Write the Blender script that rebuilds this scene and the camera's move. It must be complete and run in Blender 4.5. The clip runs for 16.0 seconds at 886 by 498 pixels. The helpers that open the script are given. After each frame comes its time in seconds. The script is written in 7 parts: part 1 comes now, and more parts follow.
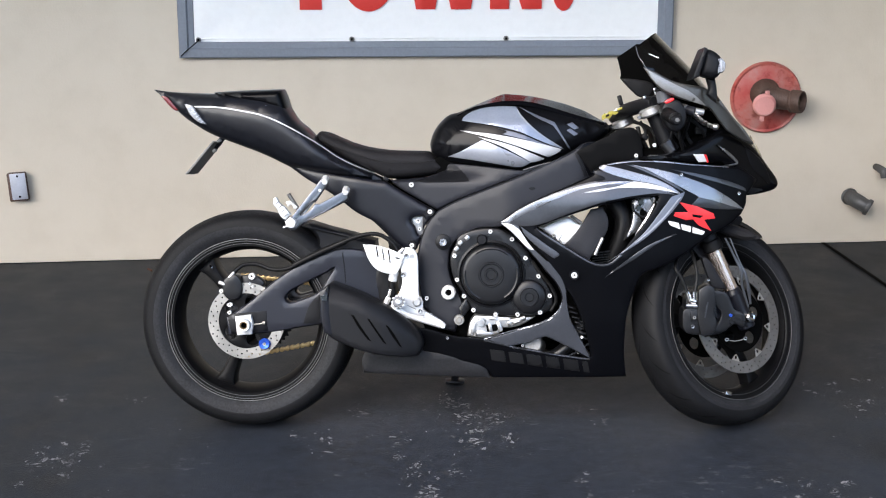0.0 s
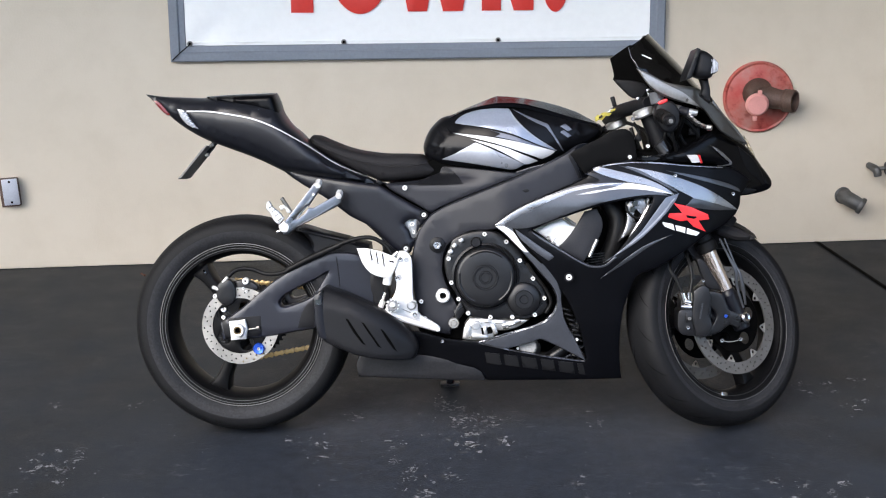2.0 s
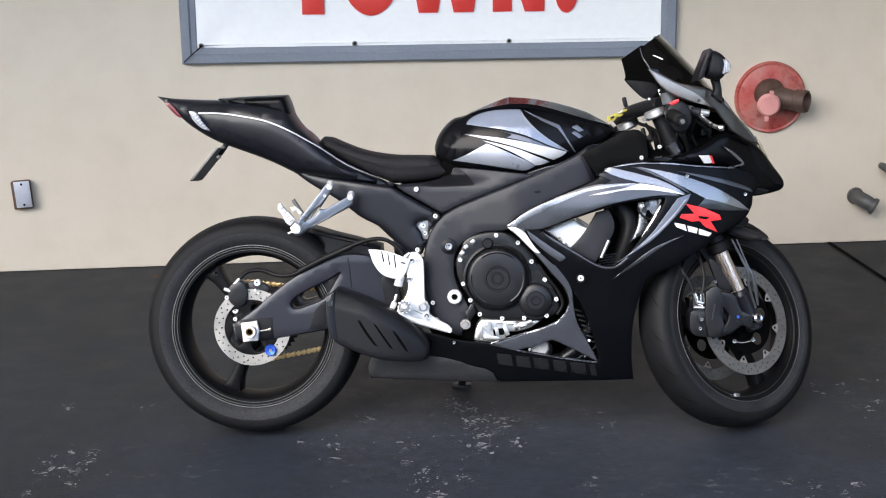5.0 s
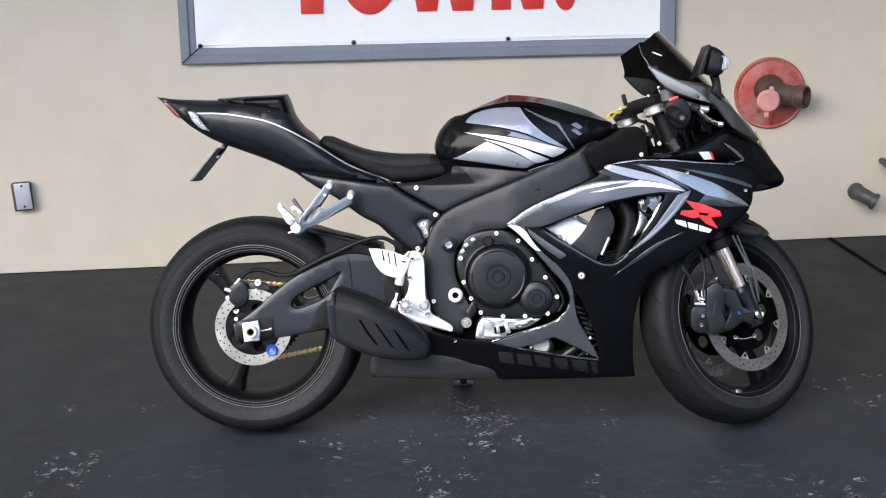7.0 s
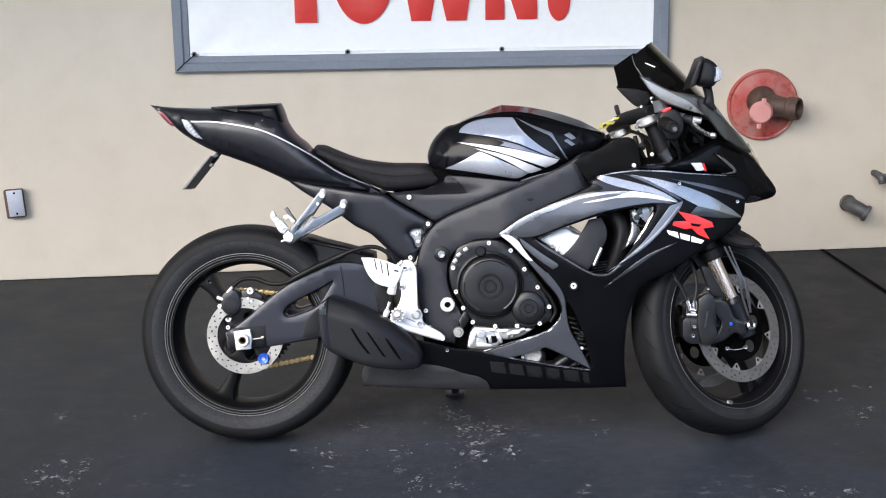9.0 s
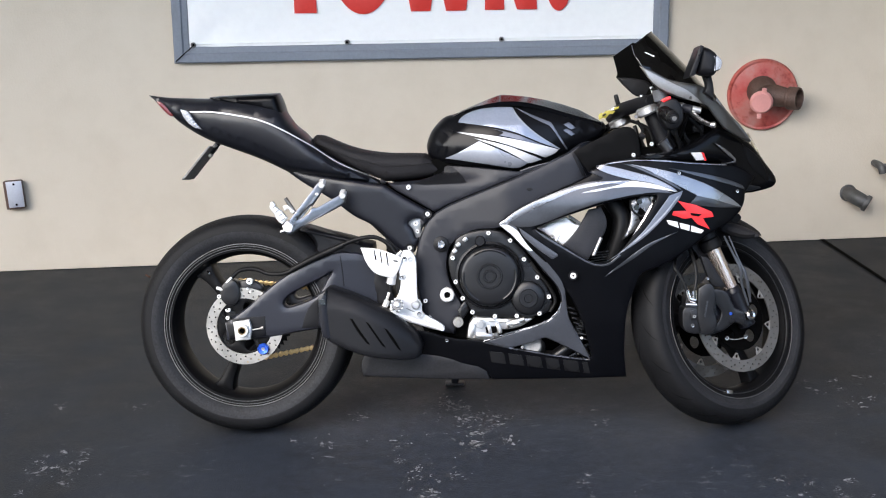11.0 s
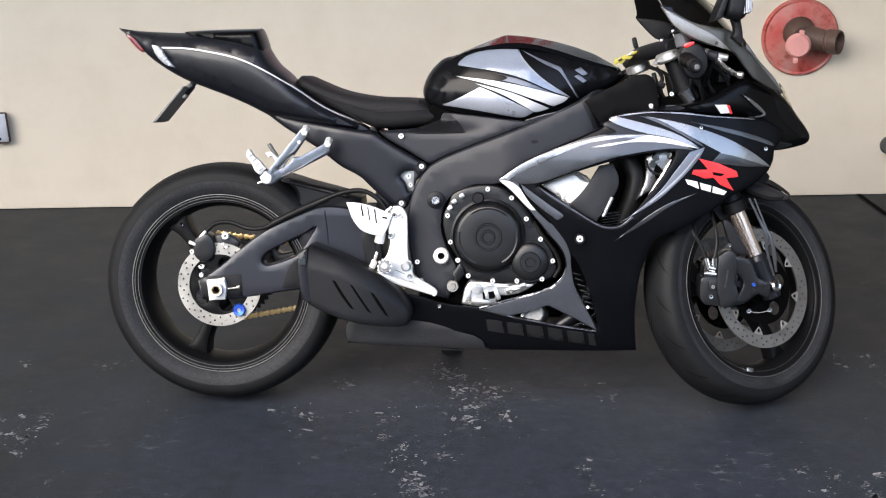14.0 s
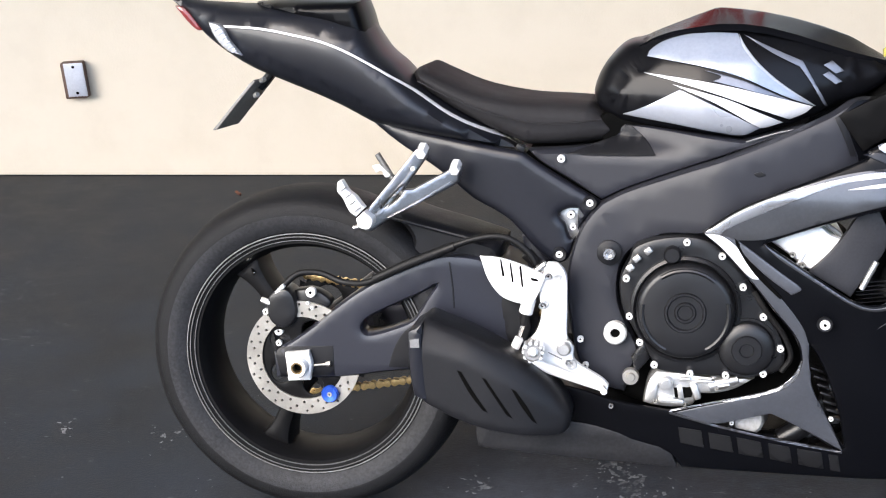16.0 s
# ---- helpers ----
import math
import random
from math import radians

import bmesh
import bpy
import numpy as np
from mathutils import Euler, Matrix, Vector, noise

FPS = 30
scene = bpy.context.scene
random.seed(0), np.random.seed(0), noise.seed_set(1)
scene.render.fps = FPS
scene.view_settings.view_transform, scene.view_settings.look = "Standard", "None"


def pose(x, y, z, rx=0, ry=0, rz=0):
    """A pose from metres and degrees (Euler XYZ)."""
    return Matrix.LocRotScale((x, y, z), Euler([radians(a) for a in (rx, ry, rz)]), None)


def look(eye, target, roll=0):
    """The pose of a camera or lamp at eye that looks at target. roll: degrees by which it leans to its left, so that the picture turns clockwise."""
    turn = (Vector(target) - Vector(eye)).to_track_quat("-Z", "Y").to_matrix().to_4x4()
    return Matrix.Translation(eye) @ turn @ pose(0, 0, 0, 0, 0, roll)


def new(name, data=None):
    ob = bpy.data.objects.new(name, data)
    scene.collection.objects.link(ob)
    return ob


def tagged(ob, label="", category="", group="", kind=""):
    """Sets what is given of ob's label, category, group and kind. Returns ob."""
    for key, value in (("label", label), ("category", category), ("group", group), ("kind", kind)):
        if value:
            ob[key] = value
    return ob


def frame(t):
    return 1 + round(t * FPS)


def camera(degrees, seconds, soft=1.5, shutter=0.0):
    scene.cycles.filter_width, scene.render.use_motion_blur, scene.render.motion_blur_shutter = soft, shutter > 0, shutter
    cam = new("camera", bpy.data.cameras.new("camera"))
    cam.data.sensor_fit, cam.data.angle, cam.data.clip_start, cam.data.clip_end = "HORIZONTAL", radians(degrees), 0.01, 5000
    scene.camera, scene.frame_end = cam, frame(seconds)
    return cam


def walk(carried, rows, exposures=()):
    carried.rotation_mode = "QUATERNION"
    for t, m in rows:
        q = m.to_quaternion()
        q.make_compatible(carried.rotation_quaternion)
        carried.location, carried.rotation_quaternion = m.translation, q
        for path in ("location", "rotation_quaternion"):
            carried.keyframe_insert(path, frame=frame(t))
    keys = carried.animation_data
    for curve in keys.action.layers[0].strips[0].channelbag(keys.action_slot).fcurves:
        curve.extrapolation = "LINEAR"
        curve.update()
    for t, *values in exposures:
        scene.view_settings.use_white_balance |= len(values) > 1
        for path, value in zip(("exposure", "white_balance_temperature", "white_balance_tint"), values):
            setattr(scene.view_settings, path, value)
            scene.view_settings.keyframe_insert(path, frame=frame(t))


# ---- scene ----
cam = camera(36.0, 16.0, soft=1.15)
PATH = [
    (0, (0.396, -5.763, 1.49), (0.481, -3.826, 0.995), -0.8),
    (0.5, (0.395, -5.754, 1.494), (0.477, -3.816, 1.005), -1.0),
    (1, (0.396, -5.756, 1.492), (0.49, -3.819, 1.004), -1.0),
    (1.5, (0.396, -5.755, 1.491), (0.487, -3.816, 1.008), -1.1),
    (2, (0.394, -5.752, 1.494), (0.489, -3.816, 1.0), -1.2),
    (2.5, (0.396, -5.756, 1.49), (0.484, -3.819, 0.998), -1.5),
    (3, (0.393, -5.755, 1.489), (0.479, -3.82, 0.991), -1.6),
    (3.5, (0.397, -5.753, 1.494), (0.482, -3.817, 0.999), -1.6),
    (4, (0.395, -5.752, 1.494), (0.477, -3.814, 1.006), -1.5),
    (6.5, (0.392, -5.749, 1.489), (0.464, -3.814, 0.992), -1.6),
    (7, (0.395, -5.749, 1.491), (0.472, -3.812, 0.998), -1.9),
    (7.5, (0.396, -5.756, 1.486), (0.471, -3.819, 0.991), -1.8),
    (8, (0.401, -5.753, 1.489), (0.479, -3.816, 0.997), -1.8),
    (8.5, (0.398, -5.755, 1.491), (0.476, -3.815, 1.011), -1.5),
    (9, (0.396, -5.752, 1.492), (0.484, -3.812, 1.012), -1.5),
    (11.5, (0.403, -5.748, 1.487), (0.489, -3.812, 0.991), -1.6),
    (12, (0.41, -5.741, 1.49), (0.488, -3.807, 0.988), -1.3),
    (12.5, (0.425, -5.737, 1.486), (0.5, -3.806, 0.971), -1.9),
    (13, (0.47, -5.705, 1.477), (0.51, -3.772, 0.967), -1.1),
    (13.5, (0.513, -5.607, 1.462), (0.529, -3.682, 0.918), -1.0),
    (14, (0.515, -5.39, 1.463), (0.551, -3.479, 0.873), -0.7),
    (14.5, (0.53, -5.164, 1.471), (0.564, -3.26, 0.858), -2.0),
    (15, (0.599, -4.867, 1.462), (0.562, -2.979, 0.805), -0.5),
    (15.5, (0.608, -4.571, 1.456), (0.511, -2.701, 0.753), -1.2),
    (16, (0.511, -4.257, 1.473), (0.31, -2.414, 0.722), -2.0),
]
EXPOSURES = [(0.0, 1.66, 6730, 10), (8.0, 1.67, 6730, 10), (9.0, 1.74, 6750, 10), (12.0, 1.64, 6730, 10), (13.0, 1.63, 6800, 10), (14.0, 1.81, 7000, 10.5), (15.0, 2.11, 7000, 11), (16.0, 2.25, 6950, 11)]
walk(cam, [(t, look(eye, target, roll)) for t, eye, target, roll in PATH], EXPOSURES)

# ---- light: an open, bright overcast sky in front of a roofed walkway ----
world = bpy.data.worlds.new("sky")
scene.world = world
world.use_nodes = True
wn = world.node_tree
sky = wn.nodes.new("ShaderNodeTexSky")
sky.sky_type, sky.sun_disc = "NISHITA", False
sky.sun_elevation, sky.sun_rotation = radians(50), radians(200)
sky.air_density, sky.dust_density = 1.0, 1.2
wn.links.new(sky.outputs[0], wn.nodes["Background"].inputs[0])
wn.nodes["Background"].inputs[1].default_value = 0.15
sun = new("sun", bpy.data.lights.new("sun", "SUN"))
sun.data.energy, sun.data.angle, sun.data.color = 1.5, radians(45), (1.0, 0.95, 0.88)
sun.matrix_world = look((-9.0, -12.0, 9.0), (0.6, -2.0, 0.5))

# ---- materials ----
def node_mat(name):
    m = bpy.data.materials.new(name)
    m.use_nodes = True
    return m, m.node_tree.nodes, m.node_tree.links, m.node_tree.nodes["Principled BSDF"]


def tex_noise(nodes, links, scale, detail=6.0, rough=0.6, coord="Object"):
    tc = nodes.new("ShaderNodeTexCoord")
    n = nodes.new("ShaderNodeTexNoise")
    n.inputs["Scale"].default_value = scale
    n.inputs["Detail"].default_value = detail
    n.inputs["Roughness"].default_value = rough
    links.new(tc.outputs[coord], n.inputs["Vector"])
    return n


def ramp(nodes, links, source, stops):
    r = nodes.new("ShaderNodeValToRGB")
    while len(r.color_ramp.elements) < len(stops):
        r.color_ramp.elements.new(0.5)
    for e, (p, c) in zip(r.color_ramp.elements, stops):
        e.position, e.color = p, (*c, 1) if isinstance(c, tuple) else (c, c, c, 1)
    links.new(source, r.inputs[0])
    return r


def surface(name, color, rough=0.5, metal=0.0, coat=0.0, vary=0.15, scale=40.0, bump=0.0, bump_scale=300.0, spec=0.5, rough_vary=0.08):
    """A plain surface with variation at two scales, worn gloss and fine relief."""
    m, nodes, links, b = node_mat(name)
    big, fine = tex_noise(nodes, links, scale * 0.15, 3), tex_noise(nodes, links, scale * 4, 5)
    mixed = nodes.new("ShaderNodeMath")
    mixed.operation = "ADD"
    links.new(big.outputs[0], mixed.inputs[0])
    links.new(fine.outputs[0], mixed.inputs[1])
    lo = tuple(c * (1 - vary) for c in color)
    hi = tuple(min(1, c * (1 + vary)) for c in color)
    half = nodes.new("ShaderNodeMath")
    half.operation = "MULTIPLY"
    half.inputs[1].default_value = 0.5
    links.new(mixed.outputs[0], half.inputs[0])
    col = ramp(nodes, links, half.outputs[0], [(0.35, lo), (0.65, hi)])
    links.new(col.outputs[0], b.inputs["Base Color"])
    rr = ramp(nodes, links, big.outputs[0], [(0.3, max(0.02, rough - rough_vary)), (0.7, min(1.0, rough + rough_vary))])
    links.new(rr.outputs[0], b.inputs["Roughness"])
    b.inputs["Metallic"].default_value = metal
    b.inputs["Specular IOR Level"].default_value = spec
    b.inputs["Coat Weight"].default_value = coat
    b.inputs["Coat Roughness"].default_value = 0.06
    if bump:
        nb = tex_noise(nodes, links, bump_scale, 4)
        bp = nodes.new("ShaderNodeBump")
        bp.inputs["Strength"].default_value = bump
        bp.inputs["Distance"].default_value = 0.002
        links.new(nb.outputs[0], bp.inputs["Height"])
        links.new(bp.outputs[0], b.inputs["Normal"])
    return m


SATIN_BLACK = surface("satin_charcoal_paint", (0.0082, 0.009, 0.0134), 0.33, 0.0, 0.08, 0.12, 30, spec=0.3, rough_vary=0.03)
MATTE_BLACK = surface("matte_black_plastic", (0.0066, 0.0069, 0.0086), 0.46, 0.0, 0.0, 0.15, 60, 0.15, 900, spec=0.22)
FRAME_BLACK = surface("black_frame_coat", (0.0138, 0.0147, 0.0202), 0.46, 0.0, 0.0, 0.05, 40, 0.04, 600, spec=0.34, rough_vary=0.02)
ENGINE_BLACK = surface("black_engine_enamel", (0.0066, 0.0068, 0.0082), 0.32, 0.0, 0.0, 0.15, 50, 0.1, 500, spec=0.38)
SILVER = surface("silver_metallic_paint", (0.27, 0.278, 0.3), 0.27, 0.8, 0.35, 0.08, 40)
PALE_SILVER = surface("pale_silver_paint", (0.62, 0.63, 0.66), 0.35, 0.15, 0.4, 0.06, 40)
GREY_METALLIC = surface("dark_grey_metallic_paint", (0.078, 0.081, 0.09), 0.3, 0.8, 0.35, 0.1, 40, rough_vary=0.03)
ALUMINIUM = surface("polished_aluminium", (0.52, 0.52, 0.53), 0.24, 1.0, 0.0, 0.08, 80, 0.05, 400)
CAST_ALUMINIUM = surface("cast_aluminium", (0.55, 0.55, 0.55), 0.4, 0.9, 0.0, 0.12, 80, 0.2, 500)
WHITE_ALLOY = surface("bright_machined_alloy", (0.78, 0.78, 0.78), 0.38, 0.35, 0.0, 0.06, 80, 0.05, 300)
CHROME = surface("chrome", (0.8, 0.79, 0.78), 0.1, 1.0, 0.0, 0.04, 60)
TITANIUM_GOLD = surface("bronze_fork_tube", (0.82, 0.7, 0.62), 0.2, 0.85, 0.0, 0.06, 60)
# darker copy of the disc steel: the front disc's dim reflection as base colour
FRONT_STEEL = surface("shaded_disc_steel", (0.18, 0.175, 0.168), 0.45, 0.7, 0.0, 0.15, 90, 0.1, 700)
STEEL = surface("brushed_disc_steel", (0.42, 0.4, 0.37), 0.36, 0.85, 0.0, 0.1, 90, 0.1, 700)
RIM_BLACK = surface("black_wheel_enamel", (0.0042, 0.0042, 0.0047), 0.45, 0.0, 0.0, 0.2, 30, spec=0.12)
FAIRING_BLACK = surface("dark_fairing_paint", (0.0019, 0.0021, 0.0031), 0.3, 0.0, 0.0, 0.2, 30, spec=0.12, rough_vary=0.03)
CHARCOAL = surface("charcoal_metallic_paint", (0.058, 0.063, 0.076), 0.32, 0.3, 0.2, 0.12, 40, spec=0.4, rough_vary=0.03)
# bluer silver for the tank: the sky's reflection put into the base colour
TANK_SILVER = surface("sky_lit_silver_paint", (0.25, 0.285, 0.36), 0.3, 0.4, 0.3, 0.1, 40)
LIGHT_SILVER = surface("pale_blue_silver_paint", (0.305, 0.325, 0.375), 0.33, 0.3, 0.3, 0.06, 40)
BLUE_GREY = surface("blue_grey_metallic_paint", (0.135, 0.149, 0.185), 0.32, 0.4, 0.4, 0.1, 40)
TAIL_BLACK = surface("blue_black_paint", (0.0072, 0.0082, 0.0122), 0.38, 0.0, 0.1, 0.12, 30, spec=0.36, rough_vary=0.02)
SWING_BLACK = surface("gloss_swingarm_coat", (0.016, 0.0172, 0.0245), 0.32, 0.0, 0.1, 0.08, 40, spec=0.45, rough_vary=0.02)
HANGER_ALLOY = surface("cast_hanger_alloy", (0.27, 0.27, 0.28), 0.3, 0.95, 0.0, 0.15, 80, 0.15, 400)
BRIGHT_CAST = surface("bright_cast_alloy", (0.85, 0.85, 0.85), 0.45, 0.2, 0.0, 0.08, 80, 0.2, 300)
GUIDE_GREY = surface("grey_guide_plastic", (0.0155, 0.0162, 0.02), 0.5, 0.0, 0.0, 0.35, 60, 0.1, 700, spec=0.25)
TANK_BLACK = surface("black_tank_paint", (0.0036, 0.0038, 0.005), 0.33, 0.0, 0.06, 0.15, 30, spec=0.16, rough_vary=0.03)
PIPE_GREY = surface("weathered_grey_pipe", (0.1, 0.1, 0.102), 0.55, 0.5, 0.0, 0.4, 60, 0.4, 200)
CUP_GREY = surface("cloudy_cup_plastic", (0.12, 0.125, 0.14), 0.3, 0.0, 0.2, 0.3, 90)
# paler than the tread: dust, and the light on the side faces as colour
SIDEWALL = surface("dusty_lit_sidewall", (0.0165, 0.0168, 0.019), 0.6, 0.0, 0.0, 0.6, 45, 0.6, 350, spec=0.22)
PLATE_BACK = surface("weathered_plate_back", (0.17, 0.16, 0.15), 0.65, 0.0, 0.0, 0.45, 90, 0.3, 200)
LEAF = surface("dry_leaf", (0.16, 0.06, 0.035), 0.7)
RUBBER = surface("tyre_rubber", (0.0052, 0.0053, 0.0062), 0.58, 0.0, 0.0, 0.45, 50, 0.6, 400, spec=0.2)
VINYL = surface("black_seat_vinyl", (0.0145, 0.0138, 0.0152), 0.6, 0.0, 0.0, 0.2, 40, 0.35, 1100, spec=0.16)
HOSE = surface("black_rubber_hose", (0.006, 0.006, 0.0065), 0.5, 0.0, 0.0, 0.2, 60, spec=0.2)
GOLD = surface("gold_chain_plate", (0.5, 0.35, 0.16), 0.35, 0.9, 0.0, 0.2, 90)
RED_GLOSS = surface("red_vinyl", (0.75, 0.03, 0.035), 0.35, 0.0, 0.2, 0.06, 40)
WHITE_VINYL = surface("white_vinyl", (0.75, 0.75, 0.76), 0.4, 0.0, 0.1, 0.05, 40)
GREY_VINYL = surface("dull_grey_vinyl", (0.0085, 0.0087, 0.0098), 0.45, 0.0, 0.0, 0.12, 60, spec=0.2)
RED_LENS = surface("red_lamp_lens", (0.16, 0.016, 0.016), 0.15, 0.0, 0.5, 0.3, 60)
CLEAR_LENS = surface("ribbed_clear_lens", (0.36, 0.37, 0.39), 0.16, 0.3, 0.5, 0.25, 120, 0.6, 260)
AMBER_LENS = surface("pale_amber_lens", (0.5, 0.42, 0.28), 0.2, 0.0, 0.4, 0.2, 90)
AMBER_LENS.node_tree.nodes["Principled BSDF"].inputs["Alpha"].default_value = 0.55
SURROUND_GREY = surface("neutral_grey_metallic_paint", (0.105, 0.103, 0.1), 0.4, 0.7, 0.2, 0.12, 40, rough_vary=0.03)
SURROUND_SILVER = surface("neutral_silver_paint", (0.3, 0.295, 0.29), 0.38, 0.7, 0.2, 0.12, 40, rough_vary=0.03)
DECK_BLACK = surface("polished_black_paint", (0.0036, 0.0038, 0.005), 0.19, 0.0, 0.0, 0.15, 30, spec=0.03)
NOSE_BLACK = surface("deep_black_nose_paint", (0.0026, 0.0027, 0.0035), 0.24, 0.0, 0.0, 0.2, 30, spec=0.2, rough_vary=0.03)
COLLECTOR_GREY = surface("stained_exhaust_steel", (0.0108, 0.0108, 0.0126), 0.5, 0.0, 0.0, 0.5, 40, 0.15, 500, spec=0.25)
SPAR_BLACK = surface("dull_spar_plastic", (0.0022, 0.0021, 0.0023), 0.5, 0.0, 0.0, 0.3, 60, 0.1, 500, spec=0.07)
BLUE_ANODISED = surface("blue_anodised", (0.03, 0.11, 0.6), 0.3, 0.5, 0.0, 0.15, 90)
YELLOW_PLASTIC = surface("yellow_tag", (0.4, 0.34, 0.05), 0.45, 0.0, 0.0, 0.35, 120)
BRASS = surface("worn_brass", (0.28, 0.2, 0.1), 0.4, 0.8, 0.0, 0.25, 80)
GALVANISED = surface("galvanised_pipe", (0.2, 0.2, 0.2), 0.5, 0.6, 0.0, 0.3, 40, 0.2, 200)
PINK_RED = surface("sunbleached_red_cap", (0.66, 0.3, 0.28), 0.5, 0.0, 0.0, 0.1, 60)
DARK_PIPE = surface("dark_rusted_iron", (0.094, 0.056, 0.044), 0.6, 0.2, 0.0, 0.5, 60, 0.4, 160)
GREY_PAINT = surface("grey_trim_paint", (0.2, 0.225, 0.27), 0.45, 0.0, 0.1, 0.1, 20, 0.1, 90)
BANNER_WHITE = surface("white_banner_vinyl", (0.95, 0.965, 0.97), 0.35, 0.0, 0.0, 0.03, 8, 0.1, 8)
BANNER_RED = surface("red_banner_print", (0.7, 0.05, 0.04), 0.4, 0.0, 0.0, 0.05, 20)
PLATE_GREY = surface("grey_cover_plate", (0.42, 0.44, 0.5), 0.4, 0.2, 0.0, 0.12, 60)
# near-black: deep shade put into gaps and inner parts, also small black fittings
VOID_BLACK = surface("deep_shade_black", (0.0016, 0.0016, 0.0016), 0.85, spec=0.04)


def wall_material():
    m, nodes, links, b = node_mat("beige_stucco")
    big, mid, fine = (tex_noise(nodes, links, s, 6) for s in (0.7, 6.0, 120.0))
    a = ramp(nodes, links, big.outputs[0], [(0.3, (0.635, 0.56, 0.455)), (0.7, (0.68, 0.605, 0.5))])
    c = ramp(nodes, links, mid.outputs[0], [(0.25, (0.9, 0.89, 0.87)), (0.55, (1.0, 1.0, 1.0))])
    mx = nodes.new("ShaderNodeMixRGB")
    mx.blend_type, mx.inputs[0].default_value = "MULTIPLY", 0.6
    links.new(a.outputs[0], mx.inputs[1])
    links.new(c.outputs[0], mx.inputs[2])
    links.new(mx.outputs[0], b.inputs["Base Color"])
    b.inputs["Roughness"].default_value = 0.75
    add = nodes.new("ShaderNodeMath")
    add.operation = "ADD"
    links.new(mid.outputs[0], add.inputs[0])
    links.new(fine.outputs[0], add.inputs[1])
    bp = nodes.new("ShaderNodeBump")
    bp.inputs["Strength"].default_value, bp.inputs["Distance"].default_value = 0.25, 0.004
    links.new(add.outputs[0], bp.inputs["Height"])
    links.new(bp.outputs[0], b.inputs["Normal"])
    return m


def floor_material():
    m, nodes, links, b = node_mat("dark_painted_floor")
    tc = nodes.new("ShaderNodeTexCoord")
    big, mid, fine = (tex_noise(nodes, links, s, 8, 0.65) for s in (0.8, 5.0, 160.0))
    blue = ramp(nodes, links, mid.outputs[0], [(0.36, (0.01, 0.0126, 0.017)), (0.64, (0.0188, 0.0236, 0.0314))])
    brown = ramp(nodes, links, mid.outputs[0], [(0.3, (0.0115, 0.0112, 0.0112)), (0.7, (0.0172, 0.0168, 0.017))])
    tone = tex_noise(nodes, links, 1.7, 5, 0.6)
    tones = ramp(nodes, links, tone.outputs[0], [(0.5, 0.0), (0.7, 0.7)])
    base = nodes.new("ShaderNodeMixRGB")
    links.new(tones.outputs[0], base.inputs[0])
    links.new(blue.outputs[0], base.inputs[1])
    links.new(brown.outputs[0], base.inputs[2])
    # scuffed, chalky mottling; its round zone also paints in the brighter mid-floor light
    gap = nodes.new("ShaderNodeVectorMath")
    gap.operation = "DISTANCE"
    gap.inputs[1].default_value = (0.7, -2.35, 0)
    links.new(tc.outputs["Object"], gap.inputs[0])
    wide = tex_noise(nodes, links, 2.2, 4)
    edge = nodes.new("ShaderNodeMath")
    edge.operation = "MULTIPLY_ADD"
    edge.inputs[1].default_value = -0.9
    links.new(wide.outputs[0], edge.inputs[0])
    links.new(gap.outputs["Value"], edge.inputs[2])
    zone = ramp(nodes, links, edge.outputs[0], [(0.1, 1.0), (0.75, 0.0)])
    mottle = ramp(nodes, links, tex_noise(nodes, links, 26.0, 7, 0.72).outputs[0], [(0.4, 0.25), (0.62, 1.0)])
    both = nodes.new("ShaderNodeMath")
    both.operation = "MULTIPLY"
    links.new(zone.outputs[0], both.inputs[0])
    links.new(mottle.outputs[0], both.inputs[1])
    haze = nodes.new("ShaderNodeMixRGB")
    haze.inputs[2].default_value = (0.025, 0.03, 0.041, 1)
    links.new(both.outputs[0], haze.inputs[0])
    links.new(base.outputs[0], haze.inputs[1])
    # loose flecks and drag marks all over, drawn out along the walkway
    mp = nodes.new("ShaderNodeMapping")
    mp.inputs["Scale"].default_value = (0.6, 1.0, 1.0)
    mp.inputs["Rotation"].default_value = (0, 0, radians(12))
    links.new(tc.outputs["Object"], mp.inputs["Vector"])
    fleck = nodes.new("ShaderNodeTexNoise")
    fleck.inputs["Scale"].default_value, fleck.inputs["Detail"].default_value, fleck.inputs["Roughness"].default_value = 46.0, 8, 0.75
    links.new(mp.outputs[0], fleck.inputs["Vector"])
    area = ramp(nodes, links, tex_noise(nodes, links, 2.6, 3).outputs[0], [(0.42, 0.0), (0.68, 0.1)])
    fa = nodes.new("ShaderNodeMath")
    fa.operation = "ADD"
    links.new(fleck.outputs[0], fa.inputs[0])
    links.new(area.outputs[0], fa.inputs[1])
    flecks = ramp(nodes, links, fa.outputs[0], [(0.648, 0.0), (0.74, 0.8)])
    mix = nodes.new("ShaderNodeMixRGB")
    mix.inputs[2].default_value = (0.17, 0.175, 0.185, 1)
    soft = nodes.new("ShaderNodeMath")
    soft.operation = "MULTIPLY"
    links.new(flecks.outputs[0], soft.inputs[0])
    links.new(big.outputs[0], soft.inputs[1])
    links.new(soft.outputs[0], mix.inputs[0])
    links.new(haze.outputs[0], mix.inputs[1])
    links.new(mix.outputs[0], b.inputs["Base Color"])
    b.inputs["Specular IOR Level"].default_value = 0.2
    rr = ramp(nodes, links, mid.outputs[0], [(0.3, 0.45), (0.7, 0.65)])
    links.new(rr.outputs[0], b.inputs["Roughness"])
    hs = nodes.new("ShaderNodeMath")
    hs.operation = "ADD"
    links.new(fine.outputs[0], hs.inputs[0])
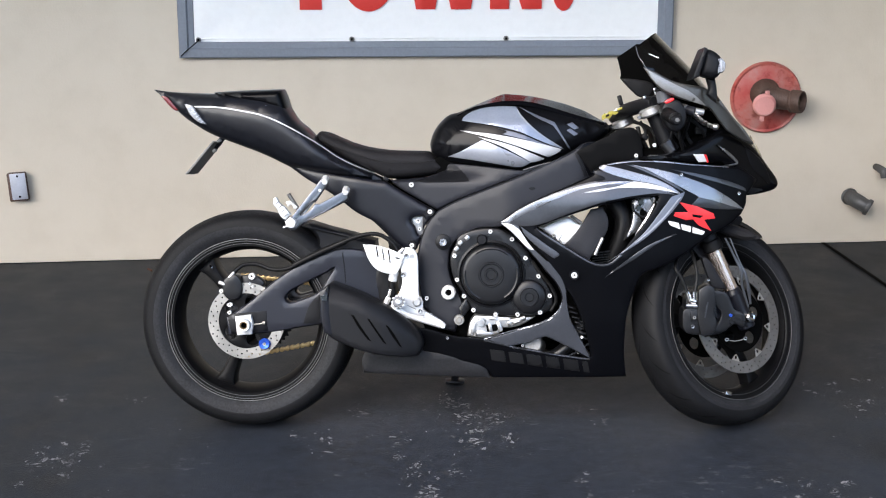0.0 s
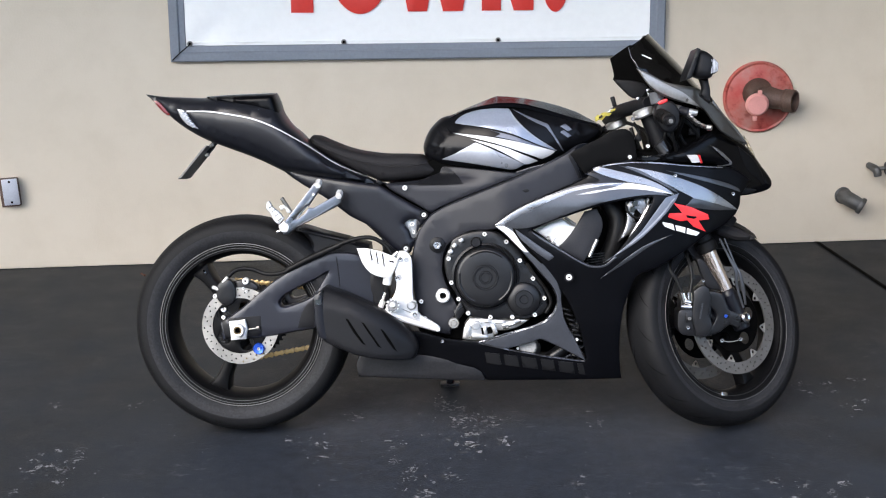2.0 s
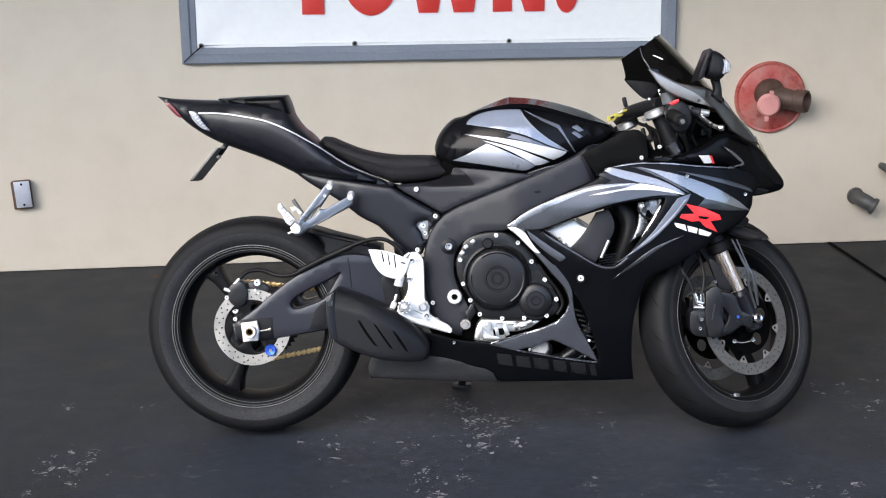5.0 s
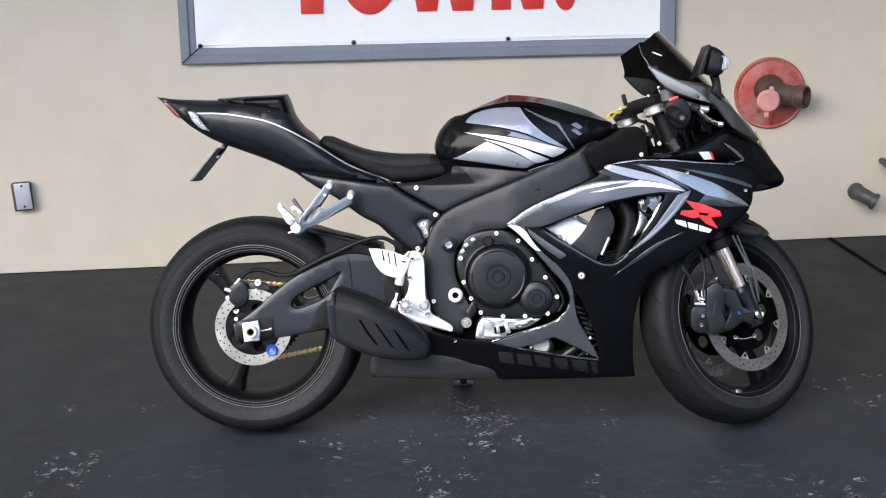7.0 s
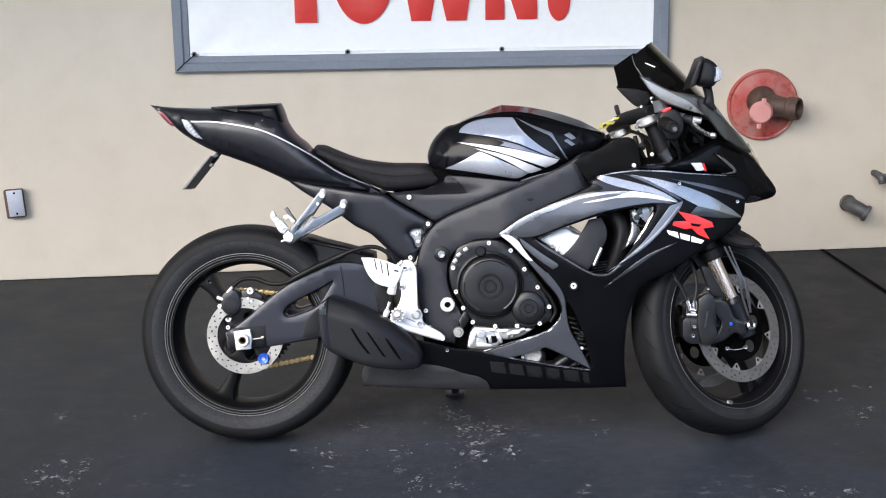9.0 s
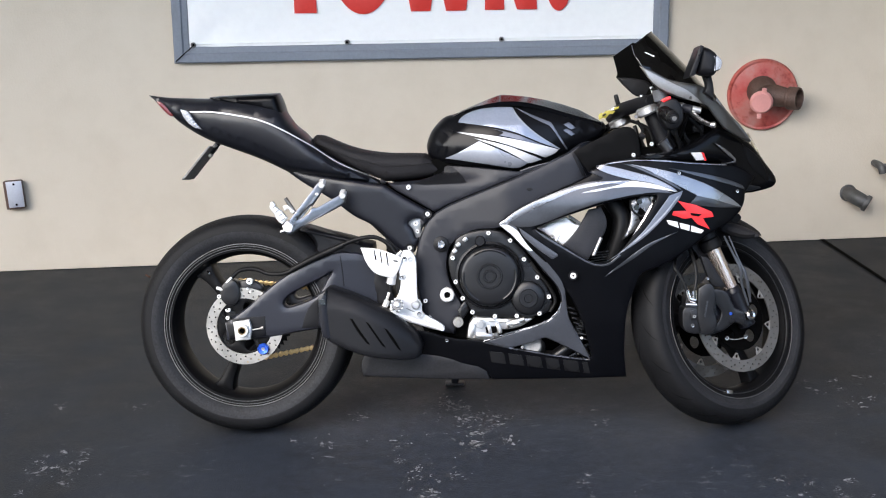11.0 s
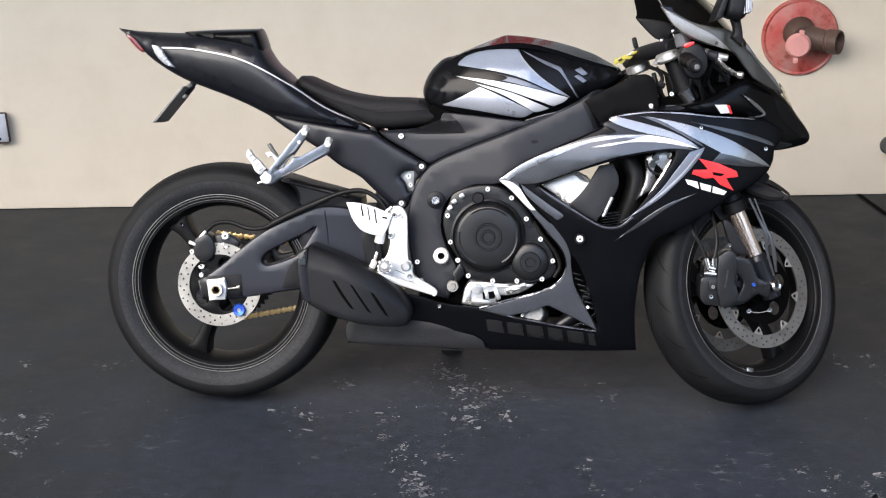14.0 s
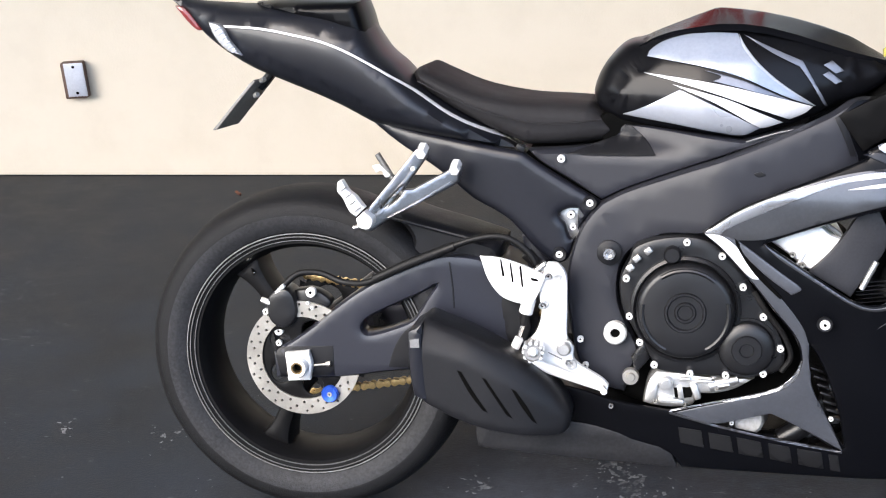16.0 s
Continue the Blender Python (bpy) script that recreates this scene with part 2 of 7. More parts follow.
    links.new(mid.outputs[0], hs.inputs[1])
    bp = nodes.new("ShaderNodeBump")
    bp.inputs["Strength"].default_value, bp.inputs["Distance"].default_value = 0.35, 0.004
    links.new(hs.outputs[0], bp.inputs["Height"])
    links.new(bp.outputs[0], b.inputs["Normal"])
    return m


def worn_enamel():
    """Red enamel: strong where it is sheltered, chalky and scuffed elsewhere, with dark grime."""
    m, nodes, links, b = node_mat("worn_red_enamel")
    big, mid, fine = (tex_noise(nodes, links, k, 5) for k in (7.0, 28.0, 240.0))
    red = ramp(nodes, links, big.outputs[0], [(0.38, (0.42, 0.055, 0.045)), (0.5, (0.46, 0.12, 0.1)), (0.62, (0.43, 0.2, 0.18))])
    grime = ramp(nodes, links, mid.outputs[0], [(0.3, (0.45, 0.42, 0.4)), (0.46, (1.0, 1.0, 1.0))])
    mx = nodes.new("ShaderNodeMixRGB")
    mx.blend_type, mx.inputs[0].default_value = "MULTIPLY", 0.8
    links.new(red.outputs[0], mx.inputs[1])
    links.new(grime.outputs[0], mx.inputs[2])
    links.new(mx.outputs[0], b.inputs["Base Color"])
    rr = ramp(nodes, links, big.outputs[0], [(0.35, 0.35), (0.65, 0.6)])
    links.new(rr.outputs[0], b.inputs["Roughness"])
    bp = nodes.new("ShaderNodeBump")
    bp.inputs["Strength"].default_value, bp.inputs["Distance"].default_value = 0.3, 0.003
    links.new(fine.outputs[0], bp.inputs["Height"])
    links.new(bp.outputs[0], b.inputs["Normal"])
    return m


OLD_RED = worn_enamel()
WALL, FLOOR = wall_material(), floor_material()
PAVING = surface("unseen_bounce_paving", (0.15, 0.148, 0.145), 0.85, 0.0, 0.0, 0.2, 8)
FAR_WALL = surface("dull_unseen_wall", (0.12, 0.115, 0.1), 0.85, 0.0, 0.0, 0.2, 4)
CEILING = surface("pale_soffit_paint", (0.5, 0.48, 0.44), 0.8, 0.0, 0.0, 0.08, 6, 0.1, 60)

# ---- mesh helpers ----
def part(name, bm, material, parent=None, label="", angle=38):
    """One mesh object from a bmesh, under its thing or part."""
    bmesh.ops.remove_doubles(bm, verts=bm.verts, dist=1e-5)
    bmesh.ops.recalc_face_normals(bm, faces=bm.faces)
    me = bpy.data.meshes.new(name)
    bm.to_mesh(me)
    bm.free()
    me.polygons.foreach_set("use_smooth", [True] * len(me.polygons))
    me.set_sharp_from_angle(angle=radians(angle))
    me.materials.append(material)
    ob = new(name, me)
    ob.parent = parent
    if label:
        ob["label"] = label
    return ob


def twin(ob, name=None, matrix=Matrix.Scale(-1, 4, (0, 1, 0))):
    """The mirrored piece on the other side of the machine."""
    me = ob.data.copy()
    me.transform(matrix)
    me.flip_normals()
    o = new(name or ob.name, me)
    o.parent = ob.parent
    return o


def smooth(pts, n=5):
    """A closed curve through (x, z) points; a third value marks a sharp corner."""
    P = [np.array(p[:2], float) for p in pts]
    sharp = [len(p) > 2 for p in pts]
    out, k = [], len(P)
    for i in range(k):
        a, b, c, d = P[i - 1], P[i], P[(i + 1) % k], P[(i + 2) % k]
        if sharp[i]:
            a = 2 * b - c
        if sharp[(i + 1) % k]:
            d = 2 * c - b
        if sharp[i] and sharp[(i + 1) % k]:
            out.append(b)
            continue
        for j in range(n):
            t = j / n
            out.append(0.5 * (2 * b + (c - a) * t + (2 * a - 5 * b + 4 * c - d) * t * t + (3 * b - a - 3 * c + d) * t**3))
    return np.array(out)


def even(poly, step):
    """Cuts the long sides of a closed outline."""
    out = []
    for a, b in zip(poly, np.roll(poly, -1, 0)):
        k = max(1, int(np.ceil(np.linalg.norm(b - a) / step)))
        out += [a + (b - a) * j / k for j in range(k)]
    return np.array(out)


def inside(poly, p):
    x, z = p[:, 0, None], p[:, 1, None]
    x1, z1 = poly[:, 0], poly[:, 1]
    x2, z2 = np.roll(x1, -1), np.roll(z1, -1)
    dz = np.where(z2 == z1, 1e-12, z2 - z1)
    hit = ((z1 > z) != (z2 > z)) & (x < (x2 - x1) * (z - z1) / dz + x1)
    return hit.sum(1) % 2 == 1


def reach_to(polys, p):
    """The distance of each point from the nearest outline."""
    a = np.concatenate(polys)
    d = np.concatenate([np.roll(q, -1, 0) for q in polys]) - a
    dd = np.maximum(1e-12, (d * d).sum(1))
    out = []
    for k in range(0, len(p), 400):
        q = p[k : k + 400, None, :] - a[None]
        t = np.clip((q * d).sum(2) / dd, 0, 1)
        out.append(np.sqrt(((q - t[:, :, None] * d) ** 2).sum(2).min(1)))
    return np.concatenate(out) if out else np.zeros(0)


def as_field(v):
    return v if callable(v) else (lambda x, z: np.full(np.shape(x), float(v)))


def slab(outline, front, back, round_in=0.006, round_deep=None, holes=(), res=0.025, n=5, bm=None):
    """A solid with a curved outline in the x-z plane between two surfaces y = front(x, z) and y = back(x, z), with rounded rims.
    Returns the bmesh and the function of its front surface."""
    from mathutils import geometry
    front, back = as_field(front), as_field(back)
    step = max(0.006, res)
    loops = [even(smooth(outline, n), step)] + [even(smooth(h, n), step) for h in holes]
    pts = np.concatenate(loops)
    edges, k = [], 0
    for lp in loops:
        edges += [(k + i, k + (i + 1) % len(lp)) for i in range(len(lp))]
        k += len(lp)
    extra = []
    for lp in loops:
        t = np.roll(lp, -1, 0) - np.roll(lp, 1, 0)
        nn = np.stack([-t[:, 1], t[:, 0]], 1) / np.maximum(1e-9, np.linalg.norm(t, axis=1))[:, None]
        for f in (0.3, 1.0) if round_in < 0.015 else (0.12, 0.35, 0.65, 1.0) if round_in < 0.06 else (0.03, 0.08, 0.16, 0.28, 0.45, 0.7, 1.0):
            for s in (1, -1):
                q = lp + nn * s * round_in * f
                extra.append(q[reach_to(loops, q) > 0.92 * round_in * f])
    lo, hi = loops[0].min(0), loops[0].max(0)
    gx, gz = np.meshgrid(np.arange(lo[0], hi[0], res), np.arange(lo[1], hi[1], res))
    gx[1::2] += res / 2
    g = np.stack([gx.ravel(), gz.ravel()], 1)
    extra.append(g[reach_to(loops, g) > max(0.35 * res, round_in)])
    extra = np.concatenate(extra)

    def within(p):
        ok = inside(loops[0], p)
        for h in loops[1:]:
            ok &= ~inside(h, p)
        return ok

    extra = extra[within(extra)]
    allp = np.concatenate([pts, extra])
    verts, _, faces, *_ = geometry.delaunay_2d_cdt([Vector(p) for p in allp], edges, [], 0, 1e-6)
    V = np.array([tuple(v) for v in verts])
    keep = within(np.array([V[list(f)].mean(0) for f in faces]))
    faces = [f for f, ok in zip(faces, keep) if ok]

    def depth(x, z):
        yf, yb = front(x, z), back(x, z)
        deep = np.minimum(round_in if round_deep is None else round_deep, (yb - yf) / 2)
        u = np.clip(reach_to(loops, np.stack([x, z], 1)) / round_in, 0, 1)
        drop = deep * (1 - np.sqrt(np.maximum(0, 1 - (1 - u) ** 2)))
        return yf + drop, yb - drop

    yf, yb = depth(V[:, 0], V[:, 1])
    bm = bm or bmesh.new()
    A = [bm.verts.new((x, y, z)) for (x, z), y in zip(V, yf)]
    B = [bm.verts.new((x, y, z)) for (x, z), y in zip(V, yb)]
    count = {}
    for f in faces:
        bm.faces.new([A[i] for i in f])
        bm.faces.new([B[i] for i in reversed(f)])
        for i, j in zip(f, f[1:] + f[:1]):
            key = (min(i, j), max(i, j))
            count[key] = count.get(key, 0) + 1
    for (i, j), c in count.items():
        if c == 1 and (yb[i] - yf[i] > 1e-5 or yb[j] - yf[j] > 1e-5):
            bm.faces.new([A[i], A[j], B[j], B[i]])
    return bm, lambda x, z: depth(x, z)[0]


def relax(bm, times):
    """Evens out the swelling of a slab's two faces without touching its outline."""
    bm.normal_update()
    free = [v for v in bm.verts if all(abs(f.normal.y) > 0.62 for f in v.link_faces)]
    near = [[e.other_vert(v) for e in v.link_edges] for v in free]
    for _ in range(times):
        mean = [sum(o.co.y for o in n) / len(n) for n in near]
        for v, y in zip(free, mean):
            v.co.y += 0.6 * (y - v.co.y)
    return bm


def decal(outline, base, off=0.0016, res=0.02, n=6):
    """A thin sheet of paint or vinyl that follows a surface, lifted along its slope."""
    def lift(x, z):
        e = 0.002
        y = base(x, z)
        gx, gz = (base(x + e, z) - base(x - e, z)) / (2 * e), (base(x, z + e) - base(x, z - e)) / (2 * e)
        return y - off * np.minimum(4.0, np.sqrt(1 + gx * gx + gz * gz))

    return slab(outline, lift, lambda x, z: lift(x, z) + off + 0.001, 0.0012, 0.0005, (), res, n)[0]


def ring(profile, centre, axis="Y", steps=64, closed=True, bm=None):
    """A turned solid: profile of (radius, along) round an axis through centre."""
    bm = bm or bmesh.new()
    rows = []
    for i in range(steps):
        a = 2 * math.pi * i / steps
        row = []
        for r, h in profile:
            p = {"Y": (r * math.cos(a), h, r * math.sin(a)), "Z": (r * math.cos(a), r * math.sin(a), h), "X": (h, r * math.cos(a), r * math.sin(a))}[axis]
            row.append(bm.verts.new(Vector(p) + Vector(centre)))
        rows.append(row)
    k = len(profile)
    for i in range(steps):
        a, b = rows[i], rows[(i + 1) % steps]
        for j in range(k if closed else k - 1):
            q = [a[j], a[(j + 1) % k], b[(j + 1) % k], b[j]]
            if profile[j][0] < 1e-6 and profile[(j + 1) % k][0] < 1e-6:
                continue
            try:
                bm.faces.new(q)
            except ValueError:
                pass
    return bm


def rod(a, b, r, r2=None, sides=20, chamfer=0.15, bm=None):
    """A round bar from a to b with chamfered ends."""
    bm = bm or bmesh.new()
    a, b = Vector(a), Vector(b)
    r2 = r if r2 is None else r2
    d = b - a
    m = Matrix.Translation(a) @ d.to_track_quat("Z", "Y").to_matrix().to_4x4()
    L, c = d.length, chamfer * min(r, r2)
    prof = [(0, 0), (r - c, 0), (r, c), (r2, L - c), (r2 - c, L), (0, L)]
    sub = ring(prof, (0, 0, 0), "Z", sides, False)
    sub.transform(m)
    me = bpy.data.meshes.new("t")
    sub.to_mesh(me)
    bm.from_mesh(me)
    bpy.data.meshes.remove(me)
    sub.free()
    return bm


def curve_through(pts, n=8):
    P = [Vector(p) for p in pts]
    P = [2 * P[0] - P[1]] + P + [2 * P[-1] - P[-2]]
    out = []
    for i in range(1, len(P) - 2):
        a, b, c, d = P[i - 1 : i + 3]
        for j in range(n):
            t = j / n
            out.append(0.5 * (2 * b + (c - a) * t + (2 * a - 5 * b + 4 * c - d) * t * t + (3 * b - a - 3 * c + d) * t**3))
    return out + [P[-2]]


def pipe(pts, r, sides=12, n=8, bm=None, flat=1.0):
    """A hose or bar along a smooth path; r may be a list of radii, one a point."""
    bm = bm or bmesh.new()
    path = curve_through(pts, n)
    radii = np.interp(np.linspace(0, 1, len(path)), np.linspace(0, 1, len(r)), r) if isinstance(r, (list, tuple)) else [r] * len(path)
    up, rows = Vector((0.03, 1, 0.02)), []
    for i, p in enumerate(path):
        t = (path[min(i + 1, len(path) - 1)] - path[max(i - 1, 0)]).normalized()
        s = t.cross(up).normalized()
        u = s.cross(t)
        rows.append([bm.verts.new(p + (s * math.cos(a) + u * math.sin(a) * flat) * radii[i]) for a in (2 * math.pi * k / sides for k in range(sides))])
    for a, b in zip(rows, rows[1:]):
        for k in range(sides):
            bm.faces.new([a[k], a[(k + 1) % sides], b[(k + 1) % sides], b[k]])
    bm.faces.new(rows[0][::-1])
    bm.faces.new(rows[-1])
    return bm


def block(size, m=Matrix(), bevel=0.004, bm=None):
    """A box with bevelled edges."""
    sub = bmesh.new()
    bmesh.ops.create_cube(sub, size=1)
    bmesh.ops.scale(sub, vec=size, verts=sub.verts)
    if bevel:
        bmesh.ops.bevel(sub, geom=sub.edges[:], offset=bevel, segments=2, affect="EDGES", profile=0.5)
    sub.transform(m)
    if bm is None:
        return sub
    me = bpy.data.meshes.new("t")
    sub.to_mesh(me)
    bm.from_mesh(me)
    bpy.data.meshes.remove(me)
    sub.free()
    return bm


BOLT_MESH = {}


def bolt(parent, at, r, material=None, name="bolt", tilt=None):
    """A socket-head screw that faces the right side of the machine. The head is 0.6 r proud of the point."""
    key = (round(r, 4), (material or CHROME).name)
    if key not in BOLT_MESH:
        prof = [(0, 0.1 * r), (0.26 * r, 0.1 * r), (0.3 * r, -0.62 * r), (0.85 * r, -0.66 * r), (r, -0.5 * r), (r, 0.6 * r), (0, 0.6 * r)]
        bm = ring(prof, (0, 0, 0), "Y", 16, False)
        o = part(name, bm, material or CHROME, parent)
        o.data.materials.append(VOID_BLACK)
        for f in o.data.polygons:
            if math.hypot(f.center.x, f.center.z) < 0.4 * r and f.center.y < 0.3 * r:
                f.material_index = 1
        BOLT_MESH[key] = o.data
        o.location = at
    else:
        o = new(name, BOLT_MESH[key])
        o.parent = parent
        o.location = at
        if material and material is not CHROME:
            o.material_slots[0].link = "OBJECT"
            o.material_slots[0].material = material
    if tilt:
        o.rotation_euler = tilt
    return o


def thing(name, label, category, m=Matrix(), group=""):
    e = new(name)
    e.matrix_world = m
    e.empty_display_size = 0.1
    return tagged(e, label, category, group)

# ---- the place: floor, wall, soffit ----
def sheet(name, x0, x1, y0, y1, z, material, thick=0.0):
    bm = bmesh.new()
    if thick:
        block((x1 - x0, y1 - y0, thick), Matrix.Translation(((x0 + x1) / 2, (y0 + y1) / 2, z + thick / 2)), 0.01, bm)
    else:
        bmesh.ops.create_grid(bm, x_segments=1, y_segments=1, size=0.5)
        bmesh.ops.scale(bm, vec=(x1 - x0, y1 - y0, 1), verts=bm.verts)
        bmesh.ops.translate(bm, vec=((x0 + x1) / 2, (y0 + y1) / 2, z), verts=bm.verts)
    return part(name, bm, material)


tagged(sheet("ground", -200, 200, -200, 200, 0.0, FLOOR), "dark grey painted concrete floor with flaked worn patches", "floor", kind="structure")
tagged(sheet("wall_north", -14, 14, 0.0, 0.2, 0.0, WALL, 3.2), "beige painted stucco wall", "wall", kind="structure")
tagged(sheet("ceiling", -14, 14, -3.4, 0.0, 3.2, CEILING, 0.2), "plain pale soffit over the walkway", "ceiling", kind="structure")

# unseen walls, added to hold back light at both ends of the walkway
tagged(sheet("wall_west", -6.7, -6.5, -3.4, 0.0, 0.0, FAR_WALL, 3.2), "unseen dull wall added to cut light from the left", "wall", kind="structure")
tagged(sheet("wall_east", 3.3, 3.5, -3.4, 0.0, 0.0, FAR_WALL, 3.2), "unseen dull wall added to cut light from the right", "wall", kind="structure")

# unseen wall behind the camera, added to bound the yard in reflections
bm = block((60, 0.4, 5.0), Matrix.Translation((0, -26, 2.5)), 0.02)
tagged(part("wall_south", bm, FAR_WALL), "unseen dull wall added behind the camera", "wall", kind="structure")

# unseen paler ground, added to throw light back onto wall and bike
tagged(sheet("pavement", -40, 40, -25.8, -7.0, 0.004, PAVING), "unseen grey paving of the open yard, added to bounce light", "pavement", kind="structure")

# flaked floor paint: bare patches as x, y, reach and number of flakes, zone by zone
WORN_WEST = [(-0.57, -2.21, 0.032, 8), (-0.59, -2.13, 0.019, 5), (-0.48, -2.08, 0.02, 5), (-0.47, -2.15, 0.016, 6), (-0.49, -2.22, 0.022, 9), (-0.48, -2.31, 0.015, 4), (-0.53, -2.18, 0.022, 5), (-0.53, -2.08, 0.016, 3), (-0.61, -1.7, 0.032, 3), (-0.38, -1.75, 0.035, 3), (-0.59, -2.35, 0.012, 3), (-0.37, -2.46, 0.01, 3), (-0.4, -2.25, 0.009, 2), (0.21, -2.1, 0.035, 9), (0.22, -2.2, 0.013, 2), (0.3, -1.9, 0.024, 5), (0.13, -2.07, 0.02, 4)]
WORN_MIDDLE = [(0.42, -2.13, 0.035, 7), (0.42, -2.25, 0.012, 6), (0.45, -2.37, 0.03, 9), (0.47, -2.31, 0.012, 4), (0.48, -2.48, 0.026, 8), (0.51, -2.55, 0.04, 24), (0.55, -2.36, 0.03, 10), (0.57, -1.78, 0.026, 12), (0.6, -1.86, 0.034, 16), (0.62, -1.95, 0.047, 26), (0.71, -1.97, 0.041, 16), (0.66, -2.05, 0.041, 12), (0.63, -2.16, 0.038, 10), (0.73, -2.14, 0.024, 8), (1.01, -2.04, 0.029, 5), (1.0, -1.94, 0.027, 3), (0.9, -2.45, 0.015, 4), (0.92, -2.4, 0.009, 2), (0.91, -2.55, 0.014, 3)]
WORN_EAST = [(1.71, -1.77, 0.017, 4), (1.72, -1.85, 0.017, 4), (1.79, -1.77, 0.015, 3), (1.79, -1.85, 0.017, 4), (1.8, -1.98, 0.033, 5), (1.85, -1.94, 0.016, 3), (1.91, -1.76, 0.024, 4), (1.59, -2.52, 0.014, 3), (1.54, -2.56, 0.013, 4), (1.54, -2.61, 0.014, 6), (1.56, -2.65, 0.016, 7), (1.57, -2.7, 0.016, 6), (1.61, -2.68, 0.019, 9), (1.42, -2.49, 0.032, 4), (1.47, -2.5, 0.02, 3), (1.44, -2.59, 0.02, 3), (1.61, -2.61, 0.006, 1)]


def bare_concrete():
    m, nodes, links, b = node_mat("bare_floor_patch")
    geo = nodes.new("ShaderNodeNewGeometry")
    tone = ramp(nodes, links, geo.outputs["Random Per Island"], [(0.0, (0.06, 0.063, 0.071)), (0.5, (0.145, 0.151, 0.163)), (1.0, (0.28, 0.287, 0.3))])
    grain = ramp(nodes, links, tex_noise(nodes, links, 150, 5).outputs[0], [(0.35, 0.55), (0.6, 1.0)])
    mx = nodes.new("ShaderNodeMixRGB")
    mx.blend_type, mx.inputs[0].default_value = "MULTIPLY", 1.0
    links.new(tone.outputs[0], mx.inputs[1])
    links.new(grain.outputs[0], mx.inputs[2])
    links.new(mx.outputs[0], b.inputs["Base Color"])
    b.inputs["Roughness"].default_value = 0.8
    b.inputs["Specular IOR Level"].default_value = 0.2
    return m


def paint_wear():
    """Small ragged flakes where the floor paint has come off, thickest at the heart of each patch."""
    rng = random.Random(7)
    verts, faces = [], []

    def flake(x, y, r):
        turn, long = rng.uniform(0, math.pi), rng.uniform(1.2, 2.6)
        n, k = rng.randint(9, 13), len(verts)
        for i in range(n):
            a = 2 * math.pi * i / n
            q = r * rng.uniform(0.35, 1.25)
            u, v = q * math.cos(a) * long, q * math.sin(a)
            verts.append((x + u * math.cos(turn) - v * math.sin(turn), y + u * math.sin(turn) + v * math.cos(turn), 0.0011))
        faces.append(tuple(range(k, k + n)))

    for x, y, reach, count in WORN_WEST + WORN_MIDDLE + WORN_EAST:
        for _ in range(round(count * 1.6)):
            flake(x + rng.gauss(0, reach * 0.55), y + rng.gauss(0, reach * 0.75), rng.choice((0.0016, 0.0026, 0.0042, 0.0068)))
        for _ in range(count * 2):
            flake(x + rng.gauss(0, reach), y + rng.gauss(0, reach * 1.4), rng.uniform(0.0012, 0.003))
    for _ in range(700):
        flake(rng.uniform(-1.2, 2.4), rng.uniform(-2.9, -1.5), rng.uniform(0.0007, 0.0018))
    me = bpy.data.meshes.new("paint_wear")
    me.from_pydata(verts, [], faces)
    me.materials.append(bare_concrete())
    tagged(new("paint_wear", me), "pale bare flakes where the dark floor paint has worn off", "worn paint", kind="stuff")


paint_wear()
# a control joint in the floor
ja, jb = Vector((2.330, 0.008, 0.000)), Vector((2.358, -0.690, 0.000))
jd = (jb - ja).normalized()
bm = bmesh.new()
jn = Vector((-jd.y, jd.x, 0)) * 0.01
a, b = ja - jd * 0.0, ja + jd * 6.0
bm.faces.new([bm.verts.new(v + Vector((0, 0, 0.004))) for v in (a - jn, b - jn, b + jn, a + jn)])
tagged(part("floor_joint", bm, VOID_BLACK), "dark joint line across the floor", "floor joint", kind="structure")


# ---- framed banner on the wall ----
BX0, BX1, BZ0, BZ1, BW = -0.438, 1.628, 0.871, 2.05, 0.068
sign = thing("banner_sign", "white vinyl banner with red capitals in a grey frame", "sign", Matrix.Translation((-0.438, 0, 0.871)) @ Matrix.Rotation(radians(0.75), 4, "Y") @ Matrix.Translation((0.438, 0, -0.871)))


def frame_bar(name, x0, z0, x1, z1, across):
    """A mitred bar with a stepped face; across points from the outer to the inner edge."""
    d = Vector((x1 - x0, 0, z1 - z0)).normalized()
    prof = [(0.0, 0.0), (0.0, -0.03), (0.006, -0.036), (0.036, -0.036), (0.042, -0.028), (0.062, -0.026), (BW, -0.02), (BW, 0.0)]
    bm = bmesh.new()
    rows = []
    for p, s in ((Vector((x0, 0, z0)), 1), (Vector((x1, 0, z1)), -1)):
        rows.append([bm.verts.new(p + across * o + d * s * o + Vector((0, y, 0))) for o, y in prof])
    for i in range(len(prof) - 1):
        bm.faces.new([rows[0][i], rows[0][i + 1], rows[1][i + 1], rows[1][i]])
    bm.faces.new(rows[0])
    bm.faces.new(rows[1][::-1])
    return part(name, bm, GREY_PAINT, sign, angle=20)


frame_bar("frame_bar", BX0, BZ0, BX1, BZ0, Vector((0, 0, 1)))
frame_bar("frame_bar", BX0, BZ1, BX1, BZ1, Vector((0, 0, -1)))
frame_bar("frame_bar", BX0, BZ0, BX0, BZ1, Vector((1, 0, 0)))
frame_bar("frame_bar", BX1, BZ0, BX1, BZ1, Vector((-1, 0, 0)))
# the vinyl sheet, slightly wavy, with a welded hem
bm = bmesh.new()
bmesh.ops.create_grid(bm, x_segments=90, y_segments=50, size=0.5)
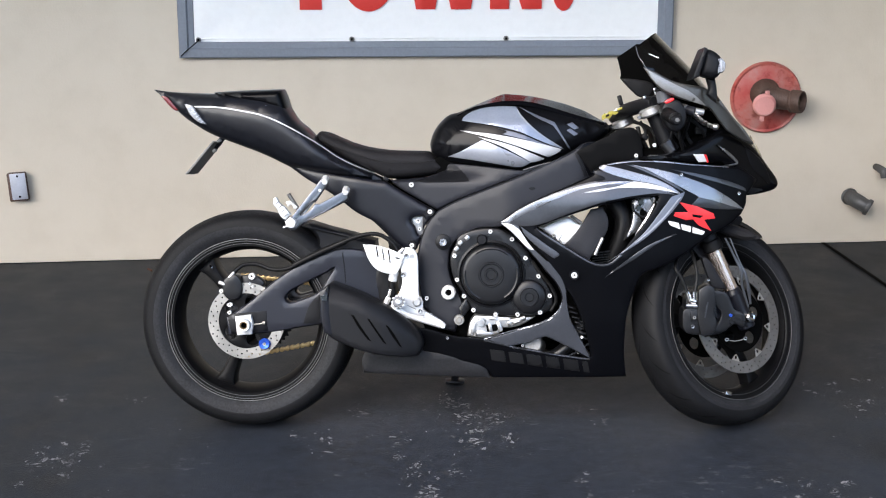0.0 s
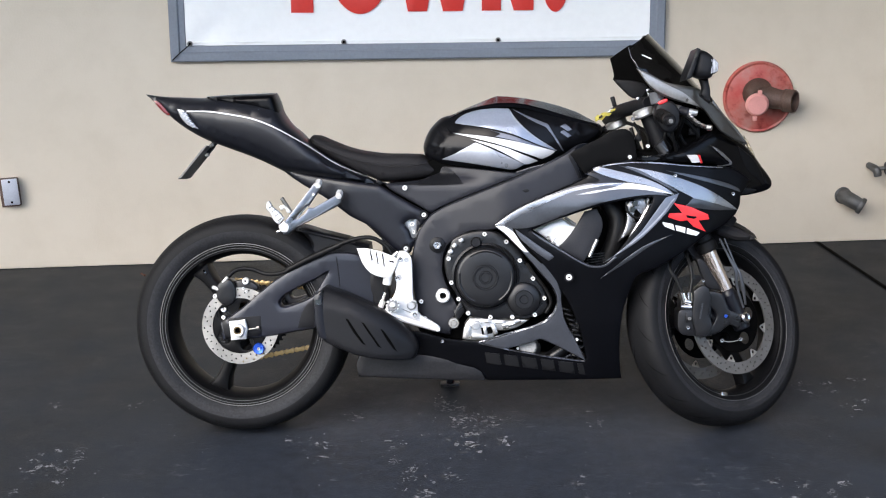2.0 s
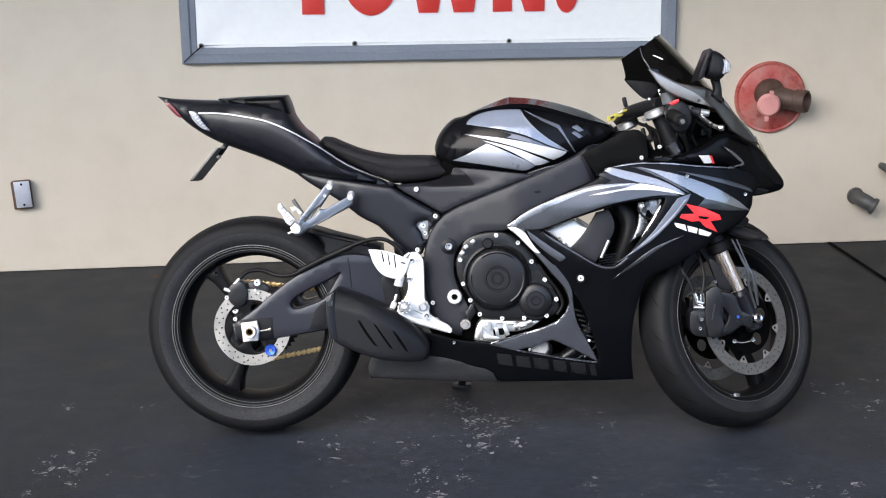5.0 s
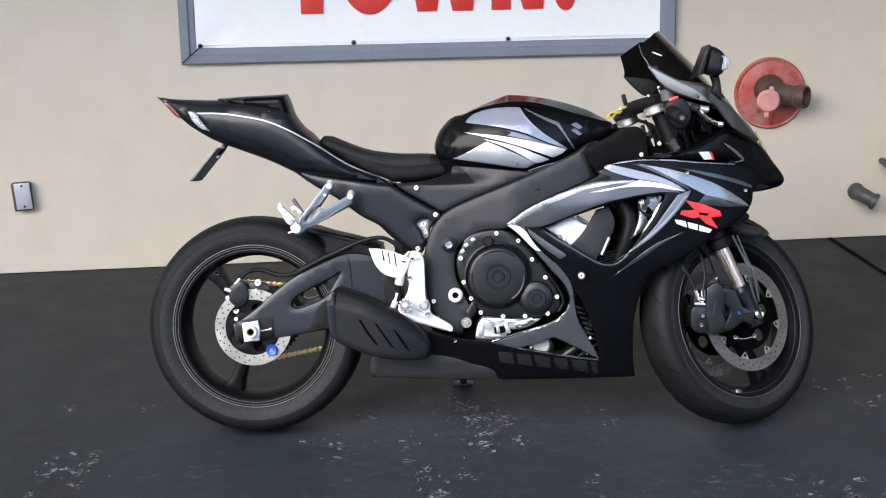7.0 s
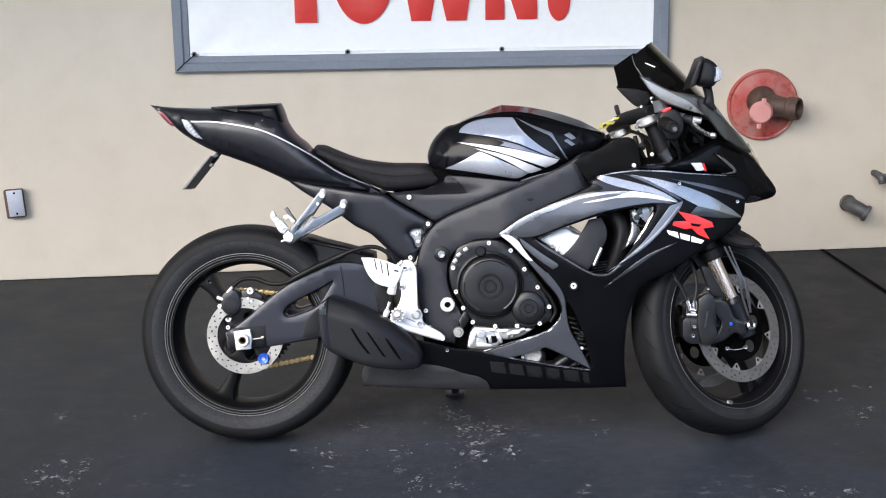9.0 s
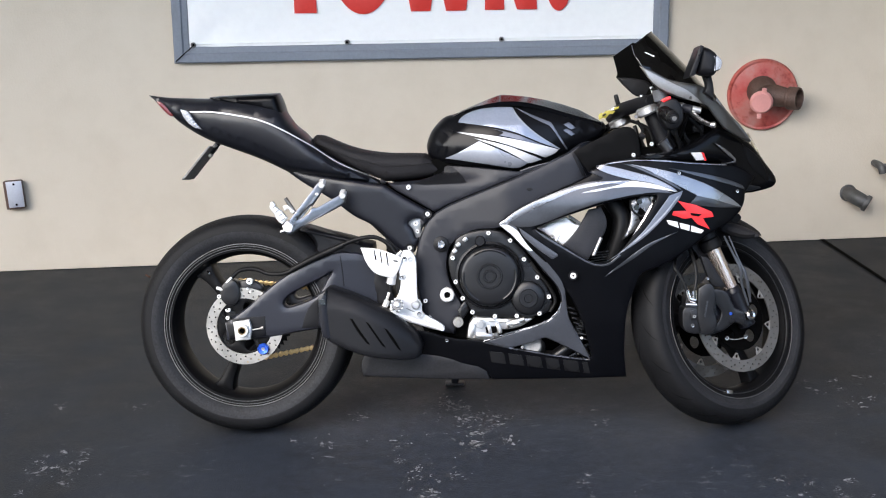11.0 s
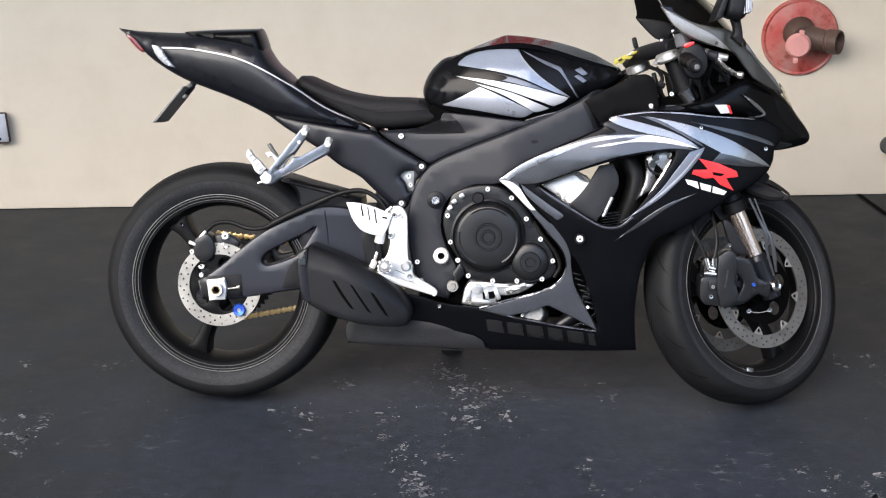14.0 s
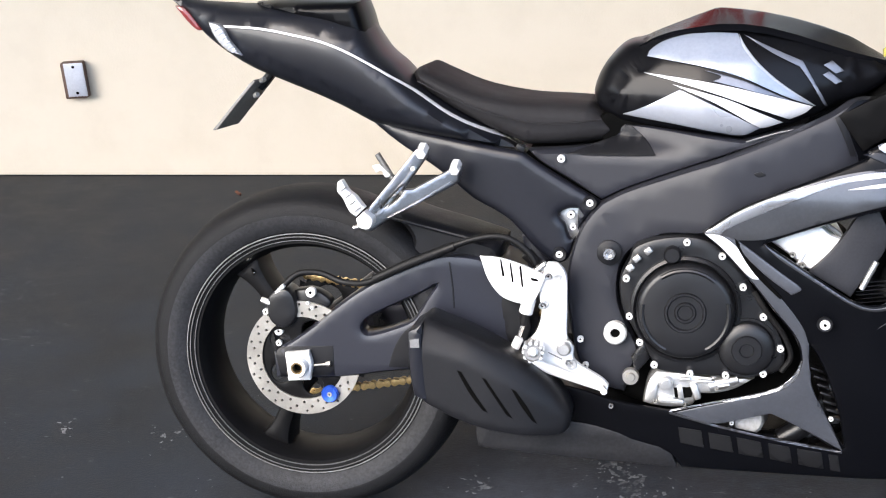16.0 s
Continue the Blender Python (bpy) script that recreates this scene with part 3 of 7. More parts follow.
for v in bm.verts:
    x = BX0 + BW - 0.002 + (v.co.x + 0.5) * (BX1 - BX0 - 2 * BW + 0.004)
    z = BZ0 + BW - 0.002 + (v.co.y + 0.5) * (BZ1 - BZ0 - 2 * BW + 0.004)
    pull = 0.004 * math.exp(-(((x - BX0) + (z - BZ0)) / 0.5) ** 2) * math.sin(30 * ((x - BX0) - (z - BZ0)))
    v.co = (x, -0.024 + 0.0025 * noise.noise((x * 2.5, z * 2.5, 0)) + pull, z)
banner = part("banner_sheet", bm, BANNER_WHITE, sign, "white glossy vinyl sheet")
for dz in (0.012,):
    part("hem", block((BX1 - BX0 - 2 * BW, 0.002, 0.0035), Matrix.Translation(((BX0 + BX1) / 2, -0.029, BZ0 + BW + dz)), 0.0005), BANNER_WHITE, banner)
for gx in (-0.356, 0.279, 0.923, 1.54):
    gz = 0.946
    part("grommet", ring([(0.004, 0), (0.004, -0.003), (0.0075, -0.005), (0.011, -0.003), (0.011, 0.0)], (gx, -0.0285, gz), "Y", 20), GALVANISED, banner, "dark metal eyelet")
    part("screw", ring([(0.0, -0.006), (0.005, -0.005), (0.0065, -0.002), (0.0065, 0.0)], (gx, -0.0285, gz), "Y", 14, False), VOID_BLACK, banner, "black screw head")

part("corner_cord", pipe([(-0.356, -0.032, 0.944), (-0.378, -0.044, 0.925), (-0.398, -0.046, 0.909), (-0.430, -0.041, 0.880)], 0.0022, 6), VOID_BLACK, sign, "black cord tied to the corner")
# bold red capitals, one mesh a letter; base line LB, height LH
LB, LH = 1.068, 0.4


def letter(name, strokes, y=-0.031):
    bm = bmesh.new()
    for k, s in enumerate(strokes):
        slab([(x, z, 1) for x, z in s], y - 0.0005 * k, y + 0.0012, 0.0005, None, (), 0.05, 6, bm)
    return part(name, bm, BANNER_RED, banner, "red capital letter")


def lx(px):
    return 0.0655 + (px - 521.0) * 0.002348


def box_stroke(a, b, c, d, z0, z1):
    return [(lx(a), z0), (lx(b), z0), (lx(d), z1), (lx(c), z1)]


ztop = LB + LH
letter("letter_t", [[(lx(521), LB), (lx(560), LB), (lx(560), ztop - 0.1), (lx(600), ztop - 0.1), (lx(600), ztop), (lx(480), ztop), (lx(480), ztop - 0.1), (lx(521), ztop - 0.1)]])
bm = bmesh.new()
ocx, orx = lx(642), 0.128
outer = [(ocx + orx * math.cos(a), LB + LH / 2 + (LH / 2 + 0.008) * math.sin(a), 0) for a in np.linspace(0, 2 * math.pi, 24, False)]
inner = [(ocx + 0.045 * math.cos(a), LB + LH / 2 + (LH / 2 - 0.09) * math.sin(a), 0) for a in np.linspace(0, 2 * math.pi, 20, False)]
slab([p[:2] for p in outer], -0.031, -0.0298, 0.0005, None, ([p[:2] for p in inner],), 0.05, 4, bm)
part("letter_o", bm, BANNER_RED, banner, "red capital letter")
letter("letter_w", [box_stroke(726, 760, 696, 738, LB, ztop), box_stroke(726, 760, 750, 790, LB, ztop), box_stroke(788, 823, 750, 790, LB, ztop), box_stroke(788, 823, 810, 852, LB, ztop)])
letter("letter_n", [box_stroke(857, 891, 857, 891, LB, ztop), box_stroke(914, 949, 857, 897, LB, ztop), box_stroke(917, 949, 917, 949, LB, ztop)])
dot = [(lx(988) + 0.048 * math.cos(a), LB + 0.082 + 0.09 * math.sin(a)) for a in np.linspace(0, 2 * math.pi, 20, False)]
bm = bmesh.new()
slab(dot, -0.031, -0.0298, 0.0005, None, (), 0.05, 3, bm)
slab([(lx(980), LB + 0.19, 1), (lx(996), LB + 0.19, 1), (lx(1010), ztop, 1), (lx(966), ztop, 1)], -0.031, -0.0298, 0.0005, None, (), 0.05, 3, bm)
part("exclamation_mark", bm, BANNER_RED, banner, "red exclamation mark")

# ---- switch cover on the wall ----
px, pz = -1.145, 0.343
cover = thing("cover_plate", "small grey metal cover plate on a box, loose on the wall", "cover plate", Matrix.Translation((px, 0, pz)) @ Matrix.Rotation(radians(-3), 4, "Y"))
part("box_body", block((0.078, 0.034, 0.122), Matrix.Translation((-0.006, -0.017, -0.002)), 0.006), DARK_PIPE, cover, "dark weathered box edge")
plate = part("plate", block((0.066, 0.006, 0.112), Matrix.Translation((0.002, -0.037, 0.002)), 0.0025), PLATE_GREY, cover, "grey painted plate")
for dz in (-0.042, 0.046):
    part("screw", ring([(0, -0.003), (0.004, -0.003), (0.005, 0)], (0.002, -0.0402, dz), "Y", 12, False), VOID_BLACK, plate)

# ---- fire inlet on the wall: round red plate, dark body, two outlets ----
fx, _, fz = (2.043, -0.030, 0.655)
inlet = thing("fire_inlet", "faded red fire inlet with one capped and one open port", "fire inlet", Matrix.Translation((fx, 0, fz)))
part("wall_plate", ring([(0, 0), (0.153, 0.0), (0.153, -0.012), (0.147, -0.02), (0.138, -0.016), (0.13, -0.02), (0.06, -0.03), (0, -0.03)], (0, 0, 0), "Y", 64, False), OLD_RED, inlet, "faded red round plate with worn raised lettering")
body = part("inlet_body", rod((-0.01, -0.02, 0.02), (-0.01, -0.1, 0.012), 0.066, 0.052), DARK_PIPE, inlet, "dark rusted pipe body")
rod_bm = rod((-0.01, -0.075, 0.012), (0.085, -0.112, -0.003), 0.05, 0.04)
part("port_neck", rod_bm, DARK_PIPE, inlet, "dark port neck")
e0, e1 = Vector((0.08, -0.11, -0.003)), Vector((0.118, -0.142, -0.004))
bm = ring([(0.036, 0), (0.046, 0.0), (0.049, 0.006), (0.046, 0.013), (0.049, 0.02), (0.047, 0.028), (0.049, 0.036), (0.046, 0.05), (0.04, 0.05), (0.036, 0.03)], (0, 0, 0), "Z", 32)
bm.transform(Matrix.Translation(e0) @ (e1 - e0).to_track_quat("Z", "Y").to_matrix().to_4x4())
port = part("open_port", bm, DARK_PIPE, inlet, "open threaded swivel port")
part("port_bore", rod(e0 + (e1 - e0) * 0.2, e0 + (e1 - e0) * 0.5, 0.037), BRASS, inlet)
part("second_neck", rod((-0.02, -0.08, -0.01), (-0.04, -0.135, -0.012), 0.036, 0.04), DARK_PIPE, inlet)
cap = part("port_cap", rod((-0.04, -0.13, -0.012), (-0.044, -0.152, -0.015), 0.049, 0.046, 32), PINK_RED, inlet, "sun-bleached pink red cap")
for dz in (0.045, -0.05):
    part("cap_lug", block((0.018, 0.014, 0.022), Matrix.Translation((-0.042 + 0.2 * dz, -0.146, -0.014 + dz * 1.12)), 0.004), PINK_RED, cap)
for k in range(7):
    a = radians(35 + k * 13)
    part("letter_bar", block((0.008, 0.003, 0.016), Matrix.Translation((0.112 * math.cos(a), -0.0205, 0.105 * math.sin(a))) @ Matrix.Rotation(-(a - math.pi / 2), 4, "Y"), 0.0015), PINK_RED, inlet)
# ---- wall pipes ----
ex, _, ez = (2.458, -0.060, 0.194)
elbow = thing("wall_pipe", "dark galvanised pipe elbow stub out of the wall", "pipe", Matrix.Translation((ex, 0, ez)) @ Matrix.Scale(0.88, 4))
pb = pipe([(-0.025, 0.0, 0.018), (-0.022, -0.05, 0.016), (0.0, -0.085, 0.004), (0.03, -0.1, -0.014)], [0.034, 0.036, 0.036, 0.034], 20, 6)
part("elbow", pb, PIPE_GREY, elbow)
part("flange", rod((-0.025, 0.001, 0.018), (-0.025, -0.012, 0.018), 0.043), PIPE_GREY, elbow)
bm = ring([(0.03, 0), (0.04, 0), (0.042, 0.004), (0.042, 0.018), (0.039, 0.022), (0.03, 0.022)], (0, 0, 0), "Z", 28)
bm.transform(Matrix.Translation((0.026, -0.098, -0.011)) @ Vector((0.8, -0.38, -0.46)).to_track_quat("Z", "Y").to_matrix().to_4x4())
part("end_collar", bm, PIPE_GREY, elbow)
part("bore", rod((0.024, -0.097, -0.01), (0.034, -0.1015, -0.0155), 0.031), VOID_BLACK, elbow)
vx, _, vz = (2.546, -0.060, 0.336)
tap = thing("wall_tap", "small dark brass hose tap on the wall", "tap", Matrix.Translation((vx, 0, vz)))
part("tap_body", pipe([(0.0, 0.0, 0.004), (0.0, -0.05, 0.004), (0.008, -0.075, -0.006), (0.012, -0.08, -0.03)], [0.014, 0.016, 0.018, 0.016], 16, 6), PIPE_GREY, tap)
part("tap_stem", rod((0.0, -0.06, 0.0), (0.04, -0.085, 0.006), 0.009), PIPE_GREY, tap)
part("tap_wheel", ring([(0.006, 0), (0.027, -0.002), (0.03, 0.004), (0.027, 0.01), (0.006, 0.008)], (0.045, -0.085, 0.006), "X", 20), PIPE_GREY, tap)

# ---- a dry leaf on the floor ----
leaf = thing("fallen_leaf", "small dry reddish leaf on the floor near the wall", "leaf", Matrix.Translation((-0.59, -0.2, 0.006)))
bm = bmesh.new()
mid_l = [bm.verts.new((0.03 * k / 6 - 0.015, 0.004 * math.sin(k), 0.004 * math.sin(k * 0.9))) for k in range(7)]
for s in (-1, 1):
    rim_l = [bm.verts.new((0.03 * k / 6 - 0.015, s * 0.011 * math.sin(math.pi * k / 6) + 0.004 * math.sin(k), 0.006 + 0.004 * math.sin(k * 1.3))) for k in range(1, 6)]
    for a, b, c, d in zip(mid_l[1:-2], mid_l[2:-1], rim_l[1:], rim_l[:-1]):
        bm.faces.new([a, b, c, d])
part("leaf_blade", bm, LEAF, leaf)

def fairing_y(x, z):
    """Right-hand surface of the side fairing."""
    return -np.interp(z, (0.1, 0.2, 0.32, 0.5, 0.66, 0.76, 0.86), (0.15, 0.185, 0.215, 0.238, 0.24, 0.22, 0.19)) * np.interp(x, (0.45, 0.75, 1.0, 1.2, 1.32, 1.42, 1.5), (0.8, 0.95, 1.0, 0.95, 0.8, 0.6, 0.4))


def tank_y(x, z):
    """Right-hand surface of the tank: narrower to the front and the top."""
    return -np.interp(x, (0.5, 0.6, 0.72, 0.8, 0.9, 1.0, 1.06), (0.11, 0.14, 0.162, 0.158, 0.128, 0.1, 0.085)) * np.interp(z, (0.76, 0.82, 0.87, 0.91, 0.95), (1.0, 0.98, 0.88, 0.72, 0.5))


def tail_y(x, z):
    return -np.interp(x, (-0.28, -0.2, -0.1, 0.05, 0.2, 0.3, 0.42), (0.03, 0.06, 0.09, 0.11, 0.118, 0.108, 0.082)) + 0 * z


def frame_y(x, z):
    return -np.interp(x, (0.45, 0.6, 0.75, 0.95, 1.1), (0.125, 0.135, 0.175, 0.165, 0.11)) + 0 * z


def nose_y(x, z):
    return -np.interp(x, (1.0, 1.15, 1.25, 1.35, 1.42, 1.5), (0.21, 0.205, 0.18, 0.13, 0.08, 0.03)) + 0 * z


# ---- the motorcycle: x forward, y to its left, z up, leaning on its side stand ----
BIKE = Matrix.Translation((0, -1.955, 0.002)) @ Matrix.Rotation(radians(-4.2), 4, "Z") @ Matrix.Rotation(radians(-10.0), 4, "X")
bike = thing("motorcycle", "black and silver sport motorcycle leaning on its side stand", "motorcycle", BIKE)


def tyre_profile(R, half, bead, bead_half):
    """Closed cross-section (radius, along): a round crown, a clear shoulder, flat sidewalls and the hollow inside."""
    shoulder = bead + 0.52 * (R - bead)
    out = []
    for k in range(-8, 9):
        a = abs(k) / 8
        out.append((shoulder + (R - shoulder) * (1 - a**2.1), math.copysign(half * math.sin(a * math.pi / 2) ** 0.9, k)))
    side = [(shoulder - 0.003, half + 0.0005), (shoulder - 0.015, half * 0.995), (bead + 0.018, half * 0.95), (bead + 0.005, bead_half + 0.005), (bead - 0.004, bead_half)]
    right = [(r, -y) for r, y in side]
    return right[::-1] + out + side + [(bead + 0.01, bead_half * 0.8), (R - 0.02, 0.0), (bead + 0.01, -bead_half * 0.8)]


def sidewall_ring(R, half, bead, bead_half):
    sh = bead + 0.52 * (R - bead)
    face = [(sh - 0.004, half + 0.0008), (sh - 0.015, half * 0.995 + 0.0008), (bead + 0.018, half * 0.95 + 0.001), (bead + 0.006, bead_half + 0.006)]
    back = [(r, y - 0.002) for r, y in face[::-1]]
    bm = ring([(r, -y) for r, y in face] + [(r, -y) for r, y in back], (0, 0, 0), "Y", 128)
    return ring(face + back, (0, 0, 0), "Y", 128, True, bm)


def groove_mesh(R, half, bead, sweep, y0, y1, w):
    """One slanted rain groove laid on the tread."""
    sh = bead + 0.52 * (R - bead)
    bm = bmesh.new()
    rows = []
    for i in range(9):
        s = i / 8
        y = y0 + (y1 - y0) * s
        a = (math.asin(min(1, (abs(y) / half) ** (1 / 0.9)))) / (math.pi / 2)
        r = sh + (R - sh) * (1 - a**2.1) + 0.0004
        an = sweep * s**0.8
        ww = w * math.sin(math.pi * (0.12 + 0.76 * s)) / r
        rows.append([bm.verts.new((r * math.cos(an + k * ww), y, r * math.sin(an + k * ww))) for k in (-1, 1)])
    for p, q in zip(rows, rows[1:]):
        bm.faces.new([p[0], p[1], q[1], q[0]])
    return bm


def rim_profile(r, half):
    """Closed cross-section of a cast rim with a double lip."""
    s = [(r + 0.004, half), (r + 0.008, half - 0.004), (r + 0.008, half - 0.009), (r + 0.002, half - 0.012)]
    inner = [(r - 0.006, half - 0.001), (r - 0.01, half - 0.006), (r - 0.014, half - 0.006), (r - 0.018, half - 0.012), (r - 0.026, half * 0.55), (r - 0.03, 0)]
    top = [(a, b) for a, b in s] + [(r - 0.012, 0.0)] + [(a, -b) for a, b in s[::-1]]
    return top + [(a, -b) for a, b in inner] + [(a, b) for a, b in inner[::-1][1:]]


def spoke_outline(r0, r1, a, w0, w1, w2):
    """A tapered spoke that flares into the rim."""
    pts = [(r0, -w0), (r0 + 0.3 * (r1 - r0), -w1 * 1.1), (r0 + 0.7 * (r1 - r0), -w1), (r1 - 0.012, -w2 * 0.75), (r1, -w2, 1), (r1, w2, 1), (r1 - 0.012, w2 * 0.75), (r0 + 0.7 * (r1 - r0), w1), (r0 + 0.3 * (r1 - r0), w1 * 1.1), (r0, w0)]
    c, s = math.cos(a), math.sin(a)
    return [(p[0] * c - p[1] * s, p[0] * s + p[1] * c, *p[2:]) for p in pts]


def circle(r, n=24, cx=0.0, cz=0.0, phase=0.0):
    return [(cx + r * math.cos(phase + 2 * math.pi * k / n), cz + r * math.sin(phase + 2 * math.pi * k / n)) for k in range(n)]


def disc_mesh(r0, r1, y, thick, rows):
    """A drilled brake disc."""
    holes = [circle(r0, 40)]
    for rr, n, ph in rows:
        holes += [circle(0.0026, 8, rr * math.cos(ph + 2 * math.pi * k / n), rr * math.sin(ph + 2 * math.pi * k / n)) for k in range(n)]
    return slab(circle(r1, 48), y, y + thick, 0.0008, 0.0, holes, 0.02, 2)[0]


def placed(bm, m):
    bm.transform(m)
    return bm


# -- rear wheel --
RC = Vector((-0.004, 0.0, 0.3145))
RM = Matrix.Translation(RC)
rear_wheel = part("rear_wheel", placed(ring(rim_profile(0.229, 0.078), (0, 0, 0), "Y", 96), RM), RIM_BLACK, bike, "gloss black cast rear rim")
part("tyre", placed(ring(tyre_profile(0.3145, 0.09, 0.232, 0.072), (0, 0, 0), "Y", 128), RM), RUBBER, rear_wheel, "worn black road tyre", 24)
part("sidewall", placed(sidewall_ring(0.3145, 0.09, 0.232, 0.072), RM), SIDEWALL, rear_wheel, "dusty grey tyre sidewall, paler as if lit", 24)
for k in range(3):
    part("spoke", placed(slab(spoke_outline(0.04, 0.206, radians(128 + 120 * k), 0.034, 0.018, 0.036), -0.045, 0.045, 0.012, 0.016, (), 0.02)[0], RM), RIM_BLACK, rear_wheel)
# pale rings that paint the highlights along the rim lips
for rr, yy, m in ((0.2350, -0.0797, GALVANISED), (0.2288, -0.0797, PIPE_GREY), (0.2215, -0.0750, PIPE_GREY)):
    part("rim_line", placed(ring([(rr + 0.0012 * math.cos(a), yy + 0.0012 * math.sin(a)) for a in np.linspace(0, 2 * math.pi, 6, False)], (0, 0, 0), "Y", 96), RM), m, rear_wheel, "thin pale ring for the rim lip highlight")
part("hub", placed(ring([(0.02, -0.09), (0.034, -0.09), (0.045, -0.07), (0.05, 0), (0.062, 0.06), (0.062, 0.075), (0.02, 0.09)], (0, 0, 0), "Y", 40), RM), RIM_BLACK, rear_wheel)
rear_disc = part("brake_disc", placed(disc_mesh(0.08, 0.11, -0.098, 0.005, [(0.087, 20, 0.0), (0.096, 20, 0.16), (0.104, 20, 0.05)]), RM), STEEL, rear_wheel, "drilled steel rear brake disc")
part("disc_carrier", placed(slab(circle(0.081, 40), -0.094, -0.088, 0.002, None, [circle(0.02, 10, 0.055 * math.cos(a), 0.055 * math.sin(a)) for a in np.linspace(0, 2 * math.pi, 5, False)], 0.02, 2)[0], RM), RIM_BLACK, rear_wheel)
sprocket_teeth = [((0.118 if k % 2 else 0.108) * math.cos(math.pi * k / 44), (0.118 if k % 2 else 0.108) * math.sin(math.pi * k / 44)) for k in range(88)]
part("sprocket", placed(slab(sprocket_teeth, 0.092, 0.099, 0.001, None, [circle(0.03, 14, 0.066 * math.cos(a), 0.066 * math.sin(a)) for a in np.linspace(0.3, 2 * math.pi + 0.3, 5, False)], 0.03, 1)[0], RM), MATTE_BLACK, rear_wheel)
part("valve", rod(RC + Vector((-0.12, -0.03, 0.165)), RC + Vector((-0.105, -0.05, 0.148)), 0.004), CHROME, rear_wheel)

# -- swingarm --
arm_out = [(-0.053, 0.329, 1), (0.009, 0.372), (0.058, 0.413), (0.108, 0.451), (0.173, 0.489), (0.229, 0.513), (0.273, 0.524), (0.333, 0.519), (0.381, 0.499), (0.413, 0.467), (0.420, 0.378), (0.411, 0.327, 1), (0.331, 0.327), (0.267, 0.327), (0.210, 0.307, 1), (0.153, 0.299), (0.072, 0.286), (-0.049, 0.280, 1)]
arm_hole = [(0.116, 0.385), (0.131, 0.404), (0.180, 0.430), (0.228, 0.453), (0.256, 0.471, 1), (0.238, 0.444), (0.221, 0.416), (0.203, 0.397), (0.155, 0.378), (0.125, 0.372)]
bm, arm_face = slab(arm_out, lambda x, z: -np.interp(x, (0, 0.25, 0.42), (0.142, 0.135, 0.12)), -0.085, 0.013, 0.008, (arm_hole,), 0.018)
swingarm = part("swingarm", bm, SWING_BLACK, bike, "glossy black swingarm with an oval window")
twin(swingarm)
part("cross_member", slab([(0.262, 0.504, 1), (0.355, 0.504), (0.404, 0.463), (0.419, 0.347), (0.319, 0.314), (0.267, 0.348, 1)], -0.1, 0.1, 0.02, 0.02)[0], FRAME_BLACK, swingarm)
part("axle_recess", decal([(-0.048, 0.324, 1), (-0.038, 0.340), (0.062, 0.348, 1), (0.064, 0.291, 1), (-0.039, 0.283, 1)], arm_face, 0.0012), MATTE_BLACK, swingarm)
part("arm_shadow_panel", decal([(0.166, 0.312, 1), (0.178, 0.351), (0.196, 0.380), (0.216, 0.396, 1), (0.212, 0.312, 1)], arm_face, 0.0018), MATTE_BLACK, swingarm)
seam = [(0.277, 0.513, 1), (0.282, 0.476), (0.286, 0.427, 1), (0.289, 0.427, 1), (0.285, 0.476), (0.280, 0.513, 1)]
part("weld_seam", decal(seam, arm_face, 0.0014), MATTE_BLACK, swingarm)
AX = Vector((-0.001, -0.145, 0.311))
part("axle_block", slab([(-0.026, 0.334, 1), (0.019, 0.340, 1), (0.025, 0.314), (0.021, 0.284, 1), (-0.021, 0.281, 1)], -0.158, -0.14, 0.004)[0], WHITE_ALLOY, swingarm, "bright machined axle block")
part("axle_nut", placed(ring([(0.0095, -0.012), (0.0115, -0.018), (0.0165, -0.018), (0.019, -0.012), (0.019, 0.0), (0.0095, 0.0)], (0, 0, 0), "Y", 6 * 4), Matrix.Translation(AX + Vector((0.002, -0.012, 0)))), WHITE_ALLOY, swingarm, "bright axle nut")
part("axle_bore", placed(rod((0, -0.005, 0), (0, 0.0, 0), 0.0098), Matrix.Translation(AX + Vector((0.002, -0.01, 0)))), VOID_BLACK, swingarm, "dark axle bore")
part("axle_sleeve", placed(ring([(0.0085, -0.0145), (0.0112, -0.0145), (0.0112, 0.0), (0.0085, 0.0)], (0, 0, 0), "Y", 24), Matrix.Translation(AX + Vector((0.002, -0.0145, 0)))), BRASS, swingarm, "brass axle sleeve")
part("adjuster_screw", rod((0.024, -0.146, 0.310), (0.056, -0.146, 0.314), 0.0022), STEEL, swingarm)
part("adjuster_nut", rod((0.050, -0.147, 0.314), (0.058, -0.147, 0.315), 0.005, None, 6), STEEL, swingarm)
SP = Vector((0.054, -0.12, 0.254))
spool = part("stand_spool", placed(ring([(0.004, -0.024), (0.014, -0.026), (0.0165, -0.022), (0.0165, -0.017), (0.008, -0.012), (0.008, -0.005), (0.014, 0.0), (0.014, 0.012), (0.004, 0.012)], (0, 0, 0), "Y", 28), Matrix.Translation(SP)), BLUE_ANODISED, swingarm, "blue anodised spool")
bolt(swingarm, SP + Vector((0, -0.022, 0)), 0.005, STEEL, "spool_screw")
part("spool_bracket", slab([(0.020, 0.284, 1), (0.066, 0.287, 1), (0.069, 0.254), (0.049, 0.238), (0.030, 0.258)], -0.115, -0.105, 0.003)[0], MATTE_BLACK, swingarm)

# -- rear brake caliper, hose and chain --
caliper = part("rear_caliper", slab([(-0.061, 0.427), (-0.051, 0.444), (-0.028, 0.453), (-0.012, 0.440), (-0.006, 0.408), (-0.017, 0.385), (-0.039, 0.379), (-0.059, 0.395)], -0.145, -0.085, 0.006, 0.006)[0], ENGINE_BLACK, bike, "black rear brake caliper")
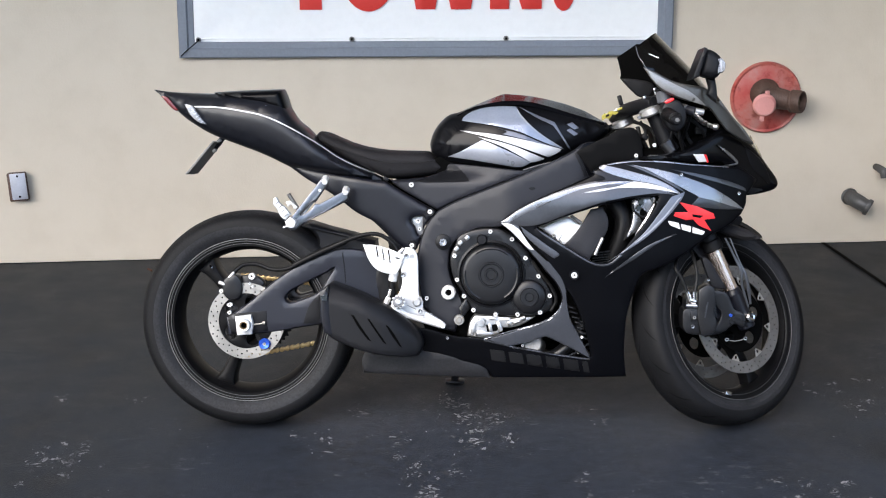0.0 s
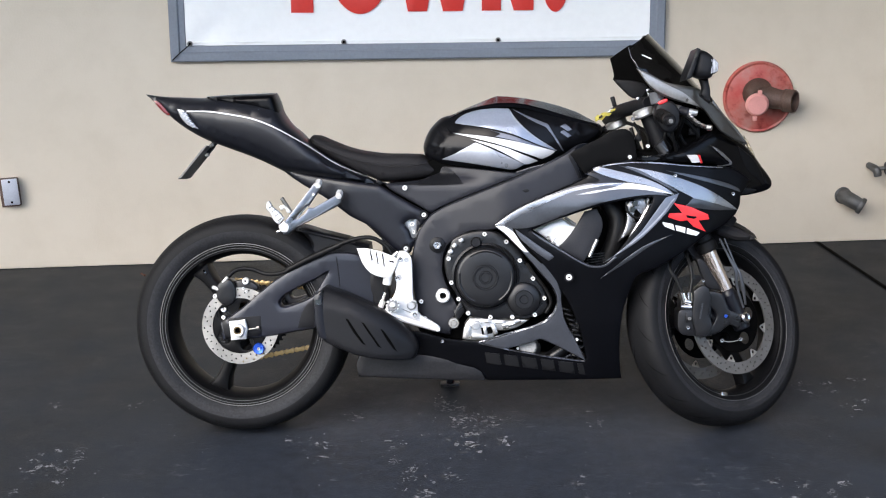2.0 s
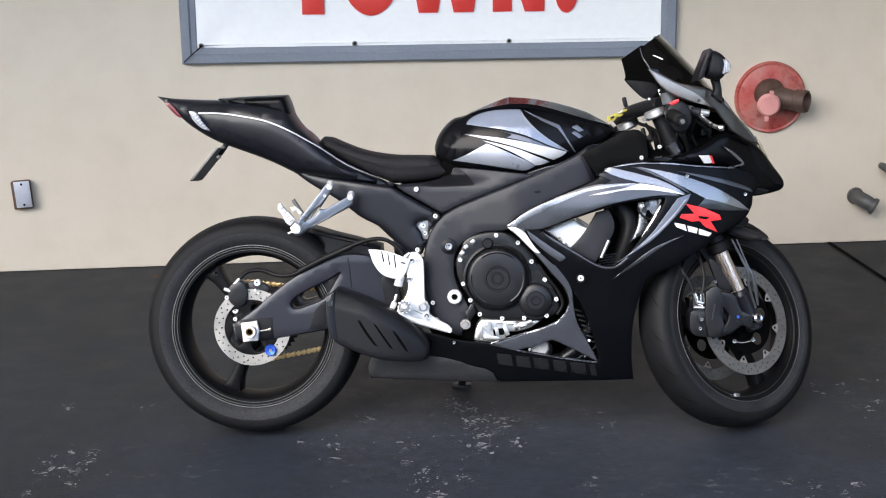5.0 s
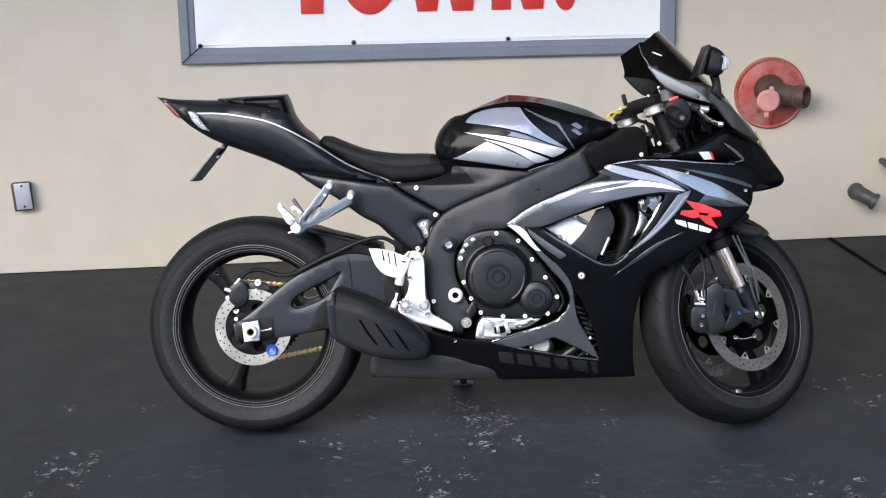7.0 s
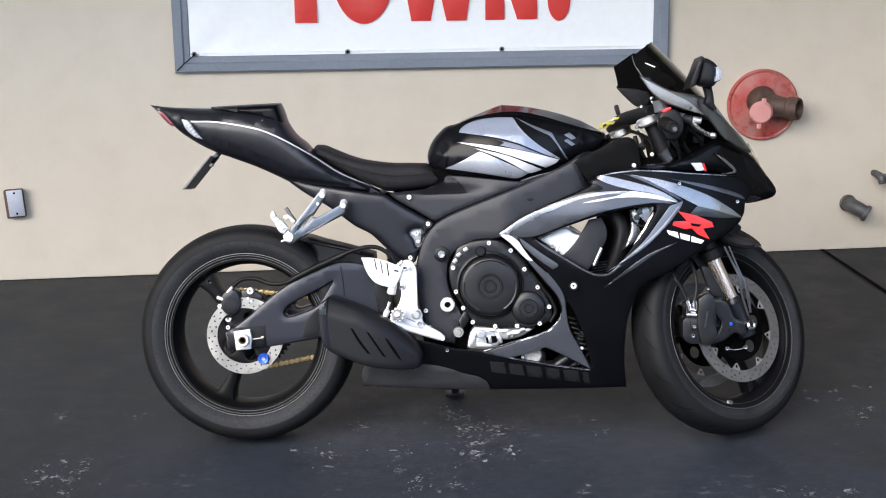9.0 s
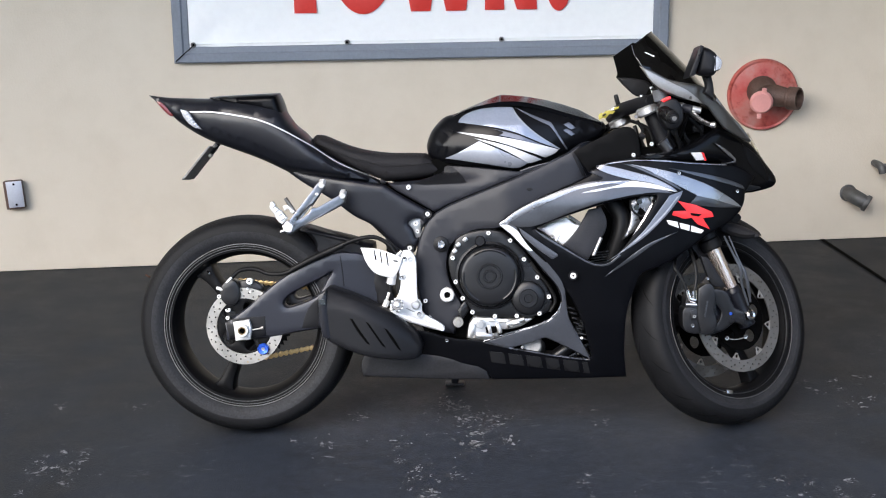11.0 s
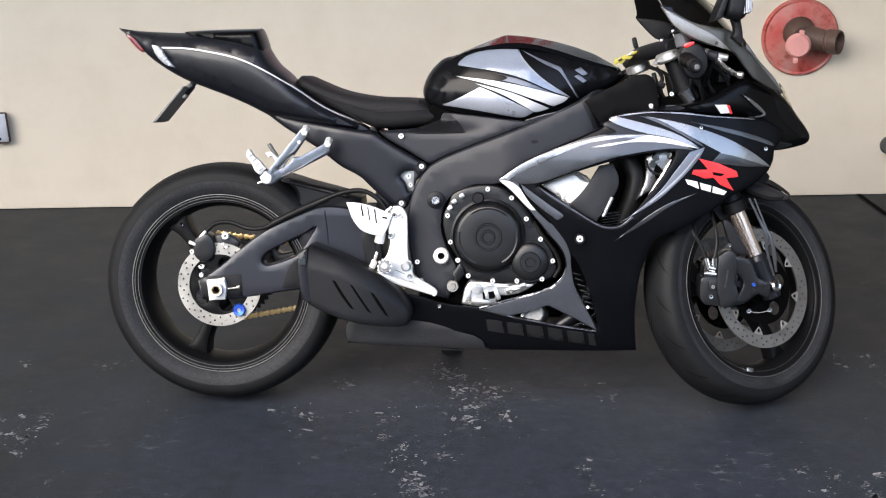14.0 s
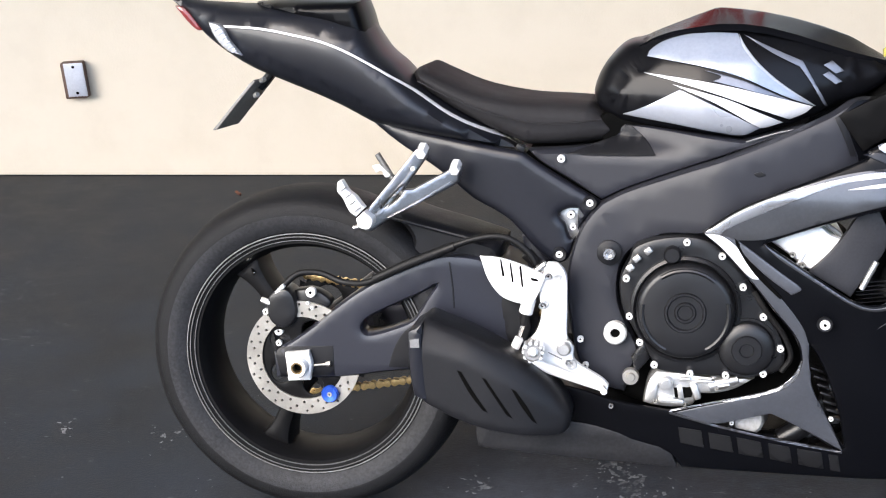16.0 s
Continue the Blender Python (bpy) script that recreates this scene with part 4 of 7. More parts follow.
part("caliper_body", slab([(-0.014, 0.446, 1), (0.022, 0.449), (0.054, 0.429), (0.041, 0.406), (0.013, 0.387), (-0.012, 0.377, 1)], -0.125, -0.09, 0.006)[0], ENGINE_BLACK, caliper)
part("caliper_bracket", slab([(-0.064, 0.365, 1), (-0.041, 0.384), (-0.012, 0.377), (-0.021, 0.341), (-0.054, 0.325, 1)], -0.112, -0.096, 0.004)[0], ENGINE_BLACK, caliper)
for c, r in (("446,489", 0.0095), ("407,538", 0.0085), ("406,553", 0.006), ("392,515", 0.006)):
    bolt(caliper, {"446,489": (0.021, -0.135, 0.447), "407,538": (-0.046, -0.122, 0.367), "406,553": (-0.048, -0.118, 0.342), "392,515": (-0.068, -0.13, 0.405)}[c], r, WHITE_ALLOY)
for q in ((0.014, -0.135, 0.426), (0.022, -0.135, 0.417)):
    bolt(caliper, q, 0.0035, WHITE_ALLOY)
part("bleed_nipple", rod((-0.054, -0.14, 0.432), (-0.029, -0.14, 0.459), 0.0042), WHITE_ALLOY, caliper)
part("bleed_base", rod((-0.073, -0.14, 0.431), (-0.049, -0.14, 0.422), 0.005), WHITE_ALLOY, caliper)
part("rear_brake_hose", pipe([(-0.034, -0.13, 0.455), (-0.007, -0.12, 0.477), (0.033, -0.115, 0.479), (0.077, -0.12, 0.465), (0.125, -0.135, 0.469), (0.183, -0.145, 0.497), (0.256, -0.15, 0.532), (0.328, -0.15, 0.560), (0.380, -0.15, 0.565), (0.418, -0.15, 0.544), (0.437, -0.15, 0.518)], 0.006, 10, 6), HOSE, bike, "black rubber brake hose")
part("hose_sleeve", pipe([(0.141, -0.138, 0.477), (0.207, -0.147, 0.510), (0.291, -0.15, 0.546)], 0.0085, 10, 6), HOSE, bike)

chain = part("chain_tensioner", slab([(0.313, 0.372, 1), (0.398, 0.406), (0.414, 0.338, 1), (0.346, 0.304, 1)], 0.06, 0.09, 0.006)[0], MATTE_BLACK, bike)
PITCH = 0.0159


def link_mesh(dark):
    w = 0.0072
    pts = [(-PITCH / 2 - w, 0), (-PITCH / 2 - 0.005, 0.0055), (-PITCH / 2, w), (-0.003, 0.0048), (0.003, 0.0048), (PITCH / 2, w), (PITCH / 2 + 0.005, 0.0055), (PITCH / 2 + w, 0)]
    out = pts + [(x, -z) for x, z in pts[::-1][1:-1]]
    d = 0.0025 if dark else 0.0
    bm, _ = slab(out, -0.0095 + d, -0.0078 + d, 0.0005, None, (), 0.02, 3)
    slab(out, 0.0078 - d, 0.0095 - d, 0.0005, None, (), 0.02, 3, bm)
    for s in (-1, 1):
        rod((s * PITCH / 2, -0.0115 + d, 0), (s * PITCH / 2, 0.0115 - d, 0), 0.0026, None, 8, 0.15, bm)
    return bm


links = [part("chain_link", link_mesh(False), GOLD, chain, "gold chain link"), part("chain_link", link_mesh(True), BRASS, chain, "gold chain link")]
meshes = [o.data for o in links]
lo0, lo1, up0, up1 = Vector((0.047, 0.09, 0.200)), Vector((0.160, 0.09, 0.221)), Vector((0.010, 0.09, 0.422)), Vector((0.092, 0.09, 0.412))
used = 0
for p0, p1, n0, n1 in ((lo0, lo1, -5, 27), (up0, up1, -3, 27)):
    d = (p1 - p0).normalized()
    for k in range(n0, n1):
        if used < 2:
            o = links[used]
        else:
            o = new("chain_link", meshes[k % 2])
            o.parent = chain
        used += 1
        o.location = p0 + d * PITCH * k
        o.rotation_euler = (0, -math.atan2(d.z, d.x), 0)

# -- hugger over the rear tyre --
part("rear_hugger", slab([(0.143, 0.590, 1), (0.171, 0.595), (0.228, 0.578), (0.293, 0.561), (0.367, 0.539, 1), (0.358, 0.507), (0.260, 0.501), (0.188, 0.514, 1), (0.198, 0.544), (0.175, 0.574)], -0.075, 0.095, 0.012, 0.03)[0], MATTE_BLACK, bike, "matt black rear mudguard")
part("hugger_rib", pipe([(0.161, -0.08, 0.586), (0.232, -0.08, 0.569), (0.329, -0.08, 0.546)], 0.004, 8), MATTE_BLACK, bike)

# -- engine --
# inner parts coloured near-black to stand for the shade behind the fairing
engine = part("engine_block", slab([(0.501, 0.473, 1), (0.590, 0.553), (0.749, 0.584), (0.909, 0.583), (1.004, 0.534), (1.020, 0.454), (0.972, 0.326), (0.924, 0.261), (0.812, 0.252), (0.635, 0.253), (0.539, 0.296, 1)], -0.11, 0.17, 0.02)[0], VOID_BLACK, bike, "engine block, near-black for deep shade")
part("head_stock", slab([(0.992, 0.801, 1), (1.031, 0.837), (1.067, 0.856), (1.109, 0.843), (1.119, 0.800), (1.080, 0.745, 1), (0.998, 0.739, 1)], -0.07, 0.07, 0.015)[0], VOID_BLACK, bike, "dark frame head behind the tank")
clutch_base = [(0.600, 0.537), (0.610, 0.559), (0.646, 0.575), (0.701, 0.581), (0.748, 0.568), (0.795, 0.523), (0.830, 0.468), (0.858, 0.420), (0.872, 0.380), (0.866, 0.352), (0.834, 0.337), (0.771, 0.333), (0.668, 0.337), (0.649, 0.350), (0.630, 0.382), (0.608, 0.417), (0.590, 0.453), (0.585, 0.501)]
bm, cl_face = slab(clutch_base, -0.172, -0.12, 0.008)
cover = part("clutch_cover", bm, ENGINE_BLACK, bike, "black clutch cover with a round boss")
CC = Vector((0.699, -0.19, 0.453))
part("clutch_disc", placed(ring([(0, -0.199), (0.012, -0.199), (0.014, -0.2025), (0.017, -0.2025), (0.019, -0.199), (0.029, -0.199), (0.031, -0.2035), (0.034, -0.2035), (0.036, -0.2), (0.072, -0.2), (0.078, -0.1985), (0.082, -0.194), (0.084, -0.185), (0.085, -0.165), (0, -0.165)], (0, 0, 0), "Y", 72, False), Matrix.Translation((CC.x, 0, CC.z))), ENGINE_BLACK, cover, "round black clutch lid")
part("clutch_rim", placed(ring([(0.086, -0.165), (0.086, -0.18), (0.089, -0.183), (0.094, -0.18), (0.096, -0.165)], (0, 0, 0), "Y", 72), Matrix.Translation((CC.x, 0, CC.z))), ENGINE_BLACK, cover)
for a0, a1 in ((50, 125), (-60, 15), (170, 245)):
    pts = [(CC.x + 0.0735 * math.cos(radians(a)), -0.199, CC.z + 0.0735 * math.sin(radians(a))) for a in np.linspace(a0, a1, 8)]
    part("lid_rib", pipe(pts, 0.0042, 8, 4), ENGINE_BLACK, cover)
SC = Vector((0.805, -0.185, 0.389))
part("starter_lid", placed(ring([(0, -0.192), (0.011, -0.192), (0.0125, -0.196), (0.0245, -0.196), (0.026, -0.192), (0.04, -0.191), (0.046, -0.186), (0.048, -0.165), (0, -0.165)], (0, 0, 0), "Y", 48, False), Matrix.Translation((SC.x, 0, SC.z))), ENGINE_BLACK, cover, "small round black lid")
part("starter_rim", placed(ring([(0.049, -0.165), (0.049, -0.176), (0.053, -0.176), (0.054, -0.165)], (0, 0, 0), "Y", 48), Matrix.Translation((SC.x, 0, SC.z))), ENGINE_BLACK, cover)
part("oil_cap", placed(ring([(0, -0.19), (0.012, -0.19), (0.015, -0.186), (0.015, -0.17), (0, -0.17)], (0, 0, 0), "Y", 12, False), Matrix.Translation(((0.674, -0.18, 0.550)[0], 0, (0.674, -0.18, 0.550)[2]))), MATTE_BLACK, cover)
for z in (0.0, -0.0065):
    o = Vector((0.679, -0.175, 0.368))
    part("cover_marking", block((0.026, 0.001, 0.0025), Matrix.Translation(o + Vector((0, 0.0022, z))), 0), GREY_VINYL, cover)
for q in ((0.698, -0.178, 0.572), (0.758, -0.178, 0.550), (0.795, -0.178, 0.497), (0.831, -0.178, 0.446), (0.862, -0.178, 0.391), (0.835, -0.178, 0.345), (0.772, -0.178, 0.339), (0.711, -0.178, 0.339), (0.649, -0.178, 0.352), (0.623, -0.178, 0.392), (0.604, -0.178, 0.438), (0.597, -0.178, 0.505)):
    bolt(cover, q, 0.0062, WHITE_ALLOY)
for q in ((0.633, -0.178, 0.555), (0.614, -0.178, 0.541), (0.603, -0.178, 0.524)):
    part("hose_clip", block((0.014, 0.01, 0.012), Matrix.Translation(q) @ Matrix.Rotation(radians(-40), 4, "Y"), 0.003), CAST_ALUMINIUM, cover)
part("wire_loom", pipe([(0.814, -0.17, 0.488), (0.837, -0.178, 0.454), (0.866, -0.178, 0.416), (0.880, -0.176, 0.378), (0.866, -0.17, 0.348)], 0.005, 8), HOSE, cover)
sump = part("crankcase", slab([(0.631, 0.278, 1), (0.639, 0.316), (0.655, 0.339, 1), (0.747, 0.330), (0.823, 0.331, 1), (0.787, 0.309), (0.755, 0.300), (0.725, 0.297), (0.718, 0.278), (0.687, 0.271), (0.649, 0.273)], -0.165, -0.1, 0.006)[0], CAST_ALUMINIUM, bike, "bare cast aluminium crankcase")
part("sump_boss", placed(ring([(0, -0.178), (0.008, -0.178), (0.0085, -0.172), (0.012, -0.172), (0.0135, -0.166), (0.0135, -0.15), (0, -0.15)], (0, 0, 0), "Y", 28, False), Matrix.Translation(((0.671, -0.17, 0.316)[0], 0, (0.671, -0.17, 0.316)[2]))), CAST_ALUMINIUM, sump)
part("sump_rib", block((0.045, 0.02, 0.012), Matrix.Translation((0.680, -0.165, 0.285)) @ Matrix.Rotation(radians(6), 4, "Y"), 0.003), CAST_ALUMINIUM, sump)
part("sump_web", block((0.012, 0.018, 0.03), Matrix.Translation((0.722, -0.165, 0.304)) @ Matrix.Rotation(radians(-20), 4, "Y"), 0.003), CAST_ALUMINIUM, sump)
for q, sz, an in (((0.649, -0.166, 0.301), (0.012, 0.012, 0.03), 8), ((0.696, -0.166, 0.301), (0.01, 0.012, 0.022), -10), ((0.739, -0.166, 0.323), (0.03, 0.012, 0.006), 0), ((0.703, -0.166, 0.326), (0.02, 0.012, 0.005), 0), ((0.771, -0.166, 0.317), (0.02, 0.012, 0.005), -12)):
    part("case_rib", block(sz, Matrix.Translation(q) @ Matrix.Rotation(radians(an), 4, "Y"), 0.002), CAST_ALUMINIUM, sump)
for q in ((0.652, -0.168, 0.282), (0.703, -0.168, 0.279), (0.757, -0.168, 0.311), (0.728, -0.168, 0.323)):
    bolt(sump, q, 0.0042, STEEL)
# dark patch in place of a shaded hollow in the casting
part("sump_gap", slab([(0.684, 0.308, 1), (0.722, 0.311, 1), (0.715, 0.292, 1), (0.687, 0.288, 1)], -0.1672, -0.16, 0.001)[0], VOID_BLACK, sump)
part("sump_pipe", rod((0.744, -0.16, 0.313), (0.795, -0.16, 0.328), 0.012, 0.009), CAST_ALUMINIUM, sump)
part("gear_shaft", placed(ring([(0, -0.166), (0.007, -0.166), (0.009, -0.162), (0.014, -0.162), (0.015, -0.15), (0, -0.13)], (0, 0, 0), "Y", 28, False), Matrix.Translation(((0.608, -0.165, 0.322)[0], 0, (0.608, -0.165, 0.322)[2]))), STEEL, engine)
part("gear_stay", slab([(0.608, 0.355, 1), (0.630, 0.383), (0.641, 0.355, 1), (0.617, 0.328)], -0.152, -0.12, 0.004)[0], ENGINE_BLACK, engine)
head = part("cylinder_head", slab([(0.834, 0.581, 1), (0.886, 0.606), (0.915, 0.611), (0.934, 0.596), (0.958, 0.589, 1), (0.940, 0.560), (0.917, 0.535), (0.893, 0.535), (0.876, 0.551)], -0.19, 0.1, 0.012)[0], BRIGHT_CAST, bike, "bright cast cylinder head")
part("head_rib", block((0.035, 0.008, 0.006), Matrix.Translation((0.885, -0.188, 0.548)) @ Matrix.Rotation(radians(-60), 4, "Y"), 0.002), CAST_ALUMINIUM, head)
part("head_stem", rod((0.921, -0.185, 0.615), (0.951, -0.185, 0.594), 0.004), GALVANISED, engine)
for q in ((0.873, -0.192, 0.560), (0.890, -0.192, 0.543)):
    bolt(head, q, 0.005, STEEL)
part("air_guide", slab([(0.975, 0.632, 1), (1.008, 0.638, 1), (1.023, 0.604), (1.019, 0.570), (0.994, 0.532), (0.970, 0.492, 1), (0.900, 0.532, 1), (0.939, 0.574)], -0.2, -0.185, 0.003)[0], GUIDE_GREY, engine, "dark grey plastic air guide")
part("radiator_hose", pipe([(1.038, -0.13, 0.662), (1.069, -0.14, 0.607), (1.063, -0.14, 0.551), (1.038, -0.13, 0.487)], 0.025, 16), HOSE, bike, "thick black radiator hose")
part("coolant_joint", block((0.008, 0.012, 0.016), Matrix.Translation((1.019, -0.17, 0.585)) @ Matrix.Rotation(radians(20), 4, "Y"), 0.004), STEEL, bike)
part("radiator_stay", rod((0.986, -0.2, 0.506), (1.008, -0.2, 0.554), 0.005), CAST_ALUMINIUM, bike)
for dz in range(6):
    a = Vector((0.994, -0.17, 0.475)) + Vector((0, 0, 0.007 * dz))
    part("radiator_fin", block((0.05, 0.02, 0.0018), Matrix.Translation(a + Vector((0.014, 0.02, 0))) @ Matrix.Rotation(radians(-8), 4, "Y"), 0), ENGINE_BLACK, bike)
inner = part("cowl_stay", slab([(1.091, 0.654, 1), (1.125, 0.669), (1.166, 0.663), (1.156, 0.628), (1.122, 0.597), (1.103, 0.569), (1.069, 0.544, 1), (1.091, 0.597)], -0.175, -0.15, 0.006)[0], HANGER_ALLOY, bike, "bare cast cowl stay")
for q in ((1.115, -0.178, 0.651), (1.149, -0.178, 0.657), (1.109, -0.178, 0.635)):
    part("stay_boss", placed(ring([(0, -0.006), (0.007, -0.006), (0.009, 0), (0.009, 0.006)], (0, 0, 0), "Y", 18, False), Matrix.Translation(q)), CHROME, inner)
# dark patch painted where the stay is hollow and shaded
part("stay_gap", slab([(1.118, 0.636, 1), (1.135, 0.617), (1.140, 0.597), (1.124, 0.588), (1.112, 0.615)], -0.177, -0.17, 0.001)[0], VOID_BLACK, inner)
part("stay_tube", pipe([(1.154, -0.178, 0.645), (1.138, -0.182, 0.617), (1.123, -0.182, 0.590), (1.103, -0.18, 0.556)], 0.006, 8), ALUMINIUM, inner)
part("stay_cable", pipe([(1.090, -0.18, 0.645), (1.098, -0.185, 0.624), (1.123, -0.185, 0.610), (1.143, -0.18, 0.629)], 0.003, 8), HOSE, inner)
part("radiator", slab([(1.030, 0.661, 1), (1.102, 0.668), (1.181, 0.660, 1), (1.086, 0.468, 1), (0.990, 0.452, 1)], -0.12, 0.14, 0.01)[0], VOID_BLACK, bike, "black radiator behind the fairing")

# -- main frame --
frame_out = [(0.549, 0.628, 1), (0.591, 0.651), (0.670, 0.683), (0.749, 0.713), (0.812, 0.738), (0.883, 0.770), (0.925, 0.791, 1), (0.970, 0.818), (1.026, 0.811), (1.043, 0.781, 1), (1.035, 0.741), (0.970, 0.695), (0.890, 0.661), (0.812, 0.628), (0.756, 0.593), (0.717, 0.581), (0.662, 0.577), (0.614, 0.554), (0.588, 0.522), (0.581, 0.474), (0.589, 0.434), (0.608, 0.394), (0.620, 0.362), (0.607, 0.320), (0.597, 0.283, 1), (0.559, 0.292), (0.527, 0.310), (0.508, 0.353), (0.496, 0.410), (0.490, 0.461), (0.493, 0.514), (0.507, 0.567), (0.526, 0.602)]
bm, fr_face = slab(frame_out, lambda x, z: frame_y(x, z), lambda x, z: frame_y(x, z) + 0.05, 0.014, 0.012)
main_frame = part("main_frame", bm, FRAME_BLACK, bike, "satin black twin-spar frame")
twin(main_frame)
part("spar_cover", slab([(0.937, 0.791, 1), (0.980, 0.814, 1), (1.024, 0.834), (1.052, 0.851, 1), (1.089, 0.857), (1.111, 0.841), (1.121, 0.801, 1), (1.112, 0.763), (1.011, 0.754, 1), (0.980, 0.733, 1), (0.961, 0.758)], -0.168, -0.13, 0.0015)[0], SPAR_BLACK, bike, "flat black spar cover")
part("frame_step", decal([(0.931, 0.788, 1), (0.941, 0.793, 1), (0.963, 0.742), (0.970, 0.723, 1), (0.960, 0.724, 1), (0.950, 0.750)], fr_face, 0.002), MATTE_BLACK, main_frame)
part("spar_end", decal([(0.943, 0.795, 1), (0.970, 0.816), (1.024, 0.809), (1.040, 0.780, 1), (1.032, 0.743), (0.985, 0.707), (0.974, 0.705, 1), (0.972, 0.724), (0.962, 0.748)], fr_face, 0.0026, 0.012), FAIRING_BLACK, main_frame, "darker outer end of the spar")
part("frame_dimple", decal([(0.805, 0.692), (0.817, 0.695), (0.824, 0.690), (0.813, 0.686)], fr_face, 0.0015), MATTE_BLACK, main_frame)
UB = Vector((0.565, -0.145, 0.541))
part("pivot_washer", placed(ring([(0.0, -0.004), (0.019, -0.004), (0.022, -0.002), (0.022, 0.004), (0, 0.004)], (0, 0, 0), "Y", 36, False), Matrix.Translation(UB + Vector((0, 0.006, 0)))), MATTE_BLACK, main_frame)
part("mount_bolt", placed(ring([(0, -0.002), (0.0045, -0.002), (0.006, -0.009), (0.01, -0.009), (0.0115, -0.006), (0.0115, 0.006)], (0, 0, 0), "Y", 6 * 3, False), Matrix.Translation(UB)), ALUMINIUM, main_frame, "silver mount bolt")
LB2 = Vector((0.579, -0.147, 0.399))
part("pivot_nut", placed(ring([(0.0085, -0.006), (0.0095, -0.012), (0.017, -0.012), (0.0205, -0.008), (0.0205, 0.006), (0.0085, 0.006)], (0, 0, 0), "Y", 30), Matrix.Translation(LB2)), WHITE_ALLOY, main_frame, "bright pivot nut")
part("pivot_bore", placed(rod((0, -0.004, 0), (0, 0.004, 0), 0.0088), Matrix.Translation(LB2)), VOID_BLACK, main_frame)
for q in ((0.517, -0.14, 0.382), (0.527, -0.14, 0.334), (0.922, -0.14, 0.749)):
    bolt(main_frame, q, 0.006, WHITE_ALLOY)

# -- tank --
tank_out = [(0.532, 0.793, 1), (0.529, 0.822), (0.547, 0.865), (0.588, 0.905), (0.643, 0.936), (0.698, 0.957), (0.761, 0.961), (0.817, 0.952), (0.897, 0.931), (0.977, 0.901), (1.025, 0.880), (1.041, 0.859), (1.032, 0.836, 1), (0.993, 0.814), (0.939, 0.794, 1), (0.894, 0.772), (0.790, 0.742, 1), (0.671, 0.754), (0.577, 0.765, 1), (0.551, 0.776)]
bm, tank_face = slab(tank_out, lambda x, z: tank_y(x, z), lambda x, z: -tank_y(x, z), 0.045, 0.05, (), 0.011)
relax(bm, 4)
DECK_X = (0.605, 0.63, 0.66, 0.70, 0.74, 0.78, 0.82, 0.87, 0.92, 0.97, 1.025)


def deck_z(x, y):
    """The tank's upper deck: a low roof between two creases that run along the shoulders."""
    yc = np.interp(x, (0.6, 0.72, 0.8, 0.9, 1.0, 1.03), (0.085, 0.116, 0.116, 0.1, 0.076, 0.06))
    side = np.interp(x, DECK_X, (0.896, 0.911, 0.922, 0.930, 0.936, 0.936, 0.931, 0.918, 0.902, 0.887, 0.873))
    top = np.interp(x, DECK_X, (0.903, 0.917, 0.929, 0.945, 0.960, 0.957, 0.952, 0.942, 0.928, 0.910, 0.879))
    k = min(1.0, abs(y) / yc)
    return side + (top - side) * (1 - k ** 1.06) - 1.2 * max(0.0, abs(y) - yc), yc


for v in bm.verts:
    if 0.55 < v.co.x < 1.03 and v.co.z > 0.86 and abs(v.co.y) < 0.13:
        cap = deck_z(max(v.co.x, 0.605), v.co.y)[0] - 0.005
        v.co.z = min(v.co.z, v.co.z + (cap - v.co.z) * min(1.0, max(0.0, (v.co.x - 0.56) / 0.085)))
tank = part("fuel_tank", bm, TANK_BLACK, bike, "gloss black fuel tank with silver flashes", 70)
bm = bmesh.new()
rows = []
for i in range(43):
    x = 0.605 + 0.42 * i / 42
    rows.append([bm.verts.new((x, u * deck_z(x, 0)[1], deck_z(x, u * deck_z(x, 0)[1])[0])) for u in np.linspace(-1, 1, 25)])
for a, b in zip(rows, rows[1:]):
    for j in range(24):
        bm.faces.new((a[j], a[j + 1], b[j + 1], b[j]))
for q in bmesh.ops.extrude_edge_only(bm, edges=[e for e in bm.edges if e.is_boundary])["geom"]:
    if isinstance(q, bmesh.types.BMVert):
        q.co.z -= 0.012
        q.co.y *= 0.97
part("tank_deck", bm, DECK_BLACK, tank, "mirror gloss black upper deck of the tank", 30)
part("silver_flash", decal([(0.620, 0.881, 1), (0.626, 0.892), (0.647, 0.906), (0.684, 0.917), (0.725, 0.921), (0.771, 0.920, 1), (0.783, 0.897), (0.810, 0.867), (0.846, 0.837), (0.876, 0.815), (0.902, 0.800, 1), (0.855, 0.816), (0.781, 0.848), (0.717, 0.865), (0.651, 0.876)], tank_face, 0.0026, 0.011), TANK_SILVER, tank, "silver side flash")
part("blue_grey_wedge", decal([(0.717, 0.860, 1), (0.782, 0.843), (0.852, 0.814), (0.890, 0.802, 1), (0.814, 0.822), (0.750, 0.838), (0.732, 0.842, 1), (0.745, 0.850)], tank_face, 0.0026, 0.011), BLUE_GREY, tank, "blue-grey wedge between two flashes")
part("pale_stripe", decal([(0.614, 0.854, 1), (0.717, 0.841), (0.803, 0.824), (0.900, 0.799, 1), (0.888, 0.788), (0.862, 0.777, 1), (0.804, 0.798), (0.718, 0.827)], tank_face, 0.0026, 0.011), PALE_SILVER, tank, "white silver stripe")
part("pale_stripe", decal([(0.663, 0.836, 1), (0.750, 0.814), (0.810, 0.790), (0.852, 0.772, 1), (0.826, 0.764), (0.813, 0.763, 1), (0.740, 0.804)], tank_face, 0.0026, 0.011), PALE_SILVER, tank)
